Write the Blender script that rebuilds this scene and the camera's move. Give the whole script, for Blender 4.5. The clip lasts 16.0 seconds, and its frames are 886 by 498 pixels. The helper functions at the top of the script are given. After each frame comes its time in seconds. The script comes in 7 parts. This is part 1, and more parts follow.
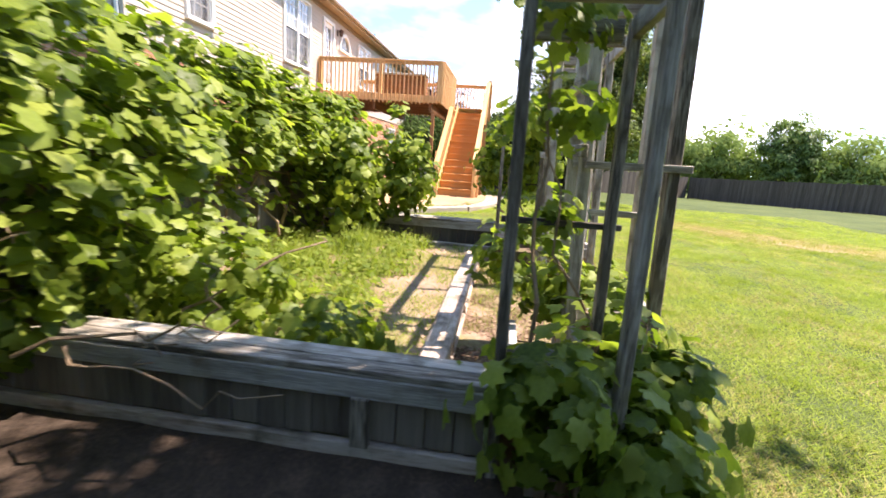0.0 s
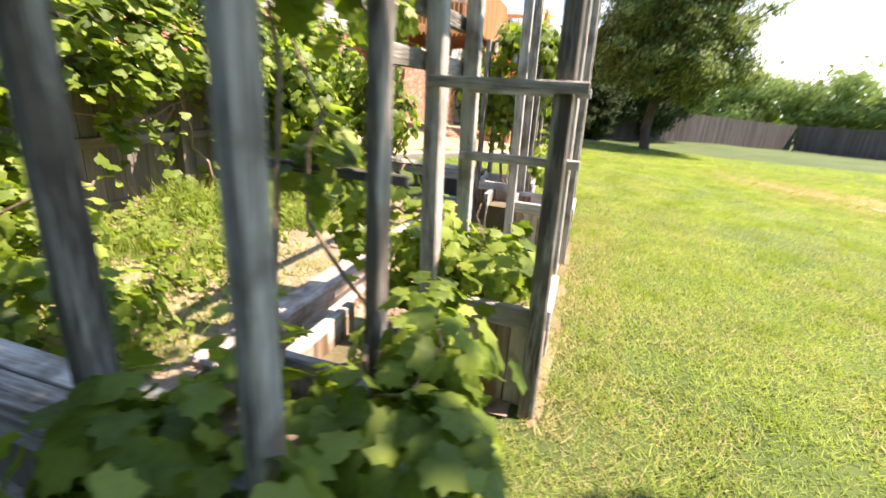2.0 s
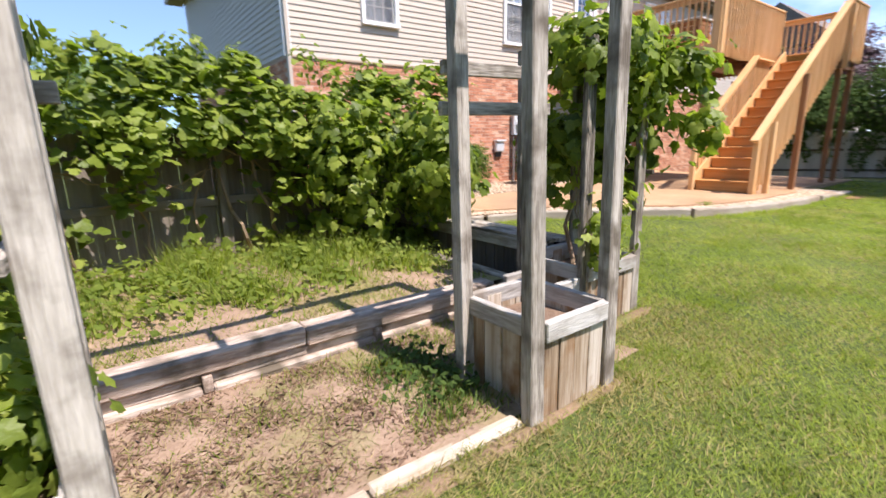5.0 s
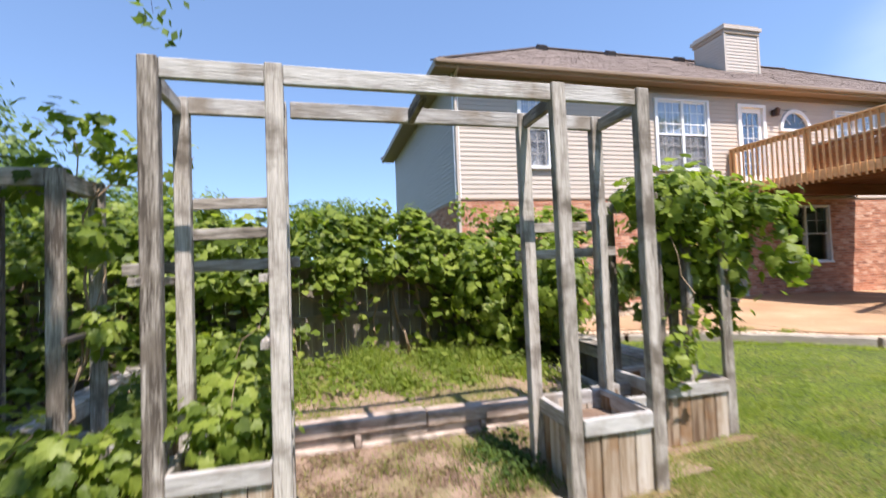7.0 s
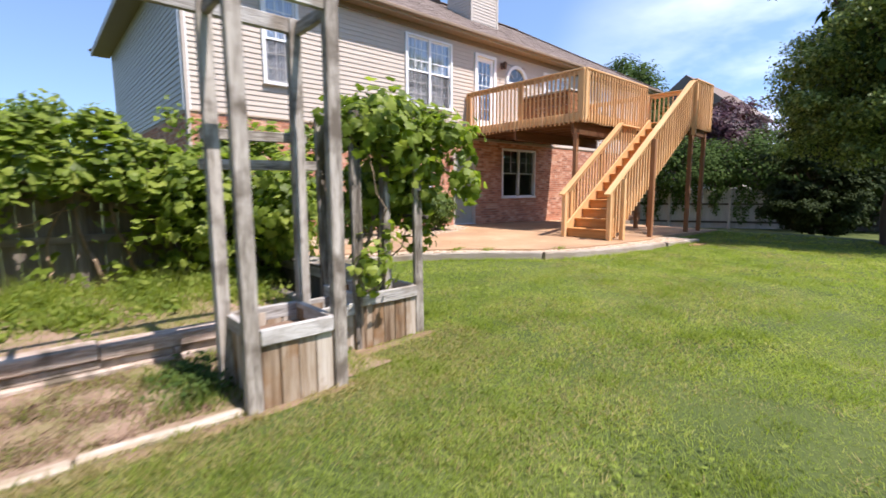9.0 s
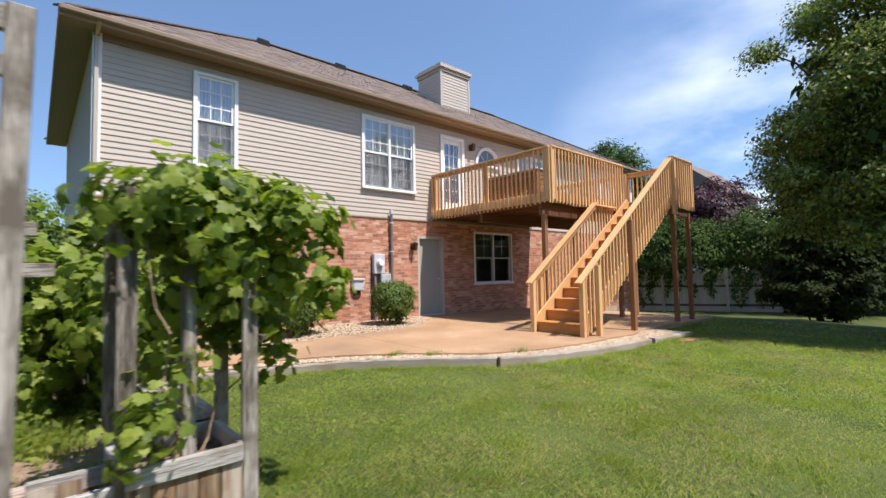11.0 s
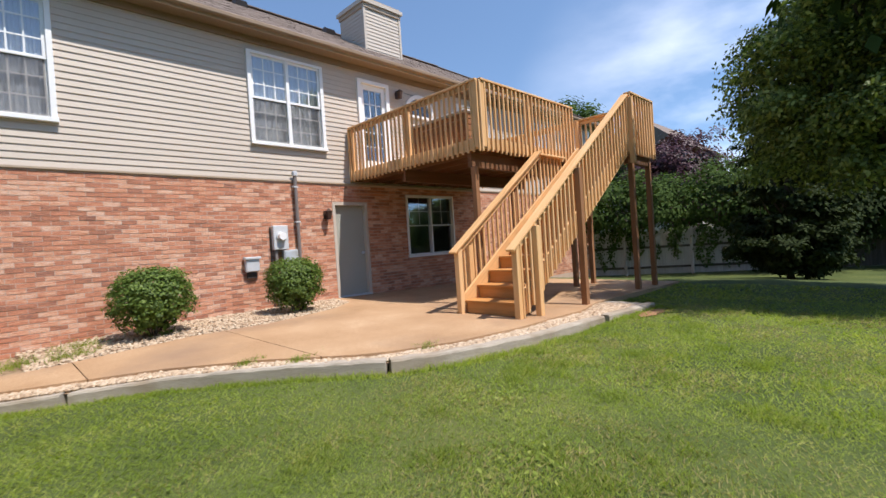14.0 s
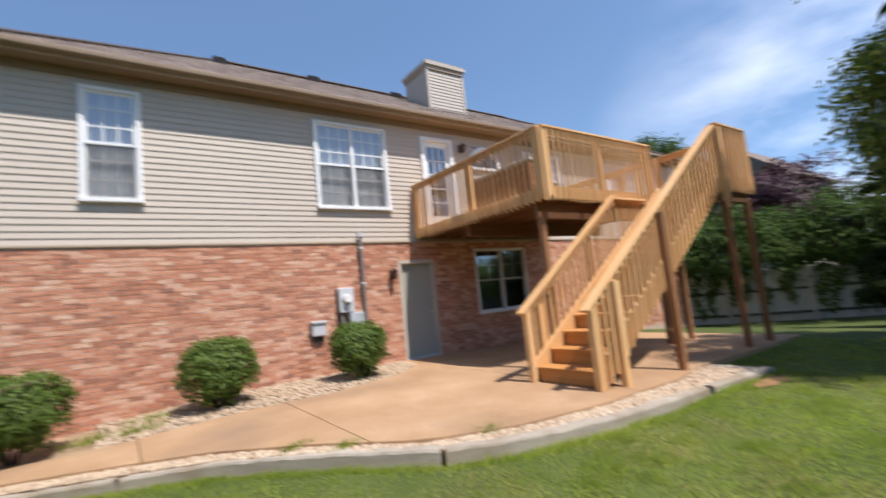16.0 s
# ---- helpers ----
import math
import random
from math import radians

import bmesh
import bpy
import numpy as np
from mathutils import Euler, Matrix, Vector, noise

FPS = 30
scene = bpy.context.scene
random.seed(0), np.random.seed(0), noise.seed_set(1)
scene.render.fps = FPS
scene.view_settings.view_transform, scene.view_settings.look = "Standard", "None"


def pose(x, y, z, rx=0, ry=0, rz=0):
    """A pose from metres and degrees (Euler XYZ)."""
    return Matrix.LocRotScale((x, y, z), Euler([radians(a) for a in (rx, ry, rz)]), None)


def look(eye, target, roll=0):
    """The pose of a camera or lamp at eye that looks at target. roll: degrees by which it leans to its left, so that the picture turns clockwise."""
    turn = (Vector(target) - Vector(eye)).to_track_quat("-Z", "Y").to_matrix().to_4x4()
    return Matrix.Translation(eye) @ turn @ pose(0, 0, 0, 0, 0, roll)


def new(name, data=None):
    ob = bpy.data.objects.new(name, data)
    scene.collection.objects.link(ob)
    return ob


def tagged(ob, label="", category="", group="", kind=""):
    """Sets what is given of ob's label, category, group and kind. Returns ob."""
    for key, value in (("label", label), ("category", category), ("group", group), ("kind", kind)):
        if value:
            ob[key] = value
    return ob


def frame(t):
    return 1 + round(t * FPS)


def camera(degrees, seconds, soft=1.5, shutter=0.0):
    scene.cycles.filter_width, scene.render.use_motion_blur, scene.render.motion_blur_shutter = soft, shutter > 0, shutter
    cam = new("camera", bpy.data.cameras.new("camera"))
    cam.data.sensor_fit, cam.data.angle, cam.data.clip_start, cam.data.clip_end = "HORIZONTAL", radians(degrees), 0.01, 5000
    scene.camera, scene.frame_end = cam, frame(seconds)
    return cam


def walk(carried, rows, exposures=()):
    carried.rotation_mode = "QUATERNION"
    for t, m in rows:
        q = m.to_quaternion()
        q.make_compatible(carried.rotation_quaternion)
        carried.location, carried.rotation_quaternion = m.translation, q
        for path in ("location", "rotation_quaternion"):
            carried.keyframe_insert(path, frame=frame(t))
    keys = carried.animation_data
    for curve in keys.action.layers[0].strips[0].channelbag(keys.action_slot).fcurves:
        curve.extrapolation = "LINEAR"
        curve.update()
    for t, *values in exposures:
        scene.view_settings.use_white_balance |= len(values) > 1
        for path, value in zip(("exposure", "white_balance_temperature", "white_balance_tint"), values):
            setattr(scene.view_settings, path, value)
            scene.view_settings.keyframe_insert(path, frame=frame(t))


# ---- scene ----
cam = camera(88.1, 16.0, shutter=0.65)
PATH = [
    (0, (-3.686, 3.089, 1.439), (-1.742, 3.335, 1.039), 3.9),
    (0.5, (-3.428, 2.866, 1.447), (-1.498, 3.111, 0.982), 3.9),
    (1, (-3.204, 2.573, 1.427), (-1.308, 3.026, 0.982), 3.7),
    (1.5, (-2.909, 2.302, 1.378), (-1.058, 2.808, 0.814), 4.7),
    (2, (-2.596, 1.993, 1.399), (-0.779, 2.53, 0.757), 4.3),
    (2.5, (-2.253, 1.665, 1.394), (-0.567, 2.568, 0.809), 3.5),
    (3, (-1.809, 1.385, 1.394), (-0.126, 2.353, 0.912), 4.1),
    (3.5, (-1.35, 1.123, 1.351), (0.22, 2.261, 0.862), 0.7),
    (3.7, (-1.134, 1.076, 1.339), (0.356, 2.305, 0.818), 0.9),
    (5.8, (0.229, 0.382, 1.367), (0.862, 2.257, 1.081), -0.7),
    (6, (0.232, 0.271, 1.429), (0.648, 2.216, 1.211), -0.4),
    (6.5, (0.19, -0.094, 1.497), (0.394, 1.89, 1.638), -4.1),
    (7, (0.077, -0.426, 1.487), (0.577, 1.509, 1.547), -2.2),
    (7.5, (-0.017, -0.745, 1.376), (0.486, 1.178, 1.154), 0.0),
    (8, (-0.031, -0.899, 1.35), (0.585, 0.98, 1.054), -1.0),
    (8.5, (0.208, -0.882, 1.356), (1.175, 0.849, 1.098), -1.4),
    (9, (0.594, -0.645, 1.33), (1.917, 0.834, 1.08), -0.3),
    (9.5, (1.036, -0.554, 1.369), (2.374, 0.926, 1.227), -2.3),
    (10, (1.504, -0.419, 1.45), (2.822, 1.084, 1.497), -2.2),
    (10.2, (1.616, -0.387, 1.479), (2.951, 1.1, 1.561), -2.1),
    (12.3, (3.239, -0.133, 1.452), (4.541, 1.38, 1.57), 0.2),
    (12.5, (3.368, -0.069, 1.431), (4.695, 1.427, 1.492), -1.0),
    (13, (3.702, 0.086, 1.434), (5.15, 1.464, 1.492), -3.2),
    (13.5, (3.941, 0.231, 1.403), (5.383, 1.616, 1.378), -2.8),
    (14, (4.225, 0.371, 1.398), (5.644, 1.78, 1.373), -3.8),
    (14.5, (4.462, 0.504, 1.417), (5.933, 1.859, 1.42), -4.0),
    (15, (4.649, 0.561, 1.427), (6.152, 1.881, 1.419), -4.3),
    (15.5, (4.79, 0.534, 1.502), (6.221, 1.929, 1.578), -4.8),
    (16, (4.747, 0.565, 1.559), (5.91, 2.179, 1.772), -5.9),
]
EXPOSURES = [(0, 1.72, 7250, 21), (2.0, 1.93, 7250, 21), (3.0, 1.7, 7150, 21), (3.7, 1.43, 7000, 21), (6.0, 0.96, 6500, 19), (7.5, 1.0, 6500, 19), (9.0, 0.95, 6500, 20), (10.2, 0.72, 6500, 17), (12.5, 0.57, 6500, 14), (16.0, 0.5, 6500, 14)]
walk(cam, [(t, look(e, g, r)) for t, e, g, r in PATH], exposures=EXPOSURES)

# ---- world and sun ----
SUN_WAY = Vector((-0.12, 0.53, -1.0)).normalized()
world = bpy.data.worlds.new("world")
scene.world = world
world.use_nodes = True
wn, wl = world.node_tree.nodes, world.node_tree.links
sky = wn.new("ShaderNodeTexSky")
sky.sky_type = "NISHITA"
sky.sun_disc = False
sky.sun_elevation = math.asin(-SUN_WAY.z)
sky.sun_rotation = math.atan2(-SUN_WAY.x, -SUN_WAY.y)
sky.air_density, sky.dust_density, sky.ozone_density = 1.0, 0.12, 2.2
wcoord = wn.new("ShaderNodeTexCoord")
wmap = wn.new("ShaderNodeMapping")
wmap.inputs["Scale"].default_value = (1.1, 1.6, 4.0)
cloud = wn.new("ShaderNodeTexNoise")
cloud.inputs["Scale"].default_value = 1.3
cloud.inputs["Detail"].default_value = 7.0
cloud.inputs["Roughness"].default_value = 0.5
cramp = wn.new("ShaderNodeValToRGB")
cramp.color_ramp.elements[0].position, cramp.color_ramp.elements[1].position = 0.33, 0.74
cmix = wn.new("ShaderNodeMix")
cmix.data_type = "RGBA"
cmix.inputs[7].default_value = (10.8, 11.1, 11.8, 1)
# clear dry air: the blue reaches down towards the horizon
lift = wn.new("ShaderNodeVectorMath")
lift.operation = "ADD"
lift.inputs[1].default_value = (0, 0, 0.15)
wl.new(wcoord.outputs["Generated"], lift.inputs[0])
wl.new(lift.outputs[0], sky.inputs["Vector"])
wl.new(wcoord.outputs["Generated"], wmap.inputs["Vector"])
wl.new(wmap.outputs["Vector"], cloud.inputs["Vector"])
wl.new(cloud.outputs["Fac"], cramp.inputs["Fac"])
# the thin clouds lie in the eastern half of the sky
wsep = wn.new("ShaderNodeSeparateXYZ")
wl.new(wcoord.outputs["Generated"], wsep.inputs[0])
east = wn.new("ShaderNodeMapRange")
east.interpolation_type = "SMOOTHSTEP"
east.inputs["From Min"].default_value, east.inputs["From Max"].default_value = 0.77, 0.97
wl.new(wsep.outputs["X"], east.inputs["Value"])
cmul = wn.new("ShaderNodeMath")
cmul.operation = "MULTIPLY"
wl.new(cramp.outputs["Color"], cmul.inputs[0])
wl.new(east.outputs[0], cmul.inputs[1])
wl.new(cmul.outputs[0], cmix.inputs[0])
clear = wn.new("ShaderNodeMix")
clear.data_type, clear.blend_type = "RGBA", "MULTIPLY"
clear.inputs[0].default_value = 1.0
clear.inputs[7].default_value = (1.01, 1.08, 1.06, 1)
wl.new(sky.outputs["Color"], clear.inputs[6])
wl.new(clear.outputs[2], cmix.inputs[6])
wl.new(cmix.outputs[2], wn["Background"].inputs["Color"])
wn["Background"].inputs["Strength"].default_value = 0.14
sun = new("sun", bpy.data.lights.new("sun", "SUN"))
sun.data.energy, sun.data.angle, sun.data.color = 4.3, radians(0.53), (1.0, 0.965, 0.91)
sun.matrix_basis = look((0, -10, 20), Vector((0, -10, 20)) + SUN_WAY)


# ---- materials ----
def ramp_of(nodes, cols, places=None):
    ramp = nodes.new("ShaderNodeValToRGB")
    el = ramp.color_ramp.elements
    places = places or [i / (len(cols) - 1) for i in range(len(cols))]
    while len(el) < len(cols):
        el.new(0.5)
    for e, c, p in zip(el, cols, places):
        e.position, e.color = p, (*c, 1)
    return ramp


def surface(name, cols, scale=3.0, stretch=(1, 1, 1), rough=0.8, bump=0.3, fine=40.0, places=None, vary=0.0, by="object",
            metal=0.0, wear=0.25, spec=0.3, dirt=None, dirt_scale=1.2, dist=0.01):
    """Two scales of noise choose the colour, a finer one the relief; vary shifts each piece's lightness."""
    m = bpy.data.materials.new(name)
    m.use_nodes = True
    n, l = m.node_tree.nodes, m.node_tree.links
    b = n["Principled BSDF"]
    co = n.new("ShaderNodeTexCoord")
    info = n.new("ShaderNodeObjectInfo")
    off = n.new("ShaderNodeVectorMath")
    off.operation = "MULTIPLY_ADD"
    off.inputs[1].default_value = (1, 1, 1)
    push = n.new("ShaderNodeVectorMath")
    push.operation = "SCALE"
    push.inputs[0].default_value = (17.3, 31.7, 11.9)
    l.new(info.outputs["Random"], push.inputs["Scale"])
    l.new(co.outputs["Object"], off.inputs[0])
    l.new(push.outputs[0], off.inputs[2])
    mp = n.new("ShaderNodeMapping")
    mp.inputs["Scale"].default_value = stretch
    l.new(off.outputs[0], mp.inputs["Vector"])
    big = n.new("ShaderNodeTexNoise")
    big.inputs["Scale"].default_value, big.inputs["Detail"].default_value, big.inputs["Roughness"].default_value = scale, 6, 0.6
    l.new(mp.outputs["Vector"], big.inputs["Vector"])
    small = n.new("ShaderNodeTexNoise")
    small.inputs["Scale"].default_value, small.inputs["Detail"].default_value = fine, 4
    l.new(mp.outputs["Vector"], small.inputs["Vector"])
    add = n.new("ShaderNodeMath")
    add.operation = "MULTIPLY_ADD"
    add.inputs[1].default_value = wear
    l.new(small.outputs["Fac"], add.inputs[0])
    less = n.new("ShaderNodeMath")
    less.operation = "MULTIPLY_ADD"
    less.inputs[1].default_value, less.inputs[2].default_value = 1.0, -wear / 2
    l.new(big.outputs["Fac"], less.inputs[0])
    l.new(less.outputs[0], add.inputs[2])
    last = add.outputs[0]
    if vary:
        if by == "island":
            geo = n.new("ShaderNodeNewGeometry")
            s2 = n.new("ShaderNodeMath")
            s2.operation = "ADD"
            l.new(geo.outputs["Random Per Island"], s2.inputs[0])
            l.new(info.outputs["Random"], s2.inputs[1])
            fr = n.new("ShaderNodeMath")
            fr.operation = "FRACT"
            l.new(s2.outputs[0], fr.inputs[0])
            src = fr.outputs[0]
        else:
            src = info.outputs["Random"]
        sh = n.new("ShaderNodeMath")
        sh.operation = "MULTIPLY_ADD"
        sh.inputs[1].default_value = vary
        l.new(src, sh.inputs[0])
        s3 = n.new("ShaderNodeMath")
        s3.operation = "ADD"
        s3.inputs[1].default_value = -vary / 2
        l.new(last, s3.inputs[0])
        l.new(s3.outputs[0], sh.inputs[2])
        last = sh.outputs[0]
    ramp = ramp_of(n, cols, places)
    l.new(last, ramp.inputs["Fac"])
    colour = ramp.outputs["Color"]
    if dirt:
        dn = n.new("ShaderNodeTexNoise")
        dn.inputs["Scale"].default_value, dn.inputs["Detail"].default_value = dirt_scale, 5
        l.new(off.outputs[0], dn.inputs["Vector"])
        dr = ramp_of(n, [(0, 0, 0), (1, 1, 1)], [0.5, 0.68])
        l.new(dn.outputs["Fac"], dr.inputs["Fac"])
        mx = n.new("ShaderNodeMix")
        mx.data_type = "RGBA"
        mx.inputs[7].default_value = (*dirt, 1)
        l.new(dr.outputs["Color"], mx.inputs[0])
        l.new(colour, mx.inputs[6])
        colour = mx.outputs[2]
    l.new(colour, b.inputs["Base Color"])
    b.inputs["Roughness"].default_value, b.inputs["Metallic"].default_value = rough, metal
    b.inputs["Specular IOR Level"].default_value = spec
    if bump:
        bp = n.new("ShaderNodeBump")
        bp.inputs["Strength"].default_value, bp.inputs["Distance"].default_value = bump, dist
        l.new(small.outputs["Fac"], bp.inputs["Height"])
        l.new(bp.outputs["Normal"], b.inputs["Normal"])
    return m


def leafy(name, cols, through_light=0.35, rough=0.45, places=None, patch=0.35, gloss=0.3):
    """Leaf material: colour by leaf and by noise over the plant, with light passing through."""
    m = bpy.data.materials.new(name)
    m.use_nodes = True
    n, l = m.node_tree.nodes, m.node_tree.links
    b, out = n["Principled BSDF"], n["Material Output"]
    geo, info, co = n.new("ShaderNodeNewGeometry"), n.new("ShaderNodeObjectInfo"), n.new("ShaderNodeTexCoord")
    ns = n.new("ShaderNodeTexNoise")
    ns.inputs["Scale"].default_value, ns.inputs["Detail"].default_value = 1.7, 3
    l.new(co.outputs["Object"], ns.inputs["Vector"])
    s = n.new("ShaderNodeMath")
    s.operation = "ADD"
    l.new(geo.outputs["Random Per Island"], s.inputs[0])
    l.new(info.outputs["Random"], s.inputs[1])
    fr = n.new("ShaderNodeMath")
    fr.operation = "FRACT"
    l.new(s.outputs[0], fr.inputs[0])
    mx = n.new("ShaderNodeMix")
    mx.inputs[0].default_value = patch
    l.new(fr.outputs[0], mx.inputs[2])
    l.new(ns.outputs["Fac"], mx.inputs[3])
    # mottling and puckering inside each leaf
    fine = n.new("ShaderNodeTexNoise")
    fine.inputs["Scale"].default_value, fine.inputs["Detail"].default_value = 55, 3
    l.new(co.outputs["Object"], fine.inputs["Vector"])
    mottle = n.new("ShaderNodeMath")
    mottle.operation = "MULTIPLY_ADD"
    mottle.inputs[1].default_value = 0.35
    l.new(fine.outputs["Fac"], mottle.inputs[0])
    even = n.new("ShaderNodeMath")
    even.operation = "ADD"
    even.inputs[1].default_value = -0.175
    l.new(mx.outputs[0], even.inputs[0])
    l.new(even.outputs[0], mottle.inputs[2])
    bp = n.new("ShaderNodeBump")
    bp.inputs["Strength"].default_value, bp.inputs["Distance"].default_value = 0.35, 0.01
    l.new(fine.outputs["Fac"], bp.inputs["Height"])
    l.new(bp.outputs["Normal"], b.inputs["Normal"])
    ramp = ramp_of(n, cols, places)
    l.new(mottle.outputs[0], ramp.inputs["Fac"])
    l.new(ramp.outputs["Color"], b.inputs["Base Color"])
    b.inputs["Roughness"].default_value = rough
    b.inputs["Specular IOR Level"].default_value = gloss
    tr = n.new("ShaderNodeBsdfTranslucent")
    bright = n.new("ShaderNodeMix")
    bright.data_type, bright.blend_type = "RGBA", "MULTIPLY"
    bright.inputs[0].default_value = 1.0
    bright.inputs[7].default_value = (1.25, 1.35, 0.6, 1)
    l.new(ramp.outputs["Color"], bright.inputs[6])
    l.new(bright.outputs[2], tr.inputs["Color"])
    ms = n.new("ShaderNodeMixShader")
    ms.inputs[0].default_value = through_light
    l.new(b.outputs[0], ms.inputs[1])
    l.new(tr.outputs[0], ms.inputs[2])
    l.new(ms.outputs[0], out.inputs["Surface"])
    return m


GRAIN = (0.6, 9, 9)
M_GREY = surface("weathered_wood", [(0.075, 0.06, 0.046), (0.245, 0.213, 0.174), (0.395, 0.355, 0.302), (0.56, 0.515, 0.45)], 2.6, (0.8, 8, 8), 0.85, 0.6, 13, vary=0.35, wear=0.55, dirt=(0.14, 0.115, 0.088), dirt_scale=5, places=[0.26, 0.42, 0.57, 0.82])
M_BLEACH = surface("bleached_wood", [(0.17, 0.15, 0.125), (0.34, 0.318, 0.286), (0.46, 0.437, 0.40), (0.56, 0.54, 0.50)], 2.6, (0.8, 8, 8), 0.85, 0.6, 13, vary=0.3, wear=0.5, dirt=(0.24, 0.20, 0.155), dirt_scale=4, places=[0.2, 0.4, 0.57, 0.82])
M_MULCH = surface("dry_mulch", [(0.17, 0.105, 0.07), (0.30, 0.205, 0.14), (0.41, 0.30, 0.215)], 5, rough=0.95, bump=0.8, fine=40, wear=0.6, dirt=(0.20, 0.19, 0.065), dirt_scale=1.8)
M_BOARD = surface("weathered_board", [(0.12, 0.072, 0.04), (0.32, 0.235, 0.155), (0.45, 0.375, 0.29), (0.55, 0.49, 0.41)], 2.2, GRAIN, 0.88, 0.5, 8, vary=0.45, dirt=(0.23, 0.12, 0.05), dirt_scale=4, places=[0.2, 0.42, 0.6, 0.8])
M_TIMBER = surface("landscape_timber", [(0.18, 0.13, 0.10), (0.38, 0.285, 0.225), (0.53, 0.43, 0.355), (0.60, 0.53, 0.46)], 2.4, (1.0, 7, 7), 0.9, 0.8, 10, vary=0.25, wear=0.6, dirt=(0.13, 0.105, 0.075), dirt_scale=4, places=[0.22, 0.42, 0.6, 0.85])
M_FENCE = surface("old_fence_wood", [(0.04, 0.032, 0.026), (0.10, 0.082, 0.068), (0.18, 0.155, 0.13)], 2.2, GRAIN, 0.9, 0.5, 8, vary=0.35)
M_FENCE_MID = surface("brown_fence_wood", [(0.08, 0.062, 0.048), (0.18, 0.15, 0.12), (0.29, 0.25, 0.21)], 2.2, GRAIN, 0.9, 0.5, 8, vary=0.4)
M_FENCE_PALE = surface("pale_fence_wood", [(0.30, 0.275, 0.24), (0.46, 0.43, 0.39), (0.60, 0.57, 0.52)], 2.2, GRAIN, 0.9, 0.5, 8, vary=0.3)
M_DECK = surface("stained_deck_wood", [(0.45, 0.23, 0.09), (0.68, 0.40, 0.178), (0.82, 0.56, 0.31)], 2.0, GRAIN, 0.6, 0.25, 7, vary=0.35)
M_STEP = surface("stair_tread_wood", [(0.36, 0.15, 0.045), (0.52, 0.24, 0.075), (0.62, 0.33, 0.13)], 2.0, GRAIN, 0.6, 0.25, 7, vary=0.25)
M_DECK_POST = surface("brown_post_wood", [(0.17, 0.078, 0.035), (0.28, 0.135, 0.062), (0.37, 0.19, 0.092)], 2.0, GRAIN, 0.7, 0.25, 7, vary=0.3)
# a much darker brown than M_DECK, for the framing underneath
M_DECK_DARK = surface("dark_deck_wood", [(0.09, 0.042, 0.02), (0.16, 0.075, 0.035), (0.23, 0.115, 0.055)], 2.0, GRAIN, 0.7, 0.25, 7, vary=0.3)
M_BRICK = surface("brick", [(0.25, 0.125, 0.09), (0.40, 0.175, 0.105), (0.52, 0.215, 0.125), (0.61, 0.31, 0.19), (0.68, 0.47, 0.35)], 8, (0.7, 1, 4), 0.92, 0.8, 45, vary=0.72, by="island", wear=1.0, places=[0.0, 0.2, 0.45, 0.7, 1.0])
M_MORTAR = surface("mortar", [(0.44, 0.31, 0.24), (0.57, 0.43, 0.345)], 5, rough=0.95, bump=0.5, fine=90)
M_SIDING = surface("vinyl_siding", [(0.46, 0.395, 0.325), (0.515, 0.445, 0.37), (0.555, 0.485, 0.41)], 0.7, (1, 1, 1), 0.5, 0.05, 30, vary=0.06, wear=0.1)
M_TRIM = surface("tan_trim", [(0.36, 0.275, 0.20), (0.42, 0.33, 0.24)], 1.5, rough=0.5, bump=0.03)
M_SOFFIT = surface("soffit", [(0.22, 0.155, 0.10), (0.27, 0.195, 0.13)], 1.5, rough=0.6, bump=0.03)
M_WHITE = surface("white_vinyl", [(0.74, 0.74, 0.73), (0.82, 0.82, 0.81)], 2, rough=0.4, bump=0.02)
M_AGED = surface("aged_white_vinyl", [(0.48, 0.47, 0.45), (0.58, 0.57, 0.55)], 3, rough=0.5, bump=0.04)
M_DOOR = surface("grey_door_paint", [(0.34, 0.335, 0.285), (0.41, 0.40, 0.345)], 1.2, rough=0.5, bump=0.04)
M_ROOF = surface("roof_shingle", [(0.10, 0.075, 0.06), (0.17, 0.13, 0.105), (0.24, 0.19, 0.155)], 5, (1, 1, 1), 0.95, 0.6, 45, vary=0.55, by="island")
M_PIPE = surface("grey_brown_pipe", [(0.17, 0.145, 0.135), (0.24, 0.21, 0.195)], 3, rough=0.5, bump=0.05)
M_METAL = surface("grey_metal", [(0.50, 0.51, 0.52), (0.61, 0.62, 0.63)], 3, rough=0.5, bump=0.03, metal=0.1)
M_PANEL = surface("blue_grey_panel_paint", [(0.40, 0.44, 0.47), (0.50, 0.545, 0.575)], 2, rough=0.45, bump=0.03, dirt=(0.36, 0.36, 0.35), dirt_scale=3)
M_BRONZE = surface("oiled_bronze", [(0.045, 0.025, 0.018), (0.09, 0.048, 0.034)], 6, rough=0.5, bump=0.1)
M_DARK = surface("dark_metal", [(0.035, 0.03, 0.028), (0.06, 0.05, 0.045)], 5, rough=0.5, bump=0.1)
M_PATIO = surface("exposed_aggregate", [(0.24, 0.135, 0.066), (0.385, 0.235, 0.125), (0.43, 0.272, 0.152), (0.56, 0.395, 0.245)], 0.9, (1, 1, 1), 0.85, 0.5, 62, places=[0.12, 0.42, 0.6, 0.86], wear=0.85, dirt=(0.30, 0.19, 0.115), dirt_scale=0.6, dist=0.004)
M_STONE = surface("river_stone", [(0.24, 0.155, 0.095), (0.42, 0.30, 0.195), (0.51, 0.39, 0.27), (0.60, 0.49, 0.37)], 6, rough=0.75, bump=0.3, fine=50, vary=0.7, by="island")
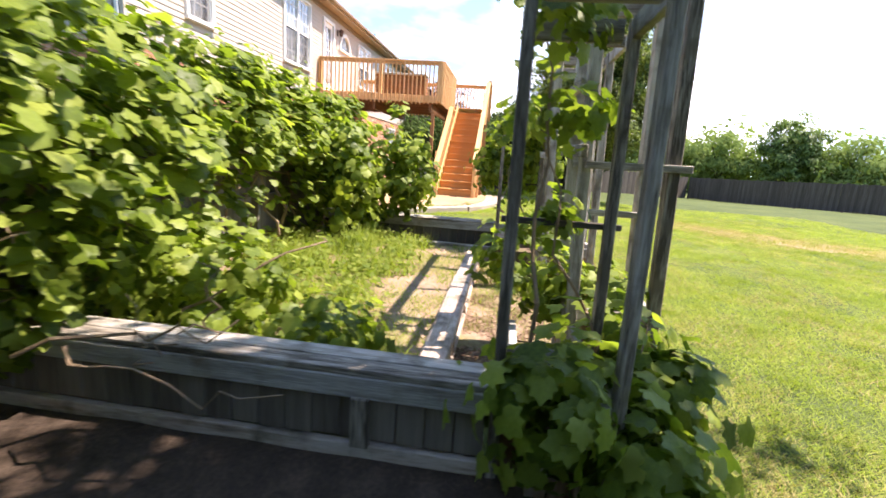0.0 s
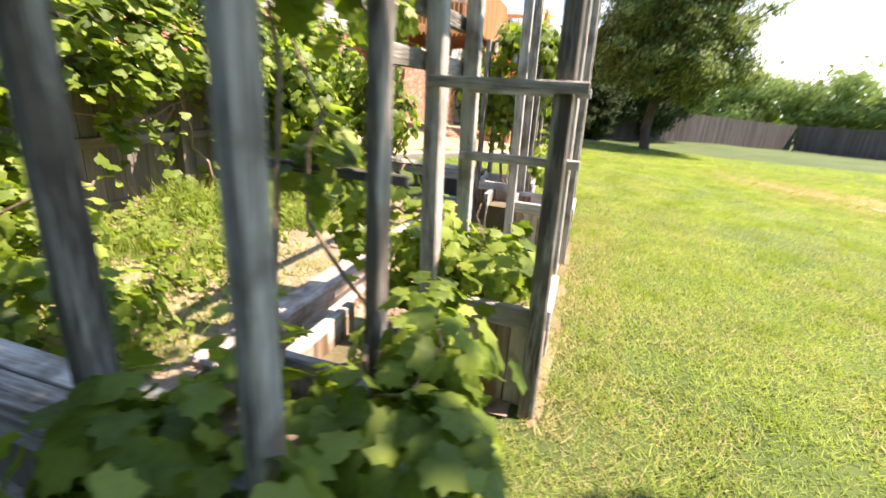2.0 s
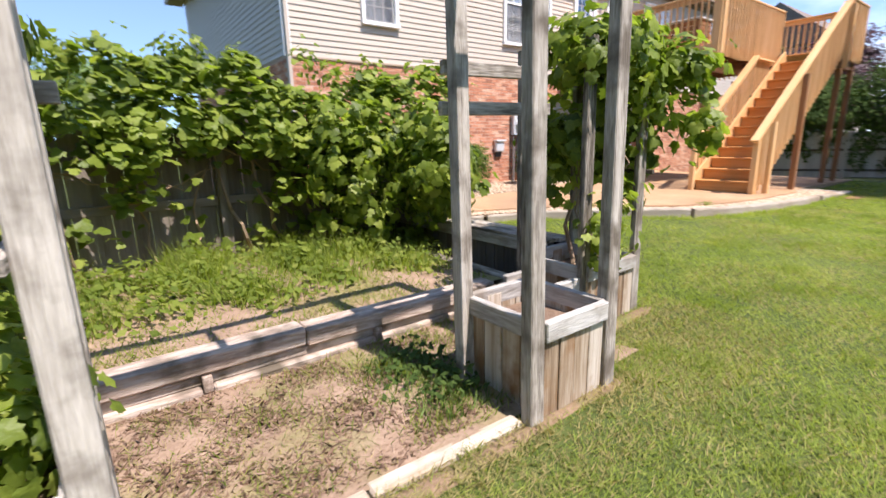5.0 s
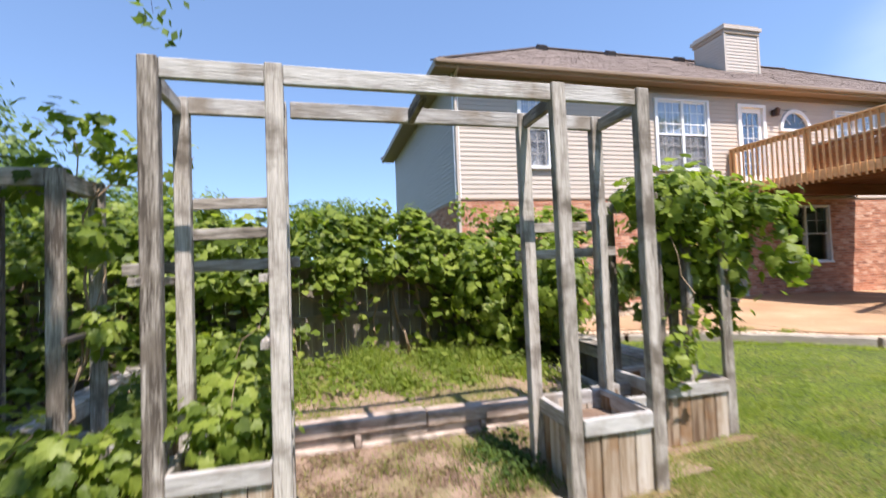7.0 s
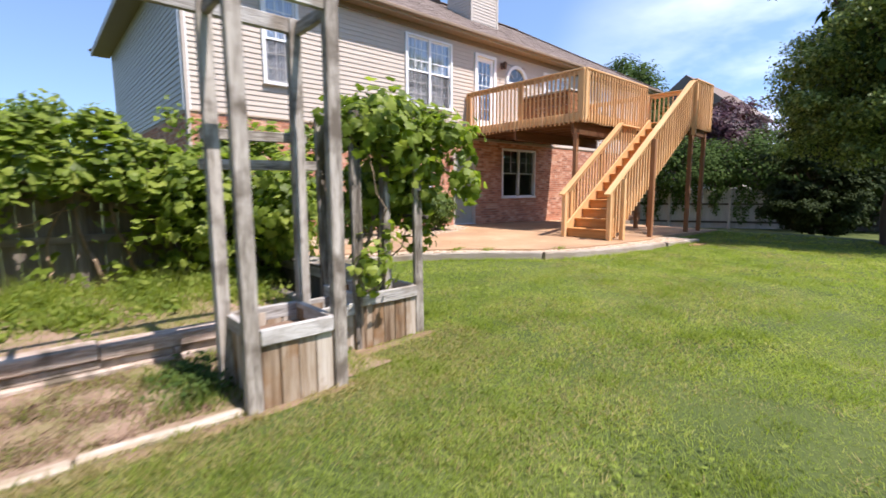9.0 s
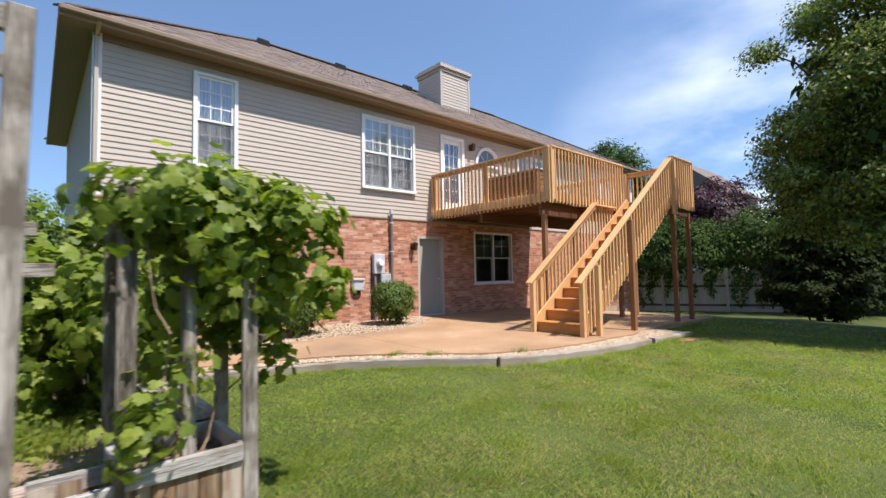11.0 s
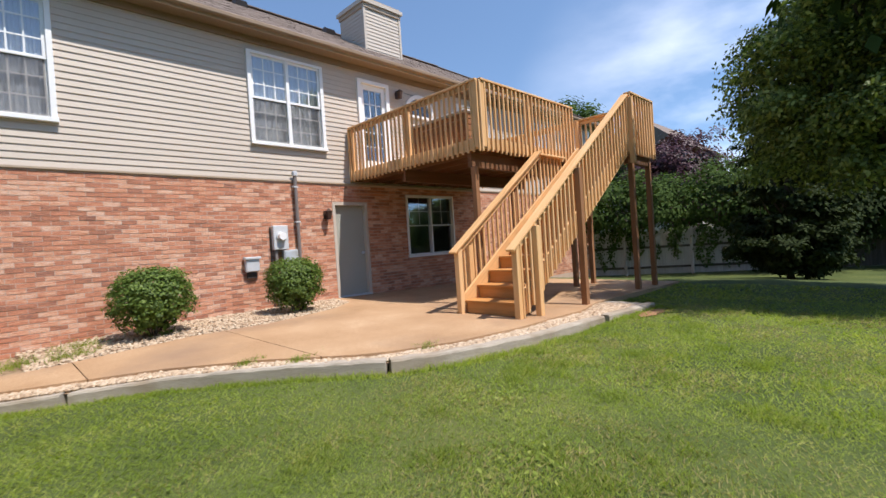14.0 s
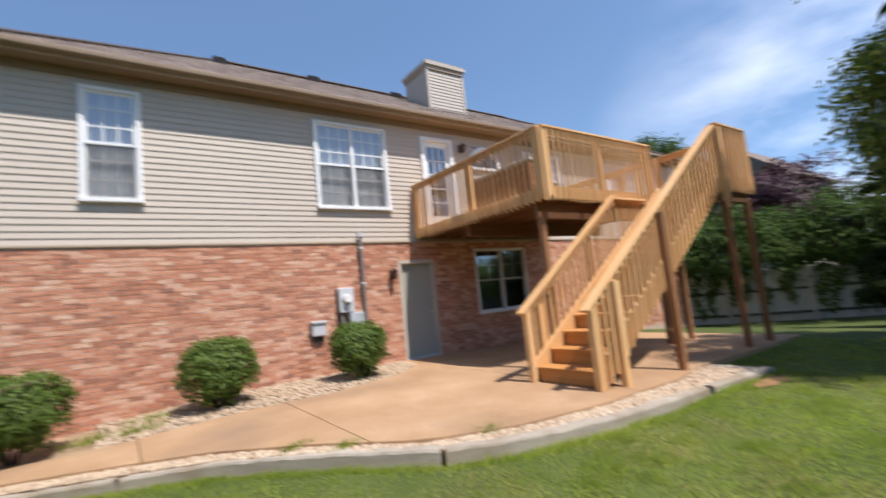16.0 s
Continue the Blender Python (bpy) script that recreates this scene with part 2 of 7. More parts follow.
M_CURB = surface("curb_timber", [(0.22, 0.175, 0.13), (0.37, 0.315, 0.25), (0.52, 0.455, 0.375)], 1.6, (1, 1, 7), rough=0.92, bump=0.5, fine=18, wear=0.5, dirt=(0.27, 0.21, 0.145), dirt_scale=1.6)
M_SOIL = surface("soil_and_mulch", [(0.07, 0.045, 0.03), (0.19, 0.125, 0.085), (0.32, 0.22, 0.155)], 6, rough=0.95, bump=0.8, fine=45, wear=0.6, dirt=(0.09, 0.09, 0.035), dirt_scale=1.6)
# leaf litter on soil, with tree shade also put into its dark colour
M_LITTER = surface("shade_dark_litter", [(0.025, 0.018, 0.013), (0.07, 0.048, 0.034), (0.15, 0.10, 0.07)], 7, rough=0.95, bump=0.9, fine=50, wear=0.7)
M_WORN = surface("worn_soil", [(0.14, 0.085, 0.05), (0.23, 0.155, 0.095), (0.31, 0.225, 0.14)], 5, rough=0.95, bump=0.8, fine=50, wear=0.6, dirt=(0.15, 0.15, 0.05), dirt_scale=3.5)
M_LAWN = surface("lawn_ground", [(0.035, 0.05, 0.012), (0.06, 0.082, 0.018), (0.09, 0.11, 0.026), (0.17, 0.145, 0.06)], 0.8, rough=0.95, bump=0.3, fine=38, wear=0.4, places=[0.2, 0.45, 0.65, 0.9], dist=0.02)
M_CLAY = surface("red_clay", [(0.24, 0.12, 0.06), (0.36, 0.19, 0.10)], 6, rough=0.95, bump=0.6, fine=40, wear=0.6)
M_DIRT = surface("dry_soil", [(0.30, 0.22, 0.14), (0.42, 0.33, 0.22)], 4, rough=0.95, bump=0.6, fine=40)
M_GRASS = leafy("grass_blade", [(0.10, 0.15, 0.026), (0.19, 0.258, 0.044), (0.295, 0.357, 0.068), (0.50, 0.44, 0.175)], 0.5, 0.8, [0.08, 0.36, 0.59, 0.86], 0.65)
M_WEED = leafy("bed_weed", [(0.085, 0.13, 0.02), (0.16, 0.22, 0.03), (0.24, 0.29, 0.05), (0.36, 0.34, 0.11)], 0.5, 0.7, [0.08, 0.4, 0.68, 0.97], 0.4)
M_DRY = leafy("dry_grass_blade", [(0.165, 0.16, 0.045), (0.32, 0.265, 0.11), (0.42, 0.34, 0.16)], 0.35, 0.8)
M_CHIP = leafy("bark_chip", [(0.10, 0.058, 0.04), (0.24, 0.15, 0.10), (0.40, 0.29, 0.205)], 0.1, 0.9, gloss=0.1)
M_VINE = leafy("grape_leaf", [(0.058, 0.092, 0.014), (0.15, 0.21, 0.03), (0.258, 0.325, 0.052), (0.38, 0.425, 0.09)], 0.5, 0.45, [0.1, 0.36, 0.66, 0.96], 0.3)
M_SHRUB = leafy("shrub_leaf", [(0.04, 0.07, 0.013), (0.10, 0.16, 0.026), (0.19, 0.265, 0.05)], 0.3, 0.5)
M_TREE = leafy("tree_leaf", [(0.04, 0.07, 0.016), (0.085, 0.14, 0.03), (0.16, 0.235, 0.055), (0.30, 0.37, 0.12)], 0.36, 0.5)
M_BROAD = leafy("broad_tree_leaf", [(0.035, 0.052, 0.013), (0.095, 0.13, 0.032), (0.25, 0.305, 0.085), (0.50, 0.55, 0.21)], 0.4, 0.5, gloss=0.25)
# near-black greens: the shade on these trees is put into the leaf colour
M_SHADE_LEAF = leafy("shade_darkened_leaf", [(0.015, 0.024, 0.01), (0.032, 0.046, 0.016), (0.055, 0.075, 0.024)], 0.12, 0.8, gloss=0.1)
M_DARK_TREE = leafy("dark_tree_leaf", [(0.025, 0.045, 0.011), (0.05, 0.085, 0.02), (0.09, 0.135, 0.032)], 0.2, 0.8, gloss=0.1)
# distance haze is put into these lightened leaf greens
M_WOODS = leafy("hazed_woodland_leaf", [(0.11, 0.165, 0.05), (0.18, 0.245, 0.075), (0.27, 0.34, 0.11)], 0.35, 0.9, gloss=0.05)
M_PURPLE = leafy("plum_leaf", [(0.035, 0.012, 0.018), (0.07, 0.025, 0.035), (0.10, 0.04, 0.05)], 0.2, 0.5)
M_BARK = surface("bark", [(0.035, 0.028, 0.021), (0.08, 0.064, 0.05), (0.14, 0.115, 0.09)], 6, (1, 1, 0.25), 0.95, 0.9, 25)
M_STEM = surface("vine_stem", [(0.14, 0.09, 0.055), (0.27, 0.19, 0.12), (0.36, 0.27, 0.18)], 8, rough=0.9, bump=0.6, fine=40)
M_FAR_WALL = surface("far_house_wall", [(0.42, 0.38, 0.33), (0.5, 0.46, 0.41)], 1, rough=0.8, bump=0.05)
# the rooms' dimness is put into this dark grey plaster
M_INSIDE = surface("dim_room_plaster", [(0.20, 0.19, 0.175), (0.26, 0.25, 0.235)], 1, rough=0.9, bump=0.05)
M_CURTAIN = surface("sheer_curtain", [(0.60, 0.62, 0.65), (0.70, 0.72, 0.75)], 3, (6, 1, 0.2), 0.9, 0.3, 12)


def glass(name):
    m = bpy.data.materials.new(name)
    m.use_nodes = True
    b = m.node_tree.nodes["Principled BSDF"]
    b.inputs["Base Color"].default_value = (0.86, 0.90, 0.92, 1)
    b.inputs["Transmission Weight"].default_value = 1.0
    b.inputs["Roughness"].default_value = 0.01
    b.inputs["IOR"].default_value = 2.1
    return m


M_GLASS = glass("window_glass")


def screen_mesh(name):
    m = bpy.data.materials.new(name)
    m.use_nodes = True
    n, l = m.node_tree.nodes, m.node_tree.links
    n["Principled BSDF"].inputs["Base Color"].default_value = (0.045, 0.045, 0.05, 1)
    n["Principled BSDF"].inputs["Roughness"].default_value = 0.7
    tr, ms = n.new("ShaderNodeBsdfTransparent"), n.new("ShaderNodeMixShader")
    ms.inputs[0].default_value = 0.4
    l.new(n["Principled BSDF"].outputs[0], ms.inputs[2])
    l.new(tr.outputs[0], ms.inputs[1])
    l.new(ms.outputs[0], n["Material Output"].inputs["Surface"])
    return m


M_SCREEN = screen_mesh("insect_screen")


# ---- building blocks ----
HERE = Vector((0, 0, 0))  # where the part of the place that is being built has its origin
GARDEN = Vector((-0.07, -0.045, 0))


def world_of(ob):
    m = ob.matrix_basis
    return world_of(ob.parent) @ ob.matrix_parent_inverse @ m if ob.parent else m


def thing(name, place, label, category, group="", kind=""):
    ob = new(name)
    ob.empty_display_size = 0.2
    ob.matrix_basis = Matrix.Translation(Vector(place) + HERE)
    return tagged(ob, label, category, group, kind)


def part(name, data, material, parent=None, label="", m=None, kind=""):
    """Links a bmesh or mesh as one object; m is its place in the world."""
    if isinstance(data, bmesh.types.BMesh):
        me = bpy.data.meshes.new(name)
        data.to_mesh(me)
        data.free()
        data = me
    if material and not data.materials:
        data.materials.append(material)
    ob = new(name, data)
    m = Matrix.Translation(HERE) @ (m or Matrix.Identity(4))
    if parent:
        ob.parent = parent
        ob.matrix_basis = world_of(parent).inverted() @ m
    else:
        ob.matrix_basis = m
    return tagged(ob, label, kind=kind)


BLOCKS = {}


def block(sx, sy, sz, material, bev=0.004):
    """A shared box mesh with worn edges, centred on its origin."""
    key = (round(sx, 3), round(sy, 3), round(sz, 3), material.name, bev)
    if key not in BLOCKS:
        bm = bmesh.new()
        bmesh.ops.create_cube(bm, size=1)
        for v in bm.verts:
            v.co = Vector((v.co.x * sx, v.co.y * sy, v.co.z * sz))
        if bev:
            bmesh.ops.bevel(bm, geom=bm.edges[:], offset=min(bev, 0.3 * min(sx, sy, sz)), segments=1, affect="EDGES")
        me = bpy.data.meshes.new("block")
        bm.to_mesh(me)
        bm.free()
        me.materials.append(material)
        BLOCKS[key] = me
    return BLOCKS[key]


def along(p0, p1, up=(0, 0, 1)):
    p0, p1 = Vector(p0), Vector(p1)
    x = (p1 - p0).normalized()
    u = Vector(up)
    if abs(x.dot(u)) > 0.98:
        u = Vector((0, 1, 0))
    y = u.cross(x).normalized()
    z = x.cross(y)
    m = Matrix((x, y, z)).transposed().to_4x4()
    m.translation = (p0 + p1) / 2
    return m, (p1 - p0).length


def beam(name, p0, p1, w, h, material, parent=None, label="", up=(0, 0, 1), bev=0.004, kind=""):
    """A timber from p0 to p1 (middle line), w across and h along up."""
    m, n = along(p0, p1, up)
    return part(name, block(n, w, h, material, bev), None, parent, label, m, kind)


def slab(name, x0, x1, y0, y1, z0, z1, material, parent=None, label="", bev=0.004, kind=""):
    """A box between coordinates, its grain along its longest side."""
    d = (x1 - x0, y1 - y0, z1 - z0)
    c = ((x0 + x1) / 2, (y0 + y1) / 2, (z0 + z1) / 2)
    i = d.index(max(d))
    if i == 0:
        return part(name, block(d[0], d[1], d[2], material, bev), None, parent, label, Matrix.Translation(c), kind)
    if i == 1:
        return part(name, block(d[1], d[0], d[2], material, bev), None, parent, label, Matrix.Translation(c) @ pose(0, 0, 0, 0, 0, 90), kind)
    return part(name, block(d[2], d[1], d[0], material, bev), None, parent, label, Matrix.Translation(c) @ pose(0, 0, 0, 0, 90, 0), kind)


def mesh_np(name, verts, faces):
    """A mesh from arrays: faces is (n, 3) or (n, 4)."""
    me = bpy.data.meshes.new(name)
    verts, faces = np.asarray(verts, np.float32), np.asarray(faces, np.int32)
    k = faces.shape[1]
    me.vertices.add(len(verts))
    me.vertices.foreach_set("co", verts.ravel())
    me.loops.add(faces.size)
    me.loops.foreach_set("vertex_index", faces.ravel())
    me.polygons.add(len(faces))
    me.polygons.foreach_set("loop_start", np.arange(0, faces.size, k, dtype=np.int32))
    me.update(calc_edges=True)
    return me


def soft_normals(me, normals):
    """Shades foliage by the rounded mass that it forms."""
    normals = np.asarray(normals, np.float32)
    normals /= np.linalg.norm(normals, axis=1, keepdims=True) + 1e-9
    me.polygons.foreach_set("use_smooth", np.ones(len(me.polygons), bool))
    me.normals_split_custom_set_from_vertices(normals.tolist())
    return me


def many_boxes(name, lo, hi):
    """One mesh of many axis-parallel boxes."""
    lo, hi = np.asarray(lo, float), np.asarray(hi, float)
    pick = np.array([[0, 0, 0], [1, 0, 0], [1, 1, 0], [0, 1, 0], [0, 0, 1], [1, 0, 1], [1, 1, 1], [0, 1, 1]])
    v = lo[:, None, :] + (hi - lo)[:, None, :] * pick[None]
    f = np.array([[0, 3, 2, 1], [4, 5, 6, 7], [0, 1, 5, 4], [1, 2, 6, 5], [2, 3, 7, 6], [3, 0, 4, 7]])
    faces = (f[None] + (np.arange(len(lo)) * 8)[:, None, None]).reshape(-1, 4)
    me = mesh_np(name, v.reshape(-1, 3), faces)
    me.polygons.foreach_set("use_smooth", np.zeros(len(faces), bool))
    return me


def smooth(u):
    u = np.clip(u, 0, 1)
    return u * u * (3 - 2 * u)


def ground_z(x, y):
    """The lawn's height: level by the arbor, rising a little towards the patio, falling beyond the patio and far to the south-east."""
    x, y = np.asarray(x, float), np.asarray(y, float)
    rise = 0.165 * smooth((x - 1.5) / 5.5) * smooth((y + 3) / 6)
    fall = -0.55 * smooth((x - 17) / 18) * smooth((3 - y) / 12)
    dip = -0.5 * smooth((x - 15) / 7) * smooth((y + 6) / 8)
    return rise + fall + dip


def soft_noise(x, y, cell, seed):
    """Smooth value noise over the plan, 0 to 1."""
    table = np.random.default_rng(seed).random((64, 64))
    u, v = np.asarray(x, float) / cell + 1000, np.asarray(y, float) / cell + 1000
    i, j = np.floor(u).astype(int), np.floor(v).astype(int)
    fu, fv = smooth(u - i), smooth(v - j)
    t = lambda p, q: table[p % 64, q % 64]
    return (t(i, j) * (1 - fu) + t(i + 1, j) * fu) * (1 - fv) + (t(i, j + 1) * (1 - fu) + t(i + 1, j + 1) * fu) * fv


# ---- ground ----
def ground_sheet():
    xs = np.unique(np.concatenate([np.linspace(-12, 26, 96), np.linspace(-900, -12, 14), np.linspace(26, 60, 20), np.linspace(60, 900, 14)]))
    ys = np.unique(np.concatenate([np.linspace(-14, 12, 66), np.linspace(-900, -14, 16), np.linspace(12, 40, 10), np.linspace(40, 900, 12)]))
    gx, gy = np.meshgrid(xs, ys)
    gz = ground_z(gx, gy) + 0.02 * (soft_noise(gx, gy, 0.9, 3) - 0.5)
    v = np.stack([gx, gy, gz], -1).reshape(-1, 3)
    i = np.arange(len(ys) - 1)[:, None] * len(xs) + np.arange(len(xs) - 1)[None]
    f = np.stack([i, i + 1, i + 1 + len(xs), i + len(xs)], -1).reshape(-1, 4)
    me = mesh_np("ground", v, f)
    me.polygons.foreach_set("use_smooth", np.ones(len(f), bool))
    ob = part("ground", me, M_LAWN, kind="structure")
    return tagged(ob, "sunlit mown lawn with yellowing patches", "lawn")


ground_sheet()


# ---- house ----
WALL_Y, WEST_X, EAST_X, BACK_Y = 8.95, 2.86, 21.5, 17.3
BRICK_TOP, EAVE_Z = 2.86, 5.58
WIN = {"a": (4.34, 5.10, 3.54, 5.325), "b": (7.95, 9.52, 3.54, 5.305), "e": (13.75, 15.2, 3.75, 5.25), "f": (17.4, 18.9, 3.6, 5.25),
       "c": (11.67, 13.33, 1.13, 2.65), "d": (18.6, 19.7, 1.1, 2.55)}
DOOR_LOW, DOOR_UP, ARCH = (9.60, 10.47, 0.36, 2.42), (10.47, 11.30, 3.14, 5.24), (11.86, 12.80, 4.66, 5.17)
OPEN_LOW = [WIN["c"], WIN["d"], DOOR_LOW]
OPEN_UP = [WIN["a"], WIN["b"], WIN["e"], WIN["f"], DOOR_UP, ARCH]
house = thing("house", (12, 13, 0.2), "two-storey house with brick base, tan vinyl siding and brown hip roof", "house")


def wall_cells(x0, x1, z0, z1, holes):
    xs = sorted({x0, x1, *[h[0] for h in holes], *[h[1] for h in holes]})
    zs = sorted({z0, z1, *[h[2] for h in holes], *[h[3] for h in holes]})
    for a, b in zip(xs, xs[1:]):
        for c, d in zip(zs, zs[1:]):
            if not any(h[0] < (a + b) / 2 < h[1] and h[2] < (c + d) / 2 < h[3] for h in holes):
                yield a, b, c, d


def gaps(x0, x1, z, holes):
    """The stretches of a course at height z that no hole takes away."""
    cuts = sorted((h[0], h[1]) for h in holes if h[2] < z < h[3])
    at = x0
    for a, b in cuts:
        if a > at:
            yield at, a
        at = max(at, b)
    if at < x1:
        yield at, x1


cells = list(wall_cells(WEST_X, EAST_X, -0.3, BRICK_TOP, OPEN_LOW))
part("mortar_wall", many_boxes("mortar", [(a, WALL_Y, c) for a, b, c, d in cells], [(b, WALL_Y + 0.22, d) for a, b, c, d in cells]), M_MORTAR, house, "pale mortar joints behind the bricks")
cells = list(wall_cells(WEST_X, EAST_X, BRICK_TOP, EAVE_Z + 0.15, OPEN_UP))
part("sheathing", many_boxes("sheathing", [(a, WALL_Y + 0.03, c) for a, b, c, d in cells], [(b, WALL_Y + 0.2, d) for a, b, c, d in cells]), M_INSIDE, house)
slab("west_wall", WEST_X, WEST_X + 0.2, WALL_Y + 0.22, BACK_Y, -0.3, EAVE_Z + 0.15, M_MORTAR, house, bev=0)
slab("east_wall", EAST_X - 0.2, EAST_X, WALL_Y + 0.22, BACK_Y, -0.3, EAVE_Z + 0.15, M_MORTAR, house, bev=0)
slab("north_wall", WEST_X + 0.2, EAST_X - 0.2, BACK_Y - 0.2, BACK_Y, -0.3, EAVE_Z + 0.15, M_MORTAR, house, bev=0)
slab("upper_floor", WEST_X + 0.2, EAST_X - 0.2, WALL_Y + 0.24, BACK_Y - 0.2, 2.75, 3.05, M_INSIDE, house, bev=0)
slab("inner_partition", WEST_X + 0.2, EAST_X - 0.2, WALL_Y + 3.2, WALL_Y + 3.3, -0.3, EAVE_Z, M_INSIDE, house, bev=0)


def siding_board(length, kind="siding_board"):
    """One clapboard: its lower edge stands proud, its upper edge lies back."""
    bm = bmesh.new()
    prof = [(0.0, 0.006), (-0.014, 0.0), (-0.017, 0.002), (-0.018, 0.01), (-0.003, 0.108), (0.0, 0.112)]
    ring = [[bm.verts.new((s * length / 2, y, z)) for y, z in prof] for s in (-1, 1)]
    for i in range(6):
        j = (i + 1) % 6
        bm.faces.new((ring[0][i], ring[1][i], ring[1][j], ring[0][j]))
    bm.faces.new(ring[0])
    bm.faces.new(ring[1][::-1])
    bmesh.ops.recalc_face_normals(bm, faces=bm.faces[:])
    me = bpy.data.meshes.new(kind)
    bm.to_mesh(me)
    bm.free()
    me.materials.append(M_SIDING)
    return me


STEP = 0.102
z = BRICK_TOP
while z < EAVE_Z - 0.02:
    for a, b in gaps(WEST_X + 0.09, EAST_X - 0.09, z + 0.05, OPEN_UP):
        part("siding_board", siding_board(b - a), None, house, m=pose((a + b) / 2, WALL_Y + 0.03, z))
    part("siding_board", siding_board(BACK_Y - WALL_Y - 0.1), None, house, m=pose(WEST_X, (WALL_Y + BACK_Y) / 2 + 0.05, z, 0, 0, -90))
    z += STEP
slab("corner_trim", WEST_X - 0.035, WEST_X + 0.095, WALL_Y - 0.012, WALL_Y + 0.05, BRICK_TOP - 0.02, EAVE_Z, M_WHITE, house, "white vertical corner trim")
slab("corner_trim", EAST_X - 0.095, EAST_X + 0.035, WALL_Y - 0.012, WALL_Y + 0.05, BRICK_TOP - 0.02, EAVE_Z, M_WHITE, house, "white vertical corner trim")
slab("brick_ledge", WEST_X, EAST_X, WALL_Y - 0.03, WALL_Y + 0.02, BRICK_TOP - 0.035, BRICK_TOP, M_TRIM, house, "narrow ledge above the brick")


def roof():
    ex0, ex1, ey0, ey1 = WEST_X - 0.46, EAST_X + 0.46, WALL_Y - 0.32, BACK_Y + 0.45
    half = (ey1 - ey0) / 2
    rz, ez = EAVE_Z + 0.11 + half * 0.6, EAVE_Z + 0.11
    ym = (ey0 + ey1) / 2
    bm = bmesh.new()
    a, b, c, d = (bm.verts.new(p) for p in ((ex0, ey0, ez), (ex1, ey0, ez), (ex1, ey1, ez), (ex0, ey1, ez)))
    e, f = bm.verts.new((ex0 + half, ym, rz)), bm.verts.new((ex1 - half, ym, rz))
    for q in ((a, b, f, e), (b, c, f), (c, d, e, f), (d, a, e), (d, c, b, a)):
        bm.faces.new(q)
    part("roof", bm, M_ROOF, house, "brown asphalt shingle hip roof")
    # shingle tabs on the slope that faces the garden and on the west hip
    n, w, h = (half, ) * 3
    slope = math.hypot(half, rz - ez)
    tilt = math.degrees(math.atan2(rz - ez, half))
    rng = np.random.default_rng(5)
    for face, (length, m) in {"south": (ex1 - ex0, pose(ex0, ey0, ez, tilt, 0, 0)), "west": (ey1 - ey0, pose(ex0, ey1, ez, 0, 0, -90) @ pose(0, 0, 0, tilt, 0, 0))}.items():
        lo, hi = [], []
        v, row = 0.0, 0
        while v < slope - 0.05:
            inset = v / slope * half
            x = inset + (row % 3) * 0.1
            while x < length - inset - 0.05:
                e2 = min(x + 0.3, length - inset)
                t = 0.012 + 0.01 * rng.random()
                lo.append((x + 0.004, v, 0.0))
                hi.append((e2, v + 0.15, t))
                x += 0.304
            v += 0.145
            row += 1
        part("shingle", many_boxes("shingle", lo, hi), M_ROOF, house, "rows of brown shingle tabs", m, kind="stuff")
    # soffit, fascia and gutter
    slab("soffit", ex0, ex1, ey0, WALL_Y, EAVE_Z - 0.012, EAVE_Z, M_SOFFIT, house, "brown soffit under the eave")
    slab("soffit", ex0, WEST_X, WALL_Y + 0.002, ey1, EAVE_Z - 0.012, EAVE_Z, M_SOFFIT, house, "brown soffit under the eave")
    slab("fascia", ex0, ex1, ey0 - 0.02, ey0, EAVE_Z - 0.03, ez + 0.01, M_TRIM, house)
    slab("fascia", ex0 - 0.02, ex0, ey0 - 0.02, ey1, EAVE_Z - 0.03, ez + 0.01, M_TRIM, house)
    slab("gutter", ex0 - 0.02, ex1, ey0 - 0.125, ey0 - 0.022, EAVE_Z + 0.015, ez, M_SOFFIT, house, "brown gutter along the eave", bev=0.02)
    for x0, y0, x1, y1 in ((ex0, ey0, ex0 + half, ym), (ex1, ey0, ex1 - half, ym), (ex0, ey1, ex0 + half, ym)):
        beam("ridge_cap", (x0, y0, ez + 0.02), (x1, y1, rz + 0.02), 0.24, 0.03, M_ROOF, house)
    beam("ridge_cap", (ex0 + half, ym, rz + 0.02), (ex1 - half, ym, rz + 0.02), 0.26, 0.03, M_ROOF, house)
    for x in (7.05, 9.57, 12.33):
        bm = bmesh.new()
        bmesh.ops.create_cube(bm, size=1)
        for v in bm.verts:
            taper = 0.75 if v.co.z > 0 else 1
            v.co = Vector((v.co.x * 0.36 * taper, v.co.y * 0.34 * taper, v.co.z * 0.17))
        bmesh.ops.bevel(bm, geom=bm.edges[:], offset=0.015, segments=2, affect="EDGES")
        part("roof_vent", bm, M_DARK, house, "small dark roof vent near the ridge", pose(x, ym - 0.35, rz - 0.12, tilt, 0, 0))
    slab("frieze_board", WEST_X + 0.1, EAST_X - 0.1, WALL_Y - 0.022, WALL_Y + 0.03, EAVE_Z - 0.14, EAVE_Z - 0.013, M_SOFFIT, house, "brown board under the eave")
    # gutter elbow and downpipe at the west corner
    beam("downpipe", (WEST_X + 0.02, WALL_Y - 0.05, EAVE_Z - 0.05), (WEST_X + 0.02, WALL_Y - 0.05, 0.1), 0.06, 0.08, M_SIDING, house)
    beam("downpipe_elbow", (WEST_X + 0.02, ey0 - 0.06, EAVE_Z + 0.03), (WEST_X + 0.02, WALL_Y - 0.05, EAVE_Z - 0.08), 0.06, 0.08, M_TRIM, house)


roof()


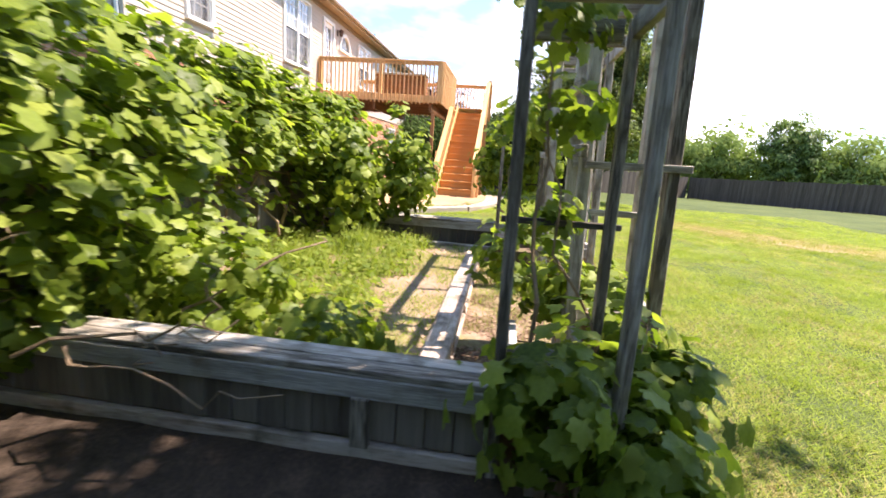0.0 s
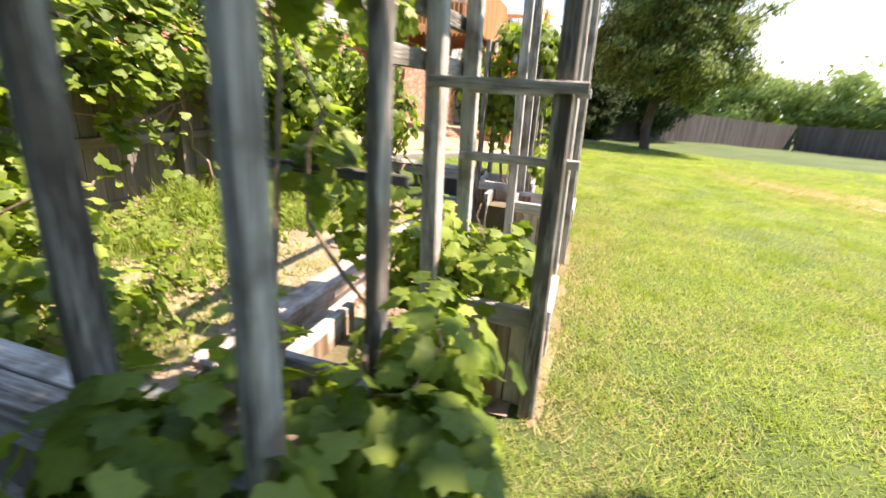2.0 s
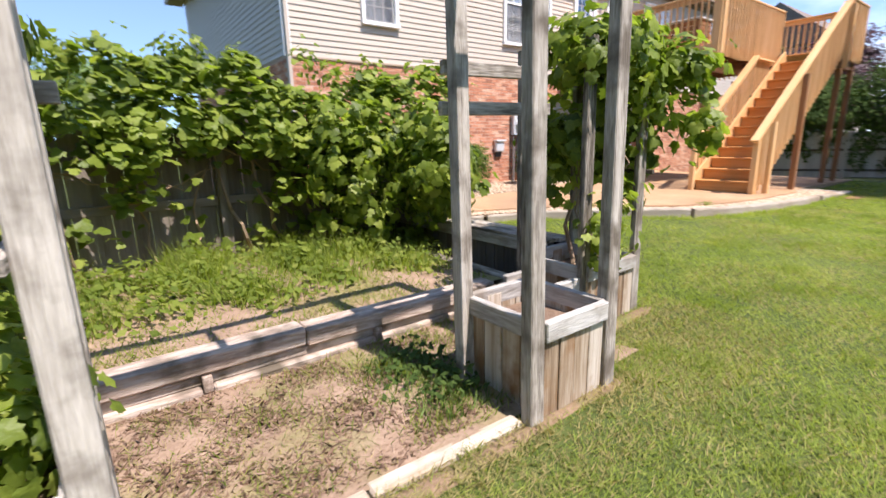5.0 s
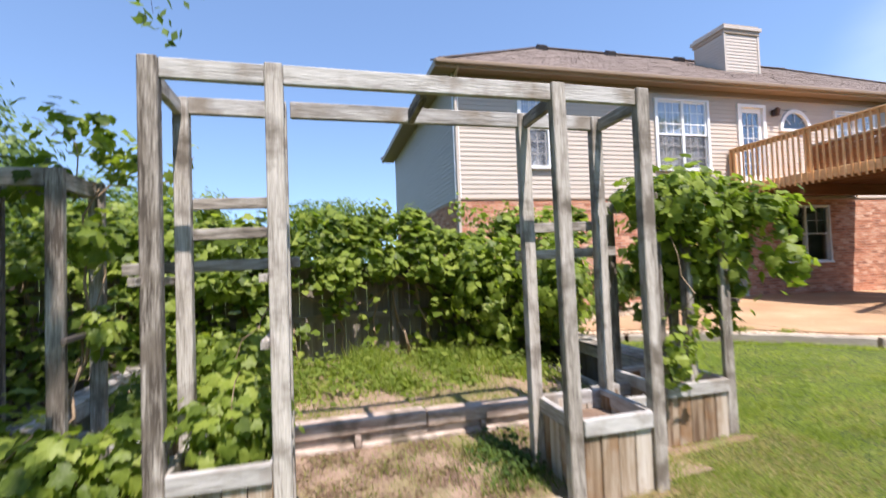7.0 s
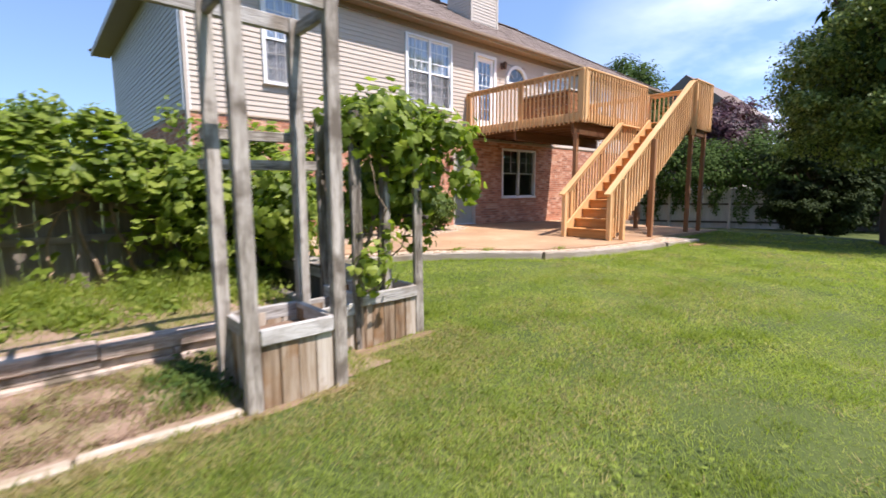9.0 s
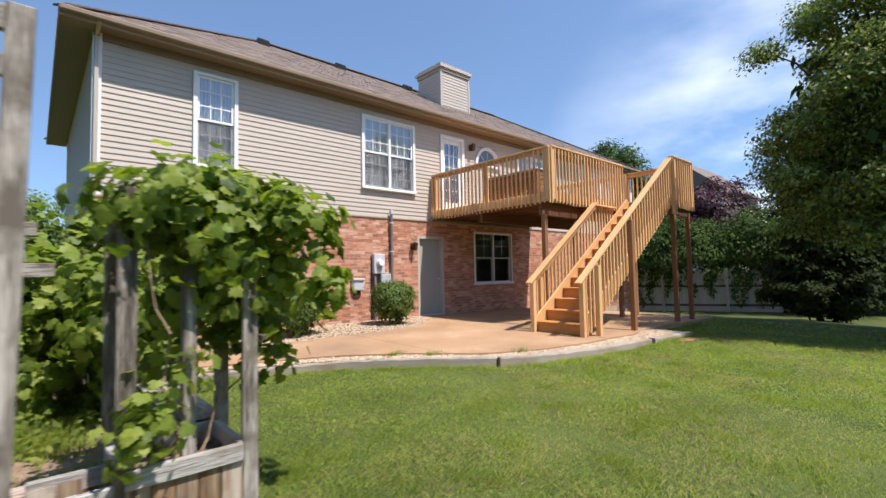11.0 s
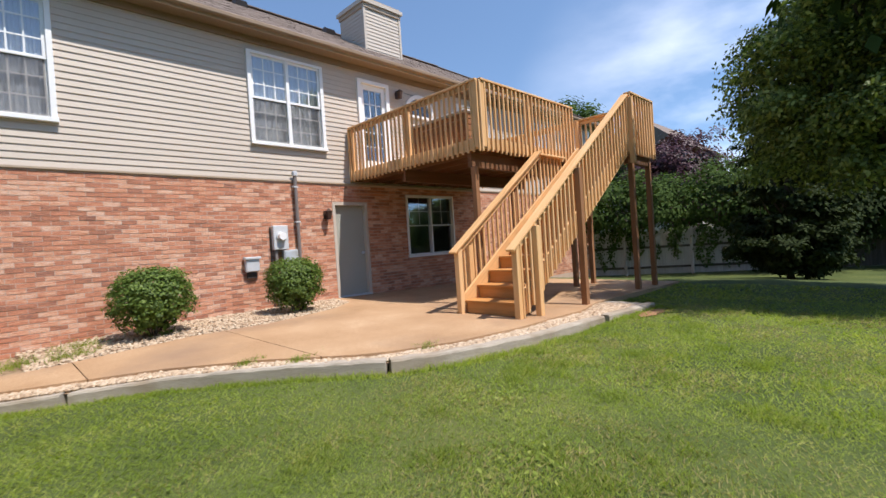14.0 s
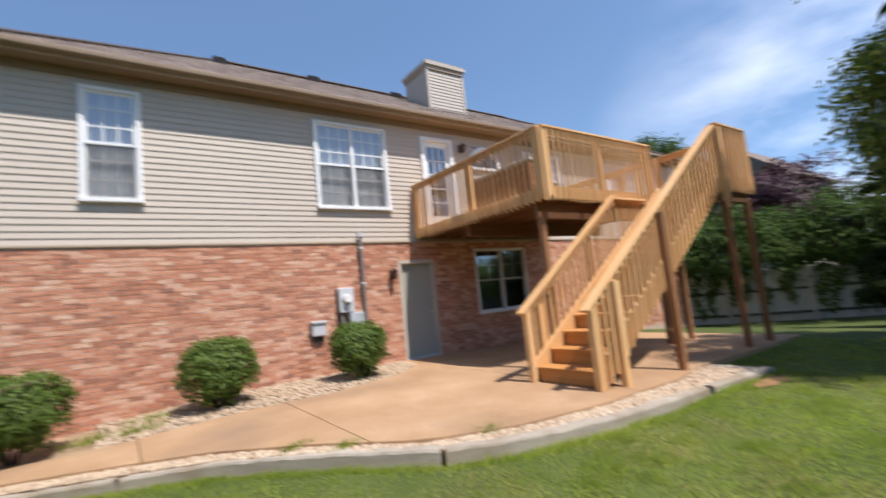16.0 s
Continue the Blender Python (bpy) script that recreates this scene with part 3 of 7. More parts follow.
def chimney():
    x0, x1, y0, y1, z0, z1 = 12.28, 13.58, 10.9, 12.1, 6.2, 8.3
    stack = slab("chimney", x0, x1, y0 + 0.02, y1, z0, z1, M_SIDING, house, "square chimney clad in tan siding", bev=0)
    z = 6.5
    while z < z1 - 0.1:
        part("siding_board", siding_board(x1 - x0), None, stack, m=pose((x0 + x1) / 2, y0 + 0.02, z))
        part("siding_board", siding_board(y1 - y0), None, stack, m=pose(x0, (y0 + y1) / 2, z, 0, 0, -90))
        z += STEP
    for x in (x0, x1):
        slab("corner_strip", x - 0.04, x + 0.04, y0 - 0.012, y0 + 0.06, z0, z1, M_SIDING, stack)
    slab("chimney_cap", x0 - 0.04, x1 + 0.04, y0 - 0.03, y1 + 0.04, z1 - 0.02, z1 + 0.1, M_TRIM, stack)
    slab("chimney_cap", x0 - 0.09, x1 + 0.09, y0 - 0.08, y1 + 0.09, z1 + 0.1, z1 + 0.2, M_SIDING, stack, "pale stepped chimney cap")
    slab("chimney_top", x0 - 0.03, x1 + 0.03, y0 - 0.02, y1 + 0.03, z1 + 0.2, z1 + 0.27, M_TRIM, stack)


chimney()


def window(name, x0, x1, z0, z1, units, cols, rows, label, curtain=True, c=0.055, st=0.045, mw=0.011, vinyl=None):
    """A white double-hung window: casing, two sashes a unit, muntins, panes and sill, set in the wall's opening."""
    w = thing(name, ((x0 + x1) / 2, WALL_Y, z0), label, "")
    w.parent, w.matrix_basis = house, world_of(house).inverted() @ w.matrix_basis
    vinyl = vinyl or M_WHITE
    yf = WALL_Y - 0.035
    for a, b, p, q in ((x0 - c * 0.35, x0 + c, z0, z1), (x1 - c, x1 + c * 0.35, z0, z1)):
        slab("window_frame", a, b, yf, WALL_Y + 0.1, p, q, vinyl, w)
    slab("window_frame", x0 + c, x1 - c, yf, WALL_Y + 0.1, z1 - c, z1, vinyl, w)
    slab("window_sill", x0 - 0.03, x1 + 0.03, yf - 0.03, WALL_Y + 0.1, z0 - 0.03, z0 + 0.035, vinyl, w)
    uw = (x1 - x0 - 2 * c) / units
    for u in range(units):
        a = x0 + c + u * uw
        b = a + uw
        if u:
            slab("mullion", a - st * 0.8, a + st * 0.8, yf + 0.01, WALL_Y + 0.1, z0 + 0.035, z1 - c, vinyl, w)
        zm = z0 + (z1 - z0) * 0.5
        for s, (p, q, y) in enumerate(((z0 + 0.035, zm + 0.02, WALL_Y + 0.035), (zm - 0.02, z1 - c, WALL_Y + 0.005))):
            sash = slab("sash_rail", a, b, y, y + 0.03, p, p + st, vinyl, w)
            slab("sash_rail", a, b, y, y + 0.03, q - st, q, vinyl, w)
            slab("sash_stile", a, a + st, y, y + 0.03, p + st, q - st, vinyl, w)
            slab("sash_stile", b - st, b, y, y + 0.03, p + st, q - st, vinyl, w)
            pane = slab("pane", a + st, b - st, y + 0.012, y + 0.018, p + st, q - st, M_GLASS, w, bev=0)
            pane.visible_shadow = False
            if not s and curtain:
                net = slab("insect_screen", a + 0.02, b - 0.02, y - 0.014, y - 0.011, p + 0.02, q - 0.02, M_SCREEN, w, "grey insect screen over the lower sash", bev=0)
                net.visible_shadow = False
            for i in range(1, cols if s or curtain else 1):
                x = a + st + (b - a - 2 * st) * i / cols
                slab("muntin", x - mw, x + mw, y + 0.004, y + 0.011, p + st, q - st, vinyl, w, bev=0)
            for i in range(1, rows if s or curtain else 1):
                zz = p + (q - p) * i / rows
                slab("muntin", a + st, b - st, y + 0.003, y + 0.010, zz - mw, zz + mw, vinyl, w, bev=0)
    if curtain:
        bm = bmesh.new()
        n = 60
        top = [bm.verts.new((x0 + (x1 - x0) * i / n, WALL_Y + 0.2 + 0.015 * math.sin(i * 1.3) + 0.006 * math.sin(i * 3.1), z1)) for i in range(n + 1)]
        low = [bm.verts.new((x0 + (x1 - x0) * i / n, WALL_Y + 0.2 + 0.02 * math.sin(i * 1.3 + 0.4), z0 + 0.06)) for i in range(n + 1)]
        for i in range(n):
            bm.faces.new((top[i], top[i + 1], low[i + 1], low[i]))
        part("curtain", bm, M_CURTAIN, w, "pale sheer curtain behind the panes")
    return w


window("window_1", *WIN["a"], 1, 3, 3, "tall white double-hung window with grid muntins")
window("window_2", *WIN["b"], 2, 3, 3, "white twin double-hung window with grid muntins")
window("window_3", *WIN["e"], 2, 3, 3, "white twin window above the deck")
window("window_4", *WIN["f"], 2, 3, 3, "white twin window past the deck")
window("window_5", *WIN["c"], 2, 2, 2, "white basement window in shade under the deck", False, 0.04, 0.024, 0.004, M_WHITE)
window("window_6", *WIN["d"], 2, 2, 2, "white basement window in the far brick wall", False, 0.04, 0.024, 0.004, M_WHITE)


def arch_window():
    x0, x1, z0, z1 = ARCH
    w = thing("window_7", ((x0 + x1) / 2, WALL_Y, z0), "half-round white window with sunburst muntins", "")
    w.parent, w.matrix_basis = house, world_of(house).inverted() @ w.matrix_basis
    cx, r = (x0 + x1) / 2, (x1 - x0) / 2
    bm = bmesh.new()
    n = 24
    rings = []
    for k in range(n + 1):
        t = math.pi * k / n
        rings.append([bm.verts.new((cx + q * math.cos(t), y, z0 + q * 1.04 * math.sin(t))) for q, y in ((r + 0.06, WALL_Y - 0.04), (r - 0.03, WALL_Y - 0.04), (r - 0.03, WALL_Y + 0.08), (r + 0.06, WALL_Y + 0.08))])
    for k in range(n):
        for i in range(4):
            j = (i + 1) % 4
            bm.faces.new((rings[k][i], rings[k + 1][i], rings[k + 1][j], rings[k][j]))
    part("window_frame", bm, M_WHITE, w)
    slab("window_sill", x0 - 0.06, x1 + 0.06, WALL_Y - 0.05, WALL_Y + 0.08, z0 - 0.05, z0 + 0.01, M_WHITE, w)
    for t in (45, 90, 135):
        t = radians(t)
        beam("muntin", (cx + 0.2 * math.cos(t), WALL_Y - 0.005, z0 + 0.2 * math.sin(t)), (cx + r * math.cos(t), WALL_Y - 0.005, z0 + r * math.sin(t)), 0.014, 0.014, M_WHITE, w)
    bm = bmesh.new()
    bm.faces.new([bm.verts.new((cx + (r - 0.02) * math.cos(math.pi * k / n), WALL_Y + 0.02, z0 + (r - 0.02) * math.sin(math.pi * k / n))) for k in range(n + 1)])
    pane = part("pane", bm, M_GLASS, w)
    pane.visible_shadow = False
    # siding round the arch fills the corners of its square opening
    bm = bmesh.new()
    for s in (1, -1):
        arc = [(cx + s * r * math.cos(math.pi / 2 * k / 10), z0 + r * 1.04 * math.sin(math.pi / 2 * k / 10)) for k in range(11)]
        corner = bm.verts.new((cx + s * r, WALL_Y + 0.012, z1 + 0.02))
        vs = [bm.verts.new((x, WALL_Y + 0.012, z)) for x, z in arc]
        for i in range(10):
            bm.faces.new((corner, vs[i], vs[i + 1]))
    part("siding_patch", bm, M_SIDING, w)


arch_window()


def doors():
    x0, x1, z0, z1 = DOOR_LOW
    d = thing("door_1", ((x0 + x1) / 2, WALL_Y, z0), "closed grey-green steel basement door", "")
    d.parent, d.matrix_basis = house, world_of(house).inverted() @ d.matrix_basis
    slab("door_frame", x0 - 0.02, x0 + 0.05, WALL_Y - 0.01, WALL_Y + 0.14, z0, z1 + 0.02, M_SIDING, d)
    slab("door_frame", x1 - 0.05, x1 + 0.02, WALL_Y - 0.01, WALL_Y + 0.14, z0, z1 + 0.02, M_SIDING, d)
    slab("door_frame", x0 + 0.05, x1 - 0.05, WALL_Y - 0.01, WALL_Y + 0.14, z1 - 0.05, z1 + 0.02, M_SIDING, d)
    leaf = slab("door_leaf", x0 + 0.05, x1 - 0.05, WALL_Y + 0.09, WALL_Y + 0.135, z0 + 0.03, z1 - 0.05, M_DOOR, d)
    slab("threshold", x0, x1, WALL_Y - 0.04, WALL_Y + 0.16, z0 - 0.02, z0 + 0.03, M_METAL, d)
    beam("door_knob", (x1 - 0.12, WALL_Y + 0.03, z0 + 0.95), (x1 - 0.12, WALL_Y + 0.1, z0 + 0.95), 0.05, 0.05, M_METAL, leaf, bev=0.015)
    x0, x1, z0, z1 = DOOR_UP
    d = thing("door_2", ((x0 + x1) / 2, WALL_Y, z0), "white glazed patio door opening onto the deck", "")
    d.parent, d.matrix_basis = house, world_of(house).inverted() @ d.matrix_basis
    slab("door_frame", x0 - 0.04, x0 + 0.06, WALL_Y - 0.035, WALL_Y + 0.14, z0, z1 + 0.04, M_WHITE, d)
    slab("door_frame", x1 - 0.06, x1 + 0.04, WALL_Y - 0.035, WALL_Y + 0.14, z0, z1 + 0.04, M_WHITE, d)
    slab("door_frame", x0 + 0.06, x1 - 0.06, WALL_Y - 0.035, WALL_Y + 0.14, z1 - 0.05, z1 + 0.04, M_WHITE, d)
    a, b = x0 + 0.06, x1 - 0.06
    slab("door_stile", a, a + 0.1, WALL_Y + 0.03, WALL_Y + 0.08, z0 + 0.02, z1 - 0.05, M_WHITE, d)
    slab("door_stile", b - 0.1, b, WALL_Y + 0.03, WALL_Y + 0.08, z0 + 0.02, z1 - 0.05, M_WHITE, d)
    slab("door_rail", a + 0.1, b - 0.1, WALL_Y + 0.03, WALL_Y + 0.08, z0 + 0.02, z0 + 0.28, M_WHITE, d)
    slab("door_rail", a + 0.1, b - 0.1, WALL_Y + 0.03, WALL_Y + 0.08, z1 - 0.17, z1 - 0.05, M_WHITE, d)
    pane = slab("pane", a + 0.1, b - 0.1, WALL_Y + 0.05, WALL_Y + 0.056, z0 + 0.28, z1 - 0.17, M_GLASS, d, bev=0)
    pane.visible_shadow = False
    for i in (1, 2):
        x = a + 0.1 + (b - a - 0.2) * i / 3
        slab("muntin", x - 0.01, x + 0.01, WALL_Y + 0.04, WALL_Y + 0.049, z0 + 0.28, z1 - 0.17, M_WHITE, d, bev=0)
    for i in range(1, 5):
        zz = z0 + 0.28 + (z1 - z0 - 0.45) * i / 5
        slab("muntin", a + 0.1, b - 0.1, WALL_Y + 0.038, WALL_Y + 0.047, zz - 0.01, zz + 0.01, M_WHITE, d, bev=0)


doors()


# ---- patio ----
EDGE = [(2.9, 7.0), (3.93, 6.45), (4.72, 5.95), (5.45, 5.45), (6.15, 4.72), (6.95, 3.88), (7.75, 3.52), (8.9, 3.26), (10.2, 3.2), (11.55, 3.12)]


def patio_z(x, y):
    return 0.38 - 0.012 * (8.95 - y) - 0.02 * max(0.0, x - 9.2) - 0.055 * max(0.0, 6.2 - x)


def edge_y(x):
    xs, ys = zip(*EDGE)
    return float(np.interp(x, xs, ys))


def patio_front(x):
    if x < 11.3:
        return edge_y(x) + 0.34 + 0.12 * max(0, min(1, (x - 8) / 2)) + 0.28 * float(smooth((x - 10.2) / 1.1))
    return 3.88


def patio_back(x):
    return float(np.interp(x, [2.8, 4.8, 7.3, 8.6, 9.3, 9.45, 20], [7.75, 7.3, 7.2, 7.55, 8.1, WALL_Y + 0.02, WALL_Y + 0.02]))


patio = thing("patio", (9, 6, 0.3), "tan exposed-aggregate concrete patio with control joints", "patio", kind="structure")
for a, b in ((2.8, 4.9), (4.91, 6.6), (6.61, 9.5), (9.51, 12.4), (12.41, 15.2)):
    bm = bmesh.new()
    n, k = 12, 6
    grid = []
    for i in range(n + 1):
        x = a + (b - a) * i / n
        f, r = patio_front(x), patio_back(x)
        grid.append([bm.verts.new((x, f + (r - f) * j / k, patio_z(x, f + (r - f) * j / k))) for j in range(k + 1)])
    faces = [bm.faces.new((grid[i][j], grid[i + 1][j], grid[i + 1][j + 1], grid[i][j + 1])) for i in range(n) for j in range(k)]
    ext = bmesh.ops.extrude_face_region(bm, geom=faces)
    for v in ext["geom"]:
        if isinstance(v, bmesh.types.BMVert):
            v.co.z -= 0.45
    bmesh.ops.recalc_face_normals(bm, faces=bm.faces[:])
    part("concrete_slab", bm, M_PATIO, patio)

curb = thing("patio_curb", (7, 4, 0.2), "low weathered grey timber curb edging the curved patio bed", "curb", kind="structure")


def curve_points(pts, step):
    """Even steps along a smooth curve through the points."""
    p = [Vector((*q, 0)) for q in pts]
    p = [2 * p[0] - p[1], *p, 2 * p[-1] - p[-2]]
    fine = []
    for a, b, c, d in zip(p, p[1:], p[2:], p[3:]):
        for i in range(20):
            t = i / 20
            fine.append(0.5 * ((2 * b) + (c - a) * t + (2 * a - 5 * b + 4 * c - d) * t * t + (3 * b - a - 3 * c + d) * t ** 3))
    fine.append(p[-2])
    out, left = [fine[0]], step
    for a, b in zip(fine, fine[1:]):
        seg = (b - a).length
        while seg >= left and seg > 0:
            a = a + (b - a) * (left / seg)
            out.append(a)
            seg, left = (b - a).length, step
        left -= seg
    return out


def curb_run(points, seed):
    """One cast length of curb along the plan, its edges worn and its top a little uneven."""
    line = curve_points(points, 0.12)
    rng = random.Random(seed)
    bm = bmesh.new()
    rows = []
    for i, p in enumerate(line):
        d = (line[min(i + 1, len(line) - 1)] - line[max(i - 1, 0)]).normalized()
        side = Vector((-d.y, d.x, 0))
        top = patio_z(p.x, p.y) - 0.015 - 0.03 * float(smooth((7.0 - p.x) / 2.5)) + rng.uniform(-0.006, 0.006)
        low = float(ground_z(p.x, p.y)) - 0.12
        w = 0.012 + rng.uniform(-0.004, 0.006)
        prof = ((0.0, low), (0.0, top - 0.02), (w, top), (0.125, top + rng.uniform(-0.003, 0.003)), (0.14, top - 0.015), (0.14, low))
        rows.append([bm.verts.new((p.x + side.x * u, p.y + side.y * u, z)) for u, z in prof])
    for a, b in zip(rows, rows[1:]):
        for k in range(5):
            bm.faces.new((a[k], b[k], b[k + 1], a[k + 1]))
    bm.faces.new(rows[0][::-1])
    bm.faces.new(rows[-1])
    part("curb_length", bm, M_CURB, curb)


def split_edge(points, cuts):
    """The edge line cut at some of its points into separate lengths with a joint between."""
    runs, start = [], 0
    for c in cuts + [len(points) - 1]:
        run = [tuple(p) for p in points[start:c + 1]]
        a, b = Vector(run[-1]), Vector(run[-2])
        run[-1] = tuple(a + (b - a).normalized() * 0.008)
        runs.append(run)
        start = c
    return runs


for k, run in enumerate(split_edge(EDGE + [(11.57, 3.12)], [2, 5, 8])):
    curb_run(run, 40 + k)
curb_run([(11.56, 3.265), (11.565, 3.55), (11.56, 3.87)], 45)


def pebbles(name, spots, label, seed, smin=0.014, smax=0.038):
    """A layer of loose stones, each a squashed eight- to twenty-sided pebble."""
    rng = np.random.default_rng(seed)
    bm = bmesh.new()
    bmesh.ops.create_icosphere(bm, subdivisions=1, radius=1)
    base = np.array([v.co[:] for v in bm.verts])
    tri = np.array([[v.index for v in f.verts] for f in bm.faces])
    bm.free()
    n = len(spots)
    size = rng.uniform(smin, smax, (n, 1, 1)) * rng.uniform([0.8, 0.6, 0.4], [1.3, 1.0, 0.7], (n, 3))[:, None, :]
    v = base[None] * size * rng.uniform(0.8, 1.15, (n, len(base), 1))
    a = rng.uniform(0, 6.28, n)
    c, s = np.cos(a)[:, None], np.sin(a)[:, None]
    v = np.stack([v[..., 0] * c - v[..., 1] * s, v[..., 0] * s + v[..., 1] * c, v[..., 2]], -1) + np.asarray(spots)[:, None, :]
    f = (tri[None] + (np.arange(n) * len(base))[:, None, None]).reshape(-1, 3)
    return tagged(part(name, mesh_np(name, v.reshape(-1, 3), f), M_STONE, kind="stuff"), label, "gravel")


rng = np.random.default_rng(11)
spots = []
for x in rng.uniform(2.9, 11.42, 6200):
    lo = edge_y(x) + 0.12
    hi = patio_front(x)
    y = lo + (hi - lo) * rng.random()
    spots.append((x, y, patio_z(x, y) - 0.035))
pebbles("gravel", spots, "tan river stones between the curb and the patio", 3)
spots = []
for x in rng.uniform(4.5, 9.45, 6200):
    lo, hi = patio_back(x), WALL_Y - 0.02
    y = lo + (hi - lo) * rng.random()
    spots.append((x, y, patio_z(x, y) - 0.02 + 0.02 * rng.random()))
pebbles("gravel", spots, "tan river stones along the brick wall", 4)
bm = bmesh.new()
for x0, x1, step, front, back in ((2.9, 11.46, 0.15, lambda x: edge_y(x) + 0.07, lambda x: patio_front(x) + 0.02),
                                  (2.87, 9.5, 0.15, lambda x: patio_back(x) - 0.02, lambda x: WALL_Y)):
    xs = [x0 + (x1 - x0) * i / int((x1 - x0) / step) for i in range(int((x1 - x0) / step) + 1)]
    rows = [[bm.verts.new((x, y, patio_z(x, y) - 0.055)) for y in (front(x), (front(x) + back(x)) / 2, back(x))] for x in xs]
    for a, b in zip(rows, rows[1:]):
        for k in range(2):
            bm.faces.new((a[k], b[k], b[k + 1], a[k + 1]))
tagged(part("stone_bed", bm, M_STONE, kind="structure"), "tan stone bed under the loose gravel", "ground")


# ---- deck and stairs ----
DX0, DX1, DY0, DY1, DZ, RAIL = 10.13, 14.3, 5.19, WALL_Y - 0.04, 3.13, 4.06
LX0, LY0 = 13.15, 3.97
SY0, SY1 = 4.0, 5.05
deck = thing("deck", (12, 7, 0.3), "raised cedar-coloured wooden deck on posts with baluster railing", "deck")


def railing(a, b, parent, z0=2.87, skip_first=False):
    """A level railing from a to b: cap board, under rail, posts at the ends and square balusters outside the rim."""
    a, b = Vector((*a, 0)), Vector((*b, 0))
    way = (b - a).normalized()
    out = Vector((way.y, -way.x, 0))
    n = max(2, round((b - a).length / 0.125))
    beam("rail_cap", (a.x, a.y, RAIL), (b.x, b.y, RAIL), 0.135, 0.036, M_DECK, parent)
    beam("rail", (a.x, a.y, RAIL - 0.065), (b.x, b.y, RAIL - 0.065), 0.036, 0.085, M_DECK, parent)
    beam("rim_board", (a.x, a.y, 3.02), (b.x, b.y, 3.02), 0.04, 0.19, M_DECK, parent)
    for i in range(n + 1):
        p = a + way * ((b - a).length * i / n) + out * 0.04
        beam("baluster", (p.x, p.y, z0 + 0.012 * math.sin(i * 7.0)), (p.x, p.y, RAIL - 0.02), 0.035, 0.035, M_DECK, parent)
    for i in range(1 if skip_first else 0, round((b - a).length / 1.6) + 1):
        p = a + way * ((b - a).length * i / max(1, round((b - a).length / 1.6))) - out * 0.065
        beam("rail_post", (p.x, p.y, 2.95), (p.x, p.y, RAIL - 0.02), 0.089, 0.089, M_DECK, parent)


railing((DX0, DY1), (DX0, DY0), deck)
railing((DX0, DY0), (LX0, DY0), deck)
railing((LX0, LY0), (DX1, LY0), deck)
railing((DX1, LY0), (DX1, DY1), deck)
y = DY0 + 0.1
while y < DY1 - 0.05:
    slab("deck_board", DX0 + 0.03, DX1 - 0.03, y, y + 0.136, DZ - 0.03, DZ, M_DECK, deck)
    y += 0.142
y = LY0 + 0.05
while y < DY0 + 0.05:
    slab("deck_board", LX0 + 0.02, DX1 - 0.03, y, y + 0.136, DZ - 0.03, DZ, M_DECK, deck)
    y += 0.142
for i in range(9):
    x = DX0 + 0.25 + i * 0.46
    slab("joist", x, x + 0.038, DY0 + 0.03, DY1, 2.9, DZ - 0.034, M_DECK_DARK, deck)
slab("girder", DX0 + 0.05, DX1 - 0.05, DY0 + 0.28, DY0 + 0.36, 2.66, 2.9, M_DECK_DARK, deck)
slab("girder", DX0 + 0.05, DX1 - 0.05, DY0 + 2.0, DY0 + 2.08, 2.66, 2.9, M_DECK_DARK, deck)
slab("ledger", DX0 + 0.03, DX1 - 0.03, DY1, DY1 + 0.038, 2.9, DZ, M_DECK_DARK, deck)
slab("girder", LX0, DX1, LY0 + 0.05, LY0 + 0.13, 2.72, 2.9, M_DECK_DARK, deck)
for x, yy in ((10.2, 5.42), (13.4, 5.42), (14.2, 5.42), (13.35, 4.05), (14.22, 4.05)):
    top = 2.66 if yy > 5 else 2.9
    beam("post", (x, yy, patio_z(x, yy) - 0.05), (x, yy, top), 0.095, 0.095, M_DECK_POST, deck, "reddish-brown square deck post")

stairs = thing("deck_stairs", (11, 4.5, 0.3), "steep wooden stairs with solid risers and baluster railings", "stairs")
N_RISE, SX0, SX1 = 14, 9.32, 13.15
base_z = patio_z(9.3, 4.5)
rise, run = (DZ - base_z) / N_RISE, (SX1 - SX0) / (N_RISE - 1)
for i in range(N_RISE - 1):
    zt = base_z + rise * (i + 1)
    x = SX0 + run * i
    slab("tread", x - 0.03, x + run, SY0 + 0.045, SY1 - 0.045, zt - 0.035, zt, M_STEP, stairs)
    slab("riser", x, x + 0.02, SY0 + 0.05, SY1 - 0.05, zt - rise + 0.002, zt - 0.036, M_STEP, stairs)
slope = Vector((SX1 - SX0, 0, DZ - rise - base_z)).normalized()
for yy in (SY0 + 0.02, SY1 - 0.02):
    beam("stringer", (SX0 - 0.02, yy, base_z + 0.12), (SX1 + 0.02, yy, base_z + 0.12 + (SX1 - SX0 + 0.04) * slope.z / slope.x), 0.04, 0.29, M_DECK, stairs)
K = (3.985 - 1.31) / (13.06 - 9.22)


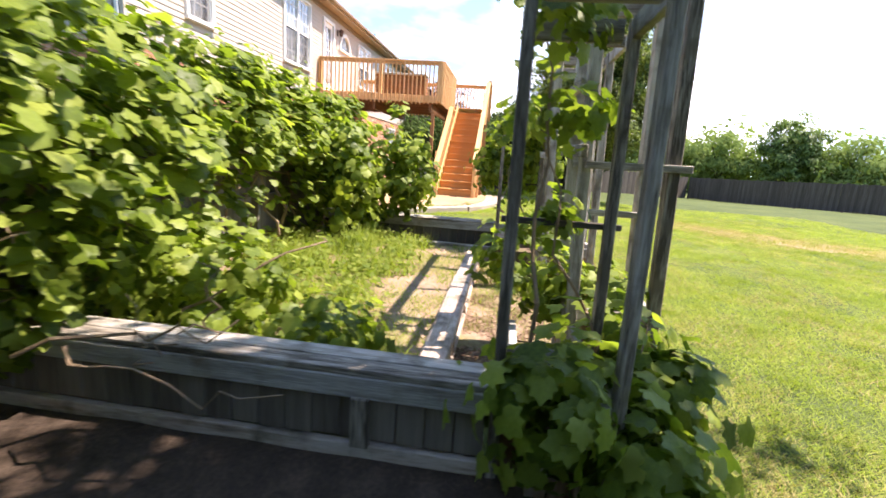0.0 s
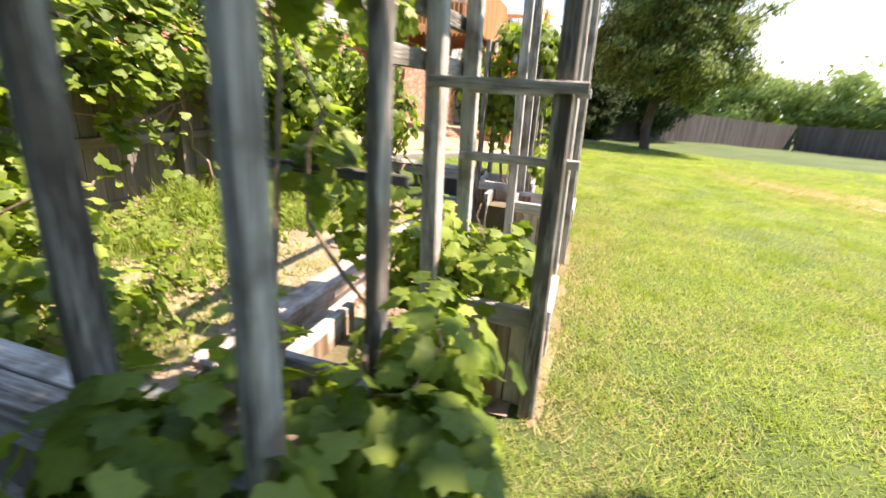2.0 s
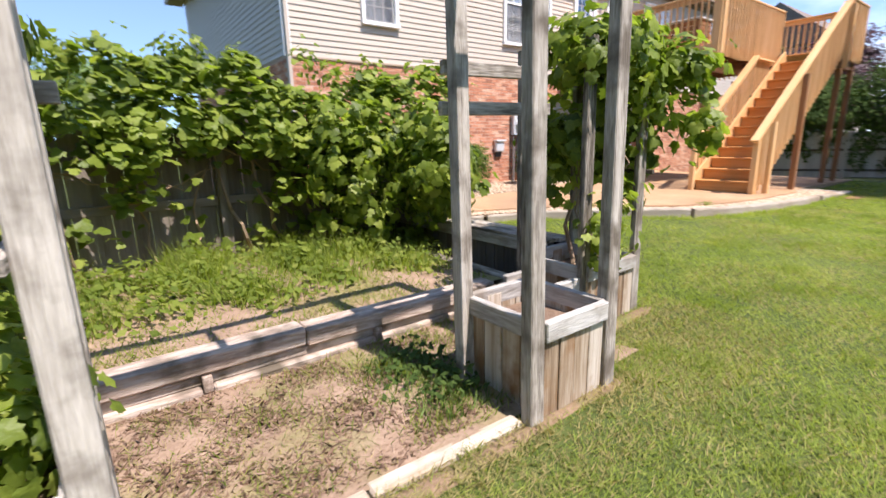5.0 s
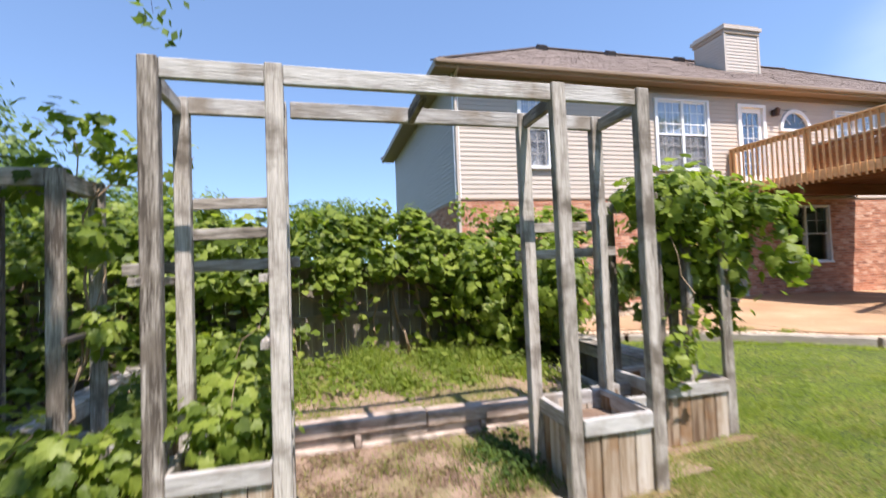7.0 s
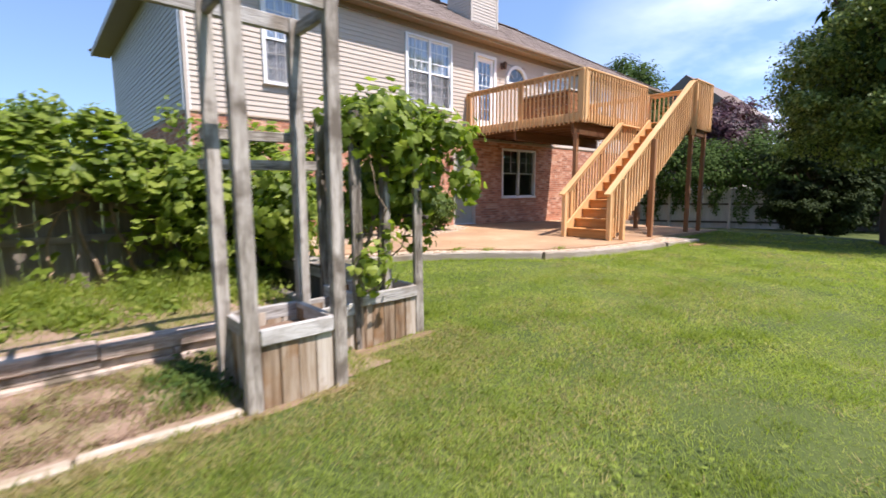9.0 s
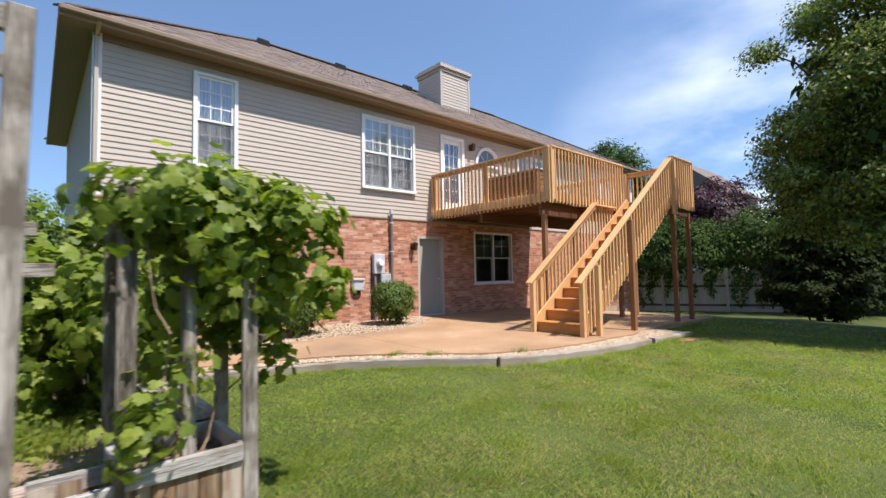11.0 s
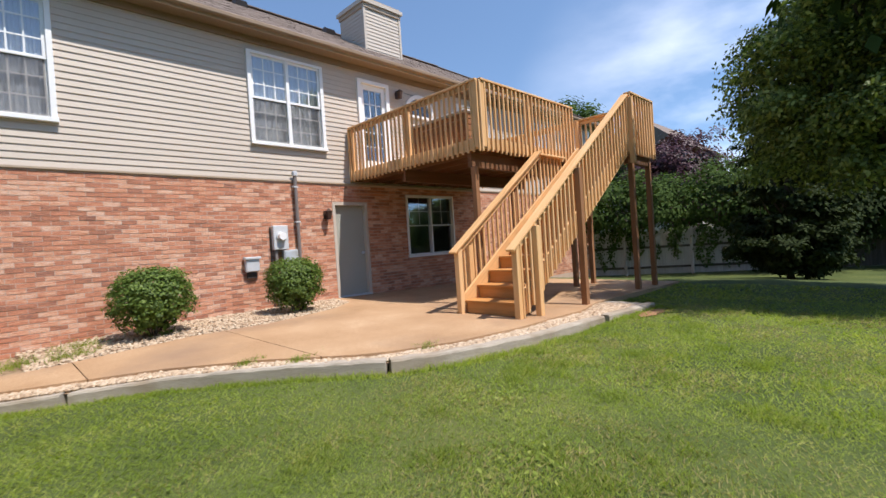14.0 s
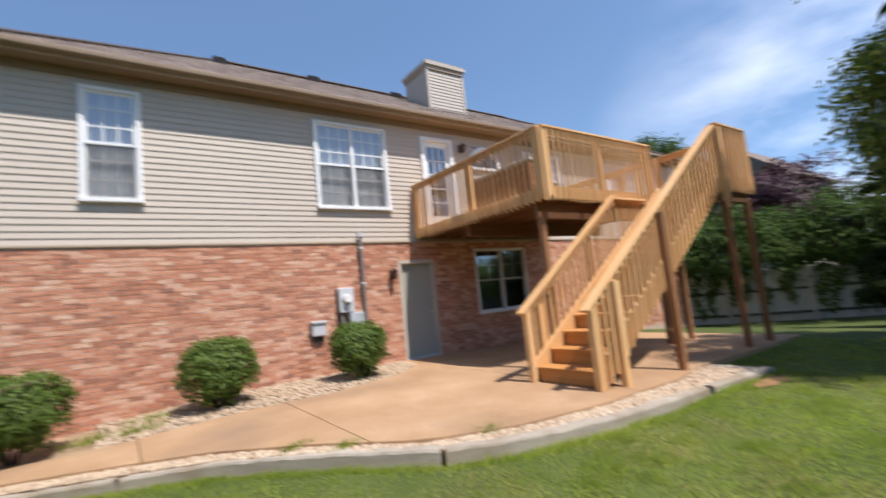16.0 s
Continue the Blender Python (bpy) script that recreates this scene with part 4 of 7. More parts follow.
def stair_rail(yy, x_end, out):
    f = lambda x: 1.31 + K * (x - 9.22)
    beam("hand_rail", (9.12, yy, f(9.12)), (x_end, yy, f(x_end)), 0.135, 0.036, M_DECK, stairs)
    beam("rail", (9.2, yy, f(9.2) - 0.08), (x_end, yy, f(x_end) - 0.08), 0.036, 0.085, M_DECK, stairs)
    x = 9.3
    while x < x_end - 0.03:
        bot = max(base_z, base_z + (x - SX0) * K - 0.02)
        beam("baluster", (x, yy + out * 0.04, bot), (x, yy + out * 0.04, f(x) - 0.03), 0.035, 0.035, M_DECK, stairs)
        x += 0.125
    for px in (9.25, 9.62):
        beam("newel_post", (px, yy + (0 if px < 9.5 else out * 0.09), patio_z(px, yy) - 0.02), (px, yy + (0 if px < 9.5 else out * 0.09), f(px) - 0.03), 0.089, 0.089, M_DECK, stairs)


stair_rail(4.0, 13.1, -1)
stair_rail(5.05, 11.62, 1)
beam("hand_rail", (11.6, 5.06, 2.93), (12.5, 5.06, 2.93), 0.135, 0.036, M_DECK, stairs)
for i in range(7):
    x = 11.7 + i * 0.125
    beam("baluster", (x, 5.09, 2.2 + 0.08 * i), (x, 5.09, 2.91), 0.04, 0.04, M_DECK, stairs)
beam("stair_post", (10.9, 3.9, patio_z(10.9, 3.8) - 0.03), (10.9, 3.9, 1.31 + K * 1.68 - 0.04), 0.095, 0.095, M_DECK_POST, stairs, "dark square post carrying the stair rail")
beam("stair_post", (10.9, 5.14, patio_z(10.9, 5.1) - 0.03), (10.9, 5.14, 1.31 + K * 1.68 - 0.04), 0.095, 0.095, M_DECK_POST, stairs, "dark square post carrying the stair rail")
beam("newel_post", (13.1, 3.9, 2.7), (13.1, 3.9, 3.95), 0.089, 0.089, M_DECK, stairs)

bench = thing("deck_bench", (10.7, 6.5, DZ), "brown slatted wooden bench box with a pale lid on the deck", "bench")
BX0, BX1, BY0, BY1 = 10.42, 10.95, 5.75, 7.25
for i in range(5):
    z = DZ + 0.06 + i * 0.105
    slab("side_slat", BX0, BX0 + 0.022, BY0, BY1, z, z + 0.095, M_DECK_POST, bench)
    slab("side_slat", BX1 - 0.022, BX1, BY0, BY1, z, z + 0.095, M_DECK_POST, bench)
    slab("end_slat", BX0 + 0.024, BX1 - 0.024, BY0, BY0 + 0.022, z, z + 0.095, M_DECK_POST, bench)
    slab("end_slat", BX0 + 0.024, BX1 - 0.024, BY1 - 0.022, BY1, z, z + 0.095, M_DECK_POST, bench)
for x in (BX0 + 0.024, BX1 - 0.084):
    for y in (BY0 + 0.024, BY1 - 0.084):
        slab("corner_post", x, x + 0.06, y, y + 0.06, DZ, DZ + 0.585, M_DECK_POST, bench)
slab("lid", BX0 - 0.03, BX1 + 0.03, BY0 - 0.03, BY1 + 0.03, DZ + 0.587, DZ + 0.63, M_AGED, bench, "pale flat lid", bev=0.012)


# ---- arbor, trellises and planters ----
HERE = GARDEN
LEAN = 0.028


def post(name, x, y, z0, z1, parent, w=0.092, lean=LEAN, dx=0.0, mat=None, deep=0.072):
    return beam(name, (x, y + lean * z0, z0), (x + dx, y + lean * z1, z1), w, deep, mat or M_GREY, parent, bev=0.006)


arbor = thing("garden_arbor", (0.76, 2.4, 0), "weathered grey timber garden arbor with open top frame", "arbor")
AX = (-0.67, -0.092, 1.562, 2.14)
ATX = (-0.686, -0.09, 1.585, 2.195)  # the post tops
AF, AR, ATOP = 2.12, 2.626, 2.584
for i, x in enumerate(AX):
    post("post", x, AF, -0.12, ATOP, arbor, dx=ATX[i] - x)
    post("post", x + (0.01, -0.02, -0.005, -0.015)[i], AR, -0.12, ATOP - 0.03, arbor, w=0.088, dx=ATX[i] - x)
for y, z in ((AF + LEAN * ATOP, ATOP - 0.055), (AR + LEAN * ATOP, ATOP - 0.075)):
    for a, b in zip(ATX, ATX[1:]):
        beam("top_beam", (a + 0.047, y, z), (b - 0.047, y, z - 0.004), 0.04, 0.105, M_BLEACH, arbor, bev=0.005)
for x in ATX + (0.74,):
    beam("cross_beam", (x, AF + LEAN * ATOP + 0.047, ATOP - 0.09), (x, AR + LEAN * ATOP - 0.047, ATOP - 0.1), 0.04, 0.09, M_GREY, arbor, bev=0.005)
for x, z in ((AX[0] - 0.066, 1.452), (AX[1] - 0.066, 1.445), (AX[1] - 0.066, 1.11)):
    beam("side_rail", (x, AF - 0.05, z), (x, AR + 0.05, z - 0.01), 0.04, 0.044, M_GREY, arbor)
for x0, x1, z in ((-1.02, -0.01, 1.52), (-0.72, -0.08, 1.72), (-0.72, -0.1, 1.91), (1.5, 2.33, 1.52), (1.52, 2.26, 1.72)):
    beam("trellis_slat", (x0, AR + LEAN * z + 0.064, z - 0.005), (x1, AR + LEAN * z + 0.064, z + 0.008), 0.034, 0.07, M_GREY, arbor)


def planter_box(x0, x1, y0, y1, top, label, sides="swne", cap=0.035, low=-0.05, board=None):
    """A planter of upright boards with a cap rail, a base rail and soil inside."""
    p = thing("planter_box", ((x0 + x1) / 2, (y0 + y1) / 2, 0), label, "planter", "garden planters")
    rng = random.Random(round(x0 * 100 + y0 * 10))
    for s in sides:
        a, b = {"s": ((x0, y0), (x1, y0)), "n": ((x0, y1), (x1, y1)), "w": ((x0, y0), (x0, y1)), "e": ((x1, y0), (x1, y1))}[s]
        a, b = Vector((*a, 0)), Vector((*b, 0))
        n = max(2, round((b - a).length / 0.125))
        way = (b - a) / n
        out = {"s": Vector((0, -1, 0)), "n": Vector((0, 1, 0)), "w": Vector((-1, 0, 0)), "e": Vector((1, 0, 0))}[s]
        for i in range(n):
            c = a + way * (i + 0.5) + out * rng.uniform(-0.004, 0.004)
            beam("board", (c.x, c.y, low + 0.05 + rng.uniform(0, 0.012)), (c.x, c.y, top - cap), way.length - 0.006, 0.02, board or M_BOARD, p, up=tuple(out), bev=0.003)
        beam("cap_rail", (a.x + out.x * 0.012, a.y + out.y * 0.012, top - 0.05), (b.x + out.x * 0.012, b.y + out.y * 0.012, top - 0.05), 0.045, 0.1, M_BLEACH, p, bev=0.005)
        beam("base_rail", (a.x + out.x * 0.012, a.y + out.y * 0.012, low + 0.01), (b.x + out.x * 0.012, b.y + out.y * 0.012, low + 0.01), 0.045, 0.07, M_TIMBER, p, bev=0.005)
    slab("soil", x0 + 0.02, x1 - 0.02, y0 + 0.02, y1 - 0.02, 0.02, top - 0.13, M_SOIL, p, bev=0)
    return p


planter_box(AX[0] + 0.05, AX[1] - 0.05, AF - 0.005, AR + 0.02, 0.52, "weathered board planter box full of vine at the arbor's foot")
planter_box(AX[2] + 0.05, AX[3] - 0.05, AF - 0.005, AR + 0.02, 0.515, "weathered board planter box holding dry soil at the arbor's foot")
planter_box(2.62, 3.2, 2.62, 3.2, 0.49, "weathered board planter box under the corner trellis")
planter_box(-1.82, -1.34, 2.62, 3.06, 0.49, "weathered board planter box overgrown by vine")
west_planter = planter_box(-1.86, -1.71, 3.13, 5.66, 0.5, "long weathered planter with a broad cap at the garden's edge", "we", low=0.14, board=M_FENCE_MID)
# soil-dark slab set back below the base rail in place of shadow
slab("footing", -1.83, -1.74, 3.15, 5.66, -0.05, 0.14, M_SOIL, west_planter, "dark slab standing for the shadowed recess under the planter", bev=0)
slab("stake", -1.915, -1.877, 3.62, 3.7, 0.18, 0.41, M_GREY, west_planter)
east_planter = planter_box(2.98, 3.22, 3.26, 5.8, 0.5, "long dark weathered planter beside the patio", "we", board=M_FENCE)
planter_box(2.24, 2.6, 2.66, 3.0, 0.42, "low weathered plank planter between arbor and trellis", "sn")
planter_box(-1.21, -0.73, 2.64, 3.0, 0.42, "low weathered plank planter between arbor and trellis", "sn")
for x, half, y0, y1, box in ((-1.785, 0.105, 3.1, 5.66, west_planter), (3.1, 0.15, 3.25, 5.8, east_planter)):
    slab("cap_board", x - half, x - 0.003, y0, y1, 0.5, 0.532, M_GREY, box, "weathered cap board")
    slab("cap_board", x + 0.003, x + half, y0 - 0.015, y1, 0.498, 0.534, M_GREY, box, "weathered cap board")


def corner_trellis(xs, ys, top, label, rails, front=True):
    t = thing("corner_trellis", (sum(xs) / 2, sum(ys) / 2, 0), label, "trellis", "corner trellises")
    for x in xs:
        for y in ys:
            post("post", x, y, -0.1, top, t, lean=0.01, w=0.09, deep=0.045)
    for y in ys if front else ys[1:]:
        beam("top_beam", (xs[0] + 0.046, y + 0.02, top - 0.05), (xs[1] - 0.046, y + 0.02, top - 0.05), 0.04, 0.1, M_GREY, t)
    for x in xs if front else ():
        beam("top_beam", (x, ys[0] + 0.068, top - 0.06), (x, ys[1] - 0.026, top - 0.06), 0.04, 0.1, M_GREY, t)
    for x, z in rails:
        beam("side_rail", (x, ys[0] - 0.06, z), (x, ys[1] + 0.06, z), 0.03, 0.032, M_FENCE, t)
    return t


corner_trellis((-1.857, -1.3), (2.602, 3.085), 2.1, "weathered grey corner trellis of four posts draped with vine", ((-1.235, 1.14),))
corner_trellis((2.62, 3.25), (2.63, 3.2), 1.97, "weathered grey corner trellis hidden in vine leaves", ((3.315, 1.1),), False)
tp = thing("trellis_post", (2.92, 2.66, 0), "short weathered post inside the overgrown trellis", "post")
post("post", 2.92, 2.66, 0.3, 1.9, tp, lean=0.01, w=0.07)

bed = thing("garden_bed_edging", (0.7, 3.3, 0.1), "stacked landscape timbers edging the raised bed", "edging")
for x0, x1, a, b in ((-1.2, 0.93, 0.0, 0.012), (0.935, 2.5, 0.008, -0.004)):
    beam("timber", (x0, 3.475 + a, 0.185), (x1, 3.475 + b, 0.185 + b), 0.17, 0.115, M_TIMBER, bed, bev=0.012)
beam("timber", (-1.2, 3.465, 0.005), (0.33, 3.455, 0.0), 0.135, 0.12, M_TIMBER, bed, bev=0.012)
beam("timber", (0.39, 3.455, 0.0), (2.5, 3.47, 0.008), 0.135, 0.12, M_TIMBER, bed, bev=0.012)
for x in (-0.6, 0.335, 1.4):
    slab("spacer", x, x + 0.05, 3.39, 3.51, 0.03, 0.127, M_TIMBER, bed)
slab("timber", -1.2, 2.5, 3.435, 3.52, 0.062, 0.126, M_TIMBER, bed, bev=0.008)
for y0, y1 in ((3.16, 4.2), (4.21, 5.5)):
    beam("timber", (2.7, y0, 0.185), (2.71, y1, 0.19), 0.11, 0.1, M_GREY, bed, "grey side timber", bev=0.012)
    beam("timber", (2.7, y0, 0.06), (2.71, y1, 0.06), 0.11, 0.13, M_TIMBER, bed, bev=0.012)
edge = thing("garden_border", (0.73, 2.2, 0), "pale timber border flush with the lawn", "edging")
for x0, x1 in ((-0.04, 0.7), (0.715, 1.51)):
    beam("timber", (x0, 2.2, -0.02), (x1, 2.17, -0.015), 0.09, 0.09, M_BOARD, edge, bev=0.012)


def patch(name, x0, x1, y0, y1, zfun, material, label, n=40, kind="structure"):
    xs, ys = np.linspace(x0, x1, n), np.linspace(y0, y1, n)
    gx, gy = np.meshgrid(xs, ys)
    v = np.stack([gx, gy, zfun(gx, gy)], -1).reshape(-1, 3)
    i = np.arange(n - 1)[:, None] * n + np.arange(n - 1)[None]
    f = np.stack([i, i + 1, i + 1 + n, i + n], -1).reshape(-1, 4)
    me = mesh_np(name, v, f)
    me.polygons.foreach_set("use_smooth", np.ones(len(f), bool))
    return tagged(part(name, me, material, kind=kind), label, "ground")


def bed_z(x, y):
    """The raised bed's soil, a little higher towards the fence."""
    return 0.2 + 0.06 * smooth((y - 3.6) / 1.6) + 0.03 * np.sin(3 * x) * np.sin(2.5 * y)


patch("shaded_soil", -3.6, -1.84, 2.95, 5.5, lambda x, y: 0.012 + 0.02 * soft_noise(x, y, 0.3, 9) + 0.1 * smooth((x + 2.25) / 0.3), M_LITTER, "bare soil and leaf litter beside the planter, darkened for shade")
patch("garden_floor", -0.76, 2.64, 2.2, 3.42, lambda x, y: 0.022 + 0.012 * np.sin(9 * x) * np.sin(11 * y), M_MULCH, "dry mulch floor with sparse weeds")
patch("raised_bed", -1.68, 2.67, 3.45, 5.9, bed_z, M_MULCH, "weedy soil of the raised garden bed")


def worn(x0, x1, y, half, seed):
    """Trodden soil along a border, sinking unevenly under the grass at its edges."""
    patch("worn_soil", x0, x1, y - half * 1.6, y + half * 1.6,
          lambda gx, gy: ground_z(gx, gy) + 0.012 - 0.03 * np.abs((gy - y) / half) ** 2 * (0.5 + 1.1 * (0.6 * soft_noise(gx, gy, 0.3, seed) + 0.4 * soft_noise(gx, gy, 0.06, seed + 3)))
          - 0.03 * smooth((np.abs(gx - (x0 + x1) / 2) - (x1 - x0) / 2 + 0.25) / 0.25), M_WORN, "reddish trodden soil with straw along the planters", 64)


worn(-0.95, 2.4, 2.09, 0.07, 61)
worn(2.15, 3.5, 2.55, 0.07, 62)
worn(-2.4, -0.7, 2.46, 0.14, 63)


# ---- fences ----
def picket_fence(label, p0, p1, height, material, width=0.14, posts=2.4, seed=1, rail_side=1.0, rails=(0.19, 0.55, 0.87), rail_material=None):
    """Upright boards with uneven tops, rails on one side and posts."""
    p0, p1 = Vector((*p0, 0)), Vector((*p1, 0))
    way = (p1 - p0).normalized()
    side = Vector((-way.y, way.x, 0)) * rail_side
    n = int((p1 - p0).length / (width + 0.005))
    f = thing("fence", (p0.x, p0.y, float(ground_z(p0.x, p0.y))), label, "fence", "garden fences")
    rng = random.Random(seed)
    for i in range(n):
        c = p0 + way * ((i + 0.5) * (width + 0.005))
        z = float(ground_z(c.x, c.y))
        h = height + rng.uniform(-0.03, 0.03)
        tip = c + way * rng.uniform(-0.008, 0.008)
        beam("picket", (c.x, c.y, z + 0.03), (tip.x, tip.y, z + h), width, 0.018, material, f, up=tuple(side), bev=0)
    m = max(1, round((p1 - p0).length / posts))
    for k in range(m):
        a, b = p0 + way * ((p1 - p0).length * k / m) + side * 0.03, p0 + way * ((p1 - p0).length * (k + 1) / m) + side * 0.03
        za, zb = float(ground_z(a.x, a.y)), float(ground_z(b.x, b.y))
        for r in rails:
            beam("rail", (a.x, a.y, za + height * r), (b.x, b.y, zb + height * r), 0.038, 0.085, rail_material or material, f)
        beam("post", (a.x + side.x * 0.05, a.y + side.y * 0.05, za - 0.1), (a.x + side.x * 0.05, a.y + side.y * 0.05, za + height + 0.05), 0.09, 0.09, material, f)
    return f


picket_fence("old grey picket fence overgrown with grape vine", (-7.0, 5.5), (3.7, 6.0), 1.5, M_FENCE_MID, seed=3, rail_side=-1)
HERE = Vector((0, 0, 0))
picket_fence("sun-bleached grey board fence behind the deck", (19.6, 12.0), (24.0, 3.8), 1.7, M_FENCE_PALE, seed=4, rail_side=-1, rails=(0.17, 0.62), rail_material=M_FENCE)
picket_fence("dark weathered board fence along the lawn", (24.1, 3.7), (33.5, -10.5), 1.6, M_FENCE, seed=5, rail_side=1)
picket_fence("dark weathered board fence closing the lawn", (33.5, -10.6), (16.0, -20.6), 1.6, M_FENCE, seed=6, rail_side=1)


# ---- fittings on the wall ----
def fittings():
    m = thing("electric_meter", (8.32, WALL_Y, 1.5), "grey electric meter box with round glass meter on the brick", "meter")
    slab("meter_box", 8.17, 8.47, WALL_Y - 0.14, WALL_Y - 0.03, 1.48, 1.95, M_METAL, m, bev=0.012)
    bm = bmesh.new()
    bmesh.ops.create_cone(bm, cap_ends=True, segments=24, radius1=0.085, radius2=0.075, depth=0.1)
    part("meter_dial", bm, M_WHITE, m, "round meter dial under a clear cover", pose(8.32, WALL_Y - 0.18, 1.74, 90, 0, 0))
    bm = bmesh.new()
    bmesh.ops.create_cone(bm, cap_ends=True, segments=24, radius1=0.098, radius2=0.098, depth=0.03)
    part("meter_ring", bm, M_METAL, m, "", pose(8.32, WALL_Y - 0.15, 1.74, 90, 0, 0))
    beam("conduit", (8.23, WALL_Y - 0.07, 1.48), (8.23, WALL_Y - 0.07, 0.32), 0.06, 0.06, M_PIPE, m, "dark grey pipe running to the ground", bev=0.015)
    beam("cable", (8.155, WALL_Y - 0.03, 1.93), (8.15, WALL_Y - 0.03, 0.3), 0.022, 0.022, M_DARK, m, "thin dark cable down the brick", bev=0.006)
    p = thing("breaker_panel", (8.52, WALL_Y, 1.1), "tall grey breaker panel on the brick wall", "panel")
    slab("panel_box", 8.36, 8.66, WALL_Y - 0.13, WALL_Y - 0.03, 0.55, 1.47, M_PANEL, p, bev=0.012)
    slab("panel_door", 8.38, 8.64, WALL_Y - 0.142, WALL_Y - 0.131, 0.58, 1.44, M_PANEL, p, bev=0.006)
    c = thing("conduit_pipe", (8.71, WALL_Y, 1.2), "grey-brown vertical conduit with a metal cap on the wall", "pipe")
    beam("pipe", (8.72, WALL_Y - 0.08, 0.9), (8.72, WALL_Y - 0.08, 2.95), 0.065, 0.065, M_PIPE, c, bev=0.02)
    slab("pipe_cap", 8.675, 8.765, WALL_Y - 0.125, WALL_Y - 0.035, 2.93, 3.03, M_METAL, c, "pale metal cap", bev=0.01)
    for z in (1.2, 2.0, 2.7):
        slab("pipe_clamp", 8.67, 8.77, WALL_Y - 0.115, WALL_Y - 0.02, z, z + 0.03, M_METAL, c)
    v = thing("dryer_vent", (7.75, WALL_Y, 1.2), "pale grey utility box with hood on the brick", "vent box")
    slab("vent_box", 7.62, 7.88, WALL_Y - 0.12, WALL_Y - 0.02, 1.1, 1.36, M_METAL, v, bev=0.02)
    slab("vent_hood", 7.60, 7.90, WALL_Y - 0.15, WALL_Y - 0.02, 1.33, 1.38, M_METAL, v, bev=0.01)
    slab("vent_base", 7.66, 7.84, WALL_Y - 0.06, WALL_Y - 0.02, 0.98, 1.1, M_DARK, v)
    for x, z in ((9.4, 2.16), (11.59, 5.08)):
        s = thing("wall_lamp", (x, WALL_Y, z), "dark bronze lantern wall lamp, unlit, beside a door", "lamp", "wall lamps")
        slab("back_plate", x - 0.05, x + 0.05, WALL_Y - 0.035, WALL_Y - 0.012, z - 0.09, z + 0.09, M_BRONZE, s)
        beam("lamp_arm", (x, WALL_Y - 0.03, z + 0.04), (x, WALL_Y - 0.14, z + 0.09), 0.02, 0.02, M_BRONZE, s)
        bm = bmesh.new()
        bmesh.ops.create_cone(bm, cap_ends=True, segments=8, radius1=0.045, radius2=0.075, depth=0.17)
        part("lantern", bm, M_BRONZE, s, "", pose(x, WALL_Y - 0.14, z - 0.02))
        bm = bmesh.new()
        bmesh.ops.create_cone(bm, cap_ends=True, segments=8, radius1=0.085, radius2=0.01, depth=0.06)
        part("lantern_roof", bm, M_BRONZE, s, "", pose(x, WALL_Y - 0.14, z + 0.095))


fittings()


# ---- leaves, blades and stems ----
def grape_leaf():
    """A five-lobed leaf with a folded midrib: a fan of triangles round its stalk, one long."""
    deg = [0, 22, 38, 60, 82, 100, 124, 150, 172]
    rad = [0.78, 0.52, 0.60, 0.40, 0.58, 0.44, 0.46, 0.36, 0.20]
    pts = [(0.0, 0.0, 0.03)]
    ring = [(d, r) for d, r in zip(deg, rad)] + [(-d, r) for d, r in reversed(list(zip(deg[1:], rad[1:])))]
    for d, r in ring:
        a = radians(d)
        u, v = r * math.cos(a) * 0.9, r * math.sin(a)
        pts.append((u, v, -0.28 * v * v - 0.16 * u * u + 0.05 * math.sin(3 * a)))
    n = len(ring)
    return np.array(pts), np.array([(0, 1 + i, 1 + (i + 1) % n) for i in range(n)])


def oval_leaf():
    return np.array([(0, 0, 0), (0.45, 0.27, -0.06), (1.0, 0, -0.12), (0.45, -0.27, -0.06)], float), np.array([(0, 1, 2), (0, 2, 3)])


def plain_grape_leaf():
    """The same leaf with fewer points, for the masses of a long hedge."""
    pts, tri = grape_leaf()
    keep = [0, 1, 3, 4, 5, 7, 9, 10, 12, 14, 15, 16]
    n = len(keep) - 1
    return pts[keep], np.array([(0, 1 + i, 1 + (i + 1) % n) for i in range(n)])


GRAPE, OVAL, GRAPE_PLAIN = grape_leaf(), oval_leaf(), plain_grape_leaf()


def place_leaves(P, N, S, shape, rng, droop=0.7):
    """Vertices and faces of leaves at P, facing N, S long, their tips hanging."""
    base, tri = shape
    N = N / np.linalg.norm(N, axis=1, keepdims=True)
    T = rng.normal(0, 1, N.shape) + np.array([0, 0, -droop * 2])
    T -= (T * N).sum(1, keepdims=True) * N
    T /= np.linalg.norm(T, axis=1, keepdims=True) + 1e-9
    B = np.cross(N, T)
    S = S[:, None, None]
    V = P[:, None] + S * (base[None, :, :1] * T[:, None] + base[None, :, 1:2] * B[:, None] + base[None, :, 2:] * N[:, None])
    F = (tri[None] + (np.arange(len(P)) * len(base))[:, None, None]).reshape(-1, 3)
    return V.reshape(-1, 3), F


def leaf_mass(name, P, N, S, shape, material, parent, label, seed, droop=0.7):
    V, F = place_leaves(np.asarray(P, float), np.asarray(N, float), np.asarray(S, float), shape, np.random.default_rng(seed), droop)
    return part(name, mesh_np(name, V, F), material, parent, label, kind="stuff")


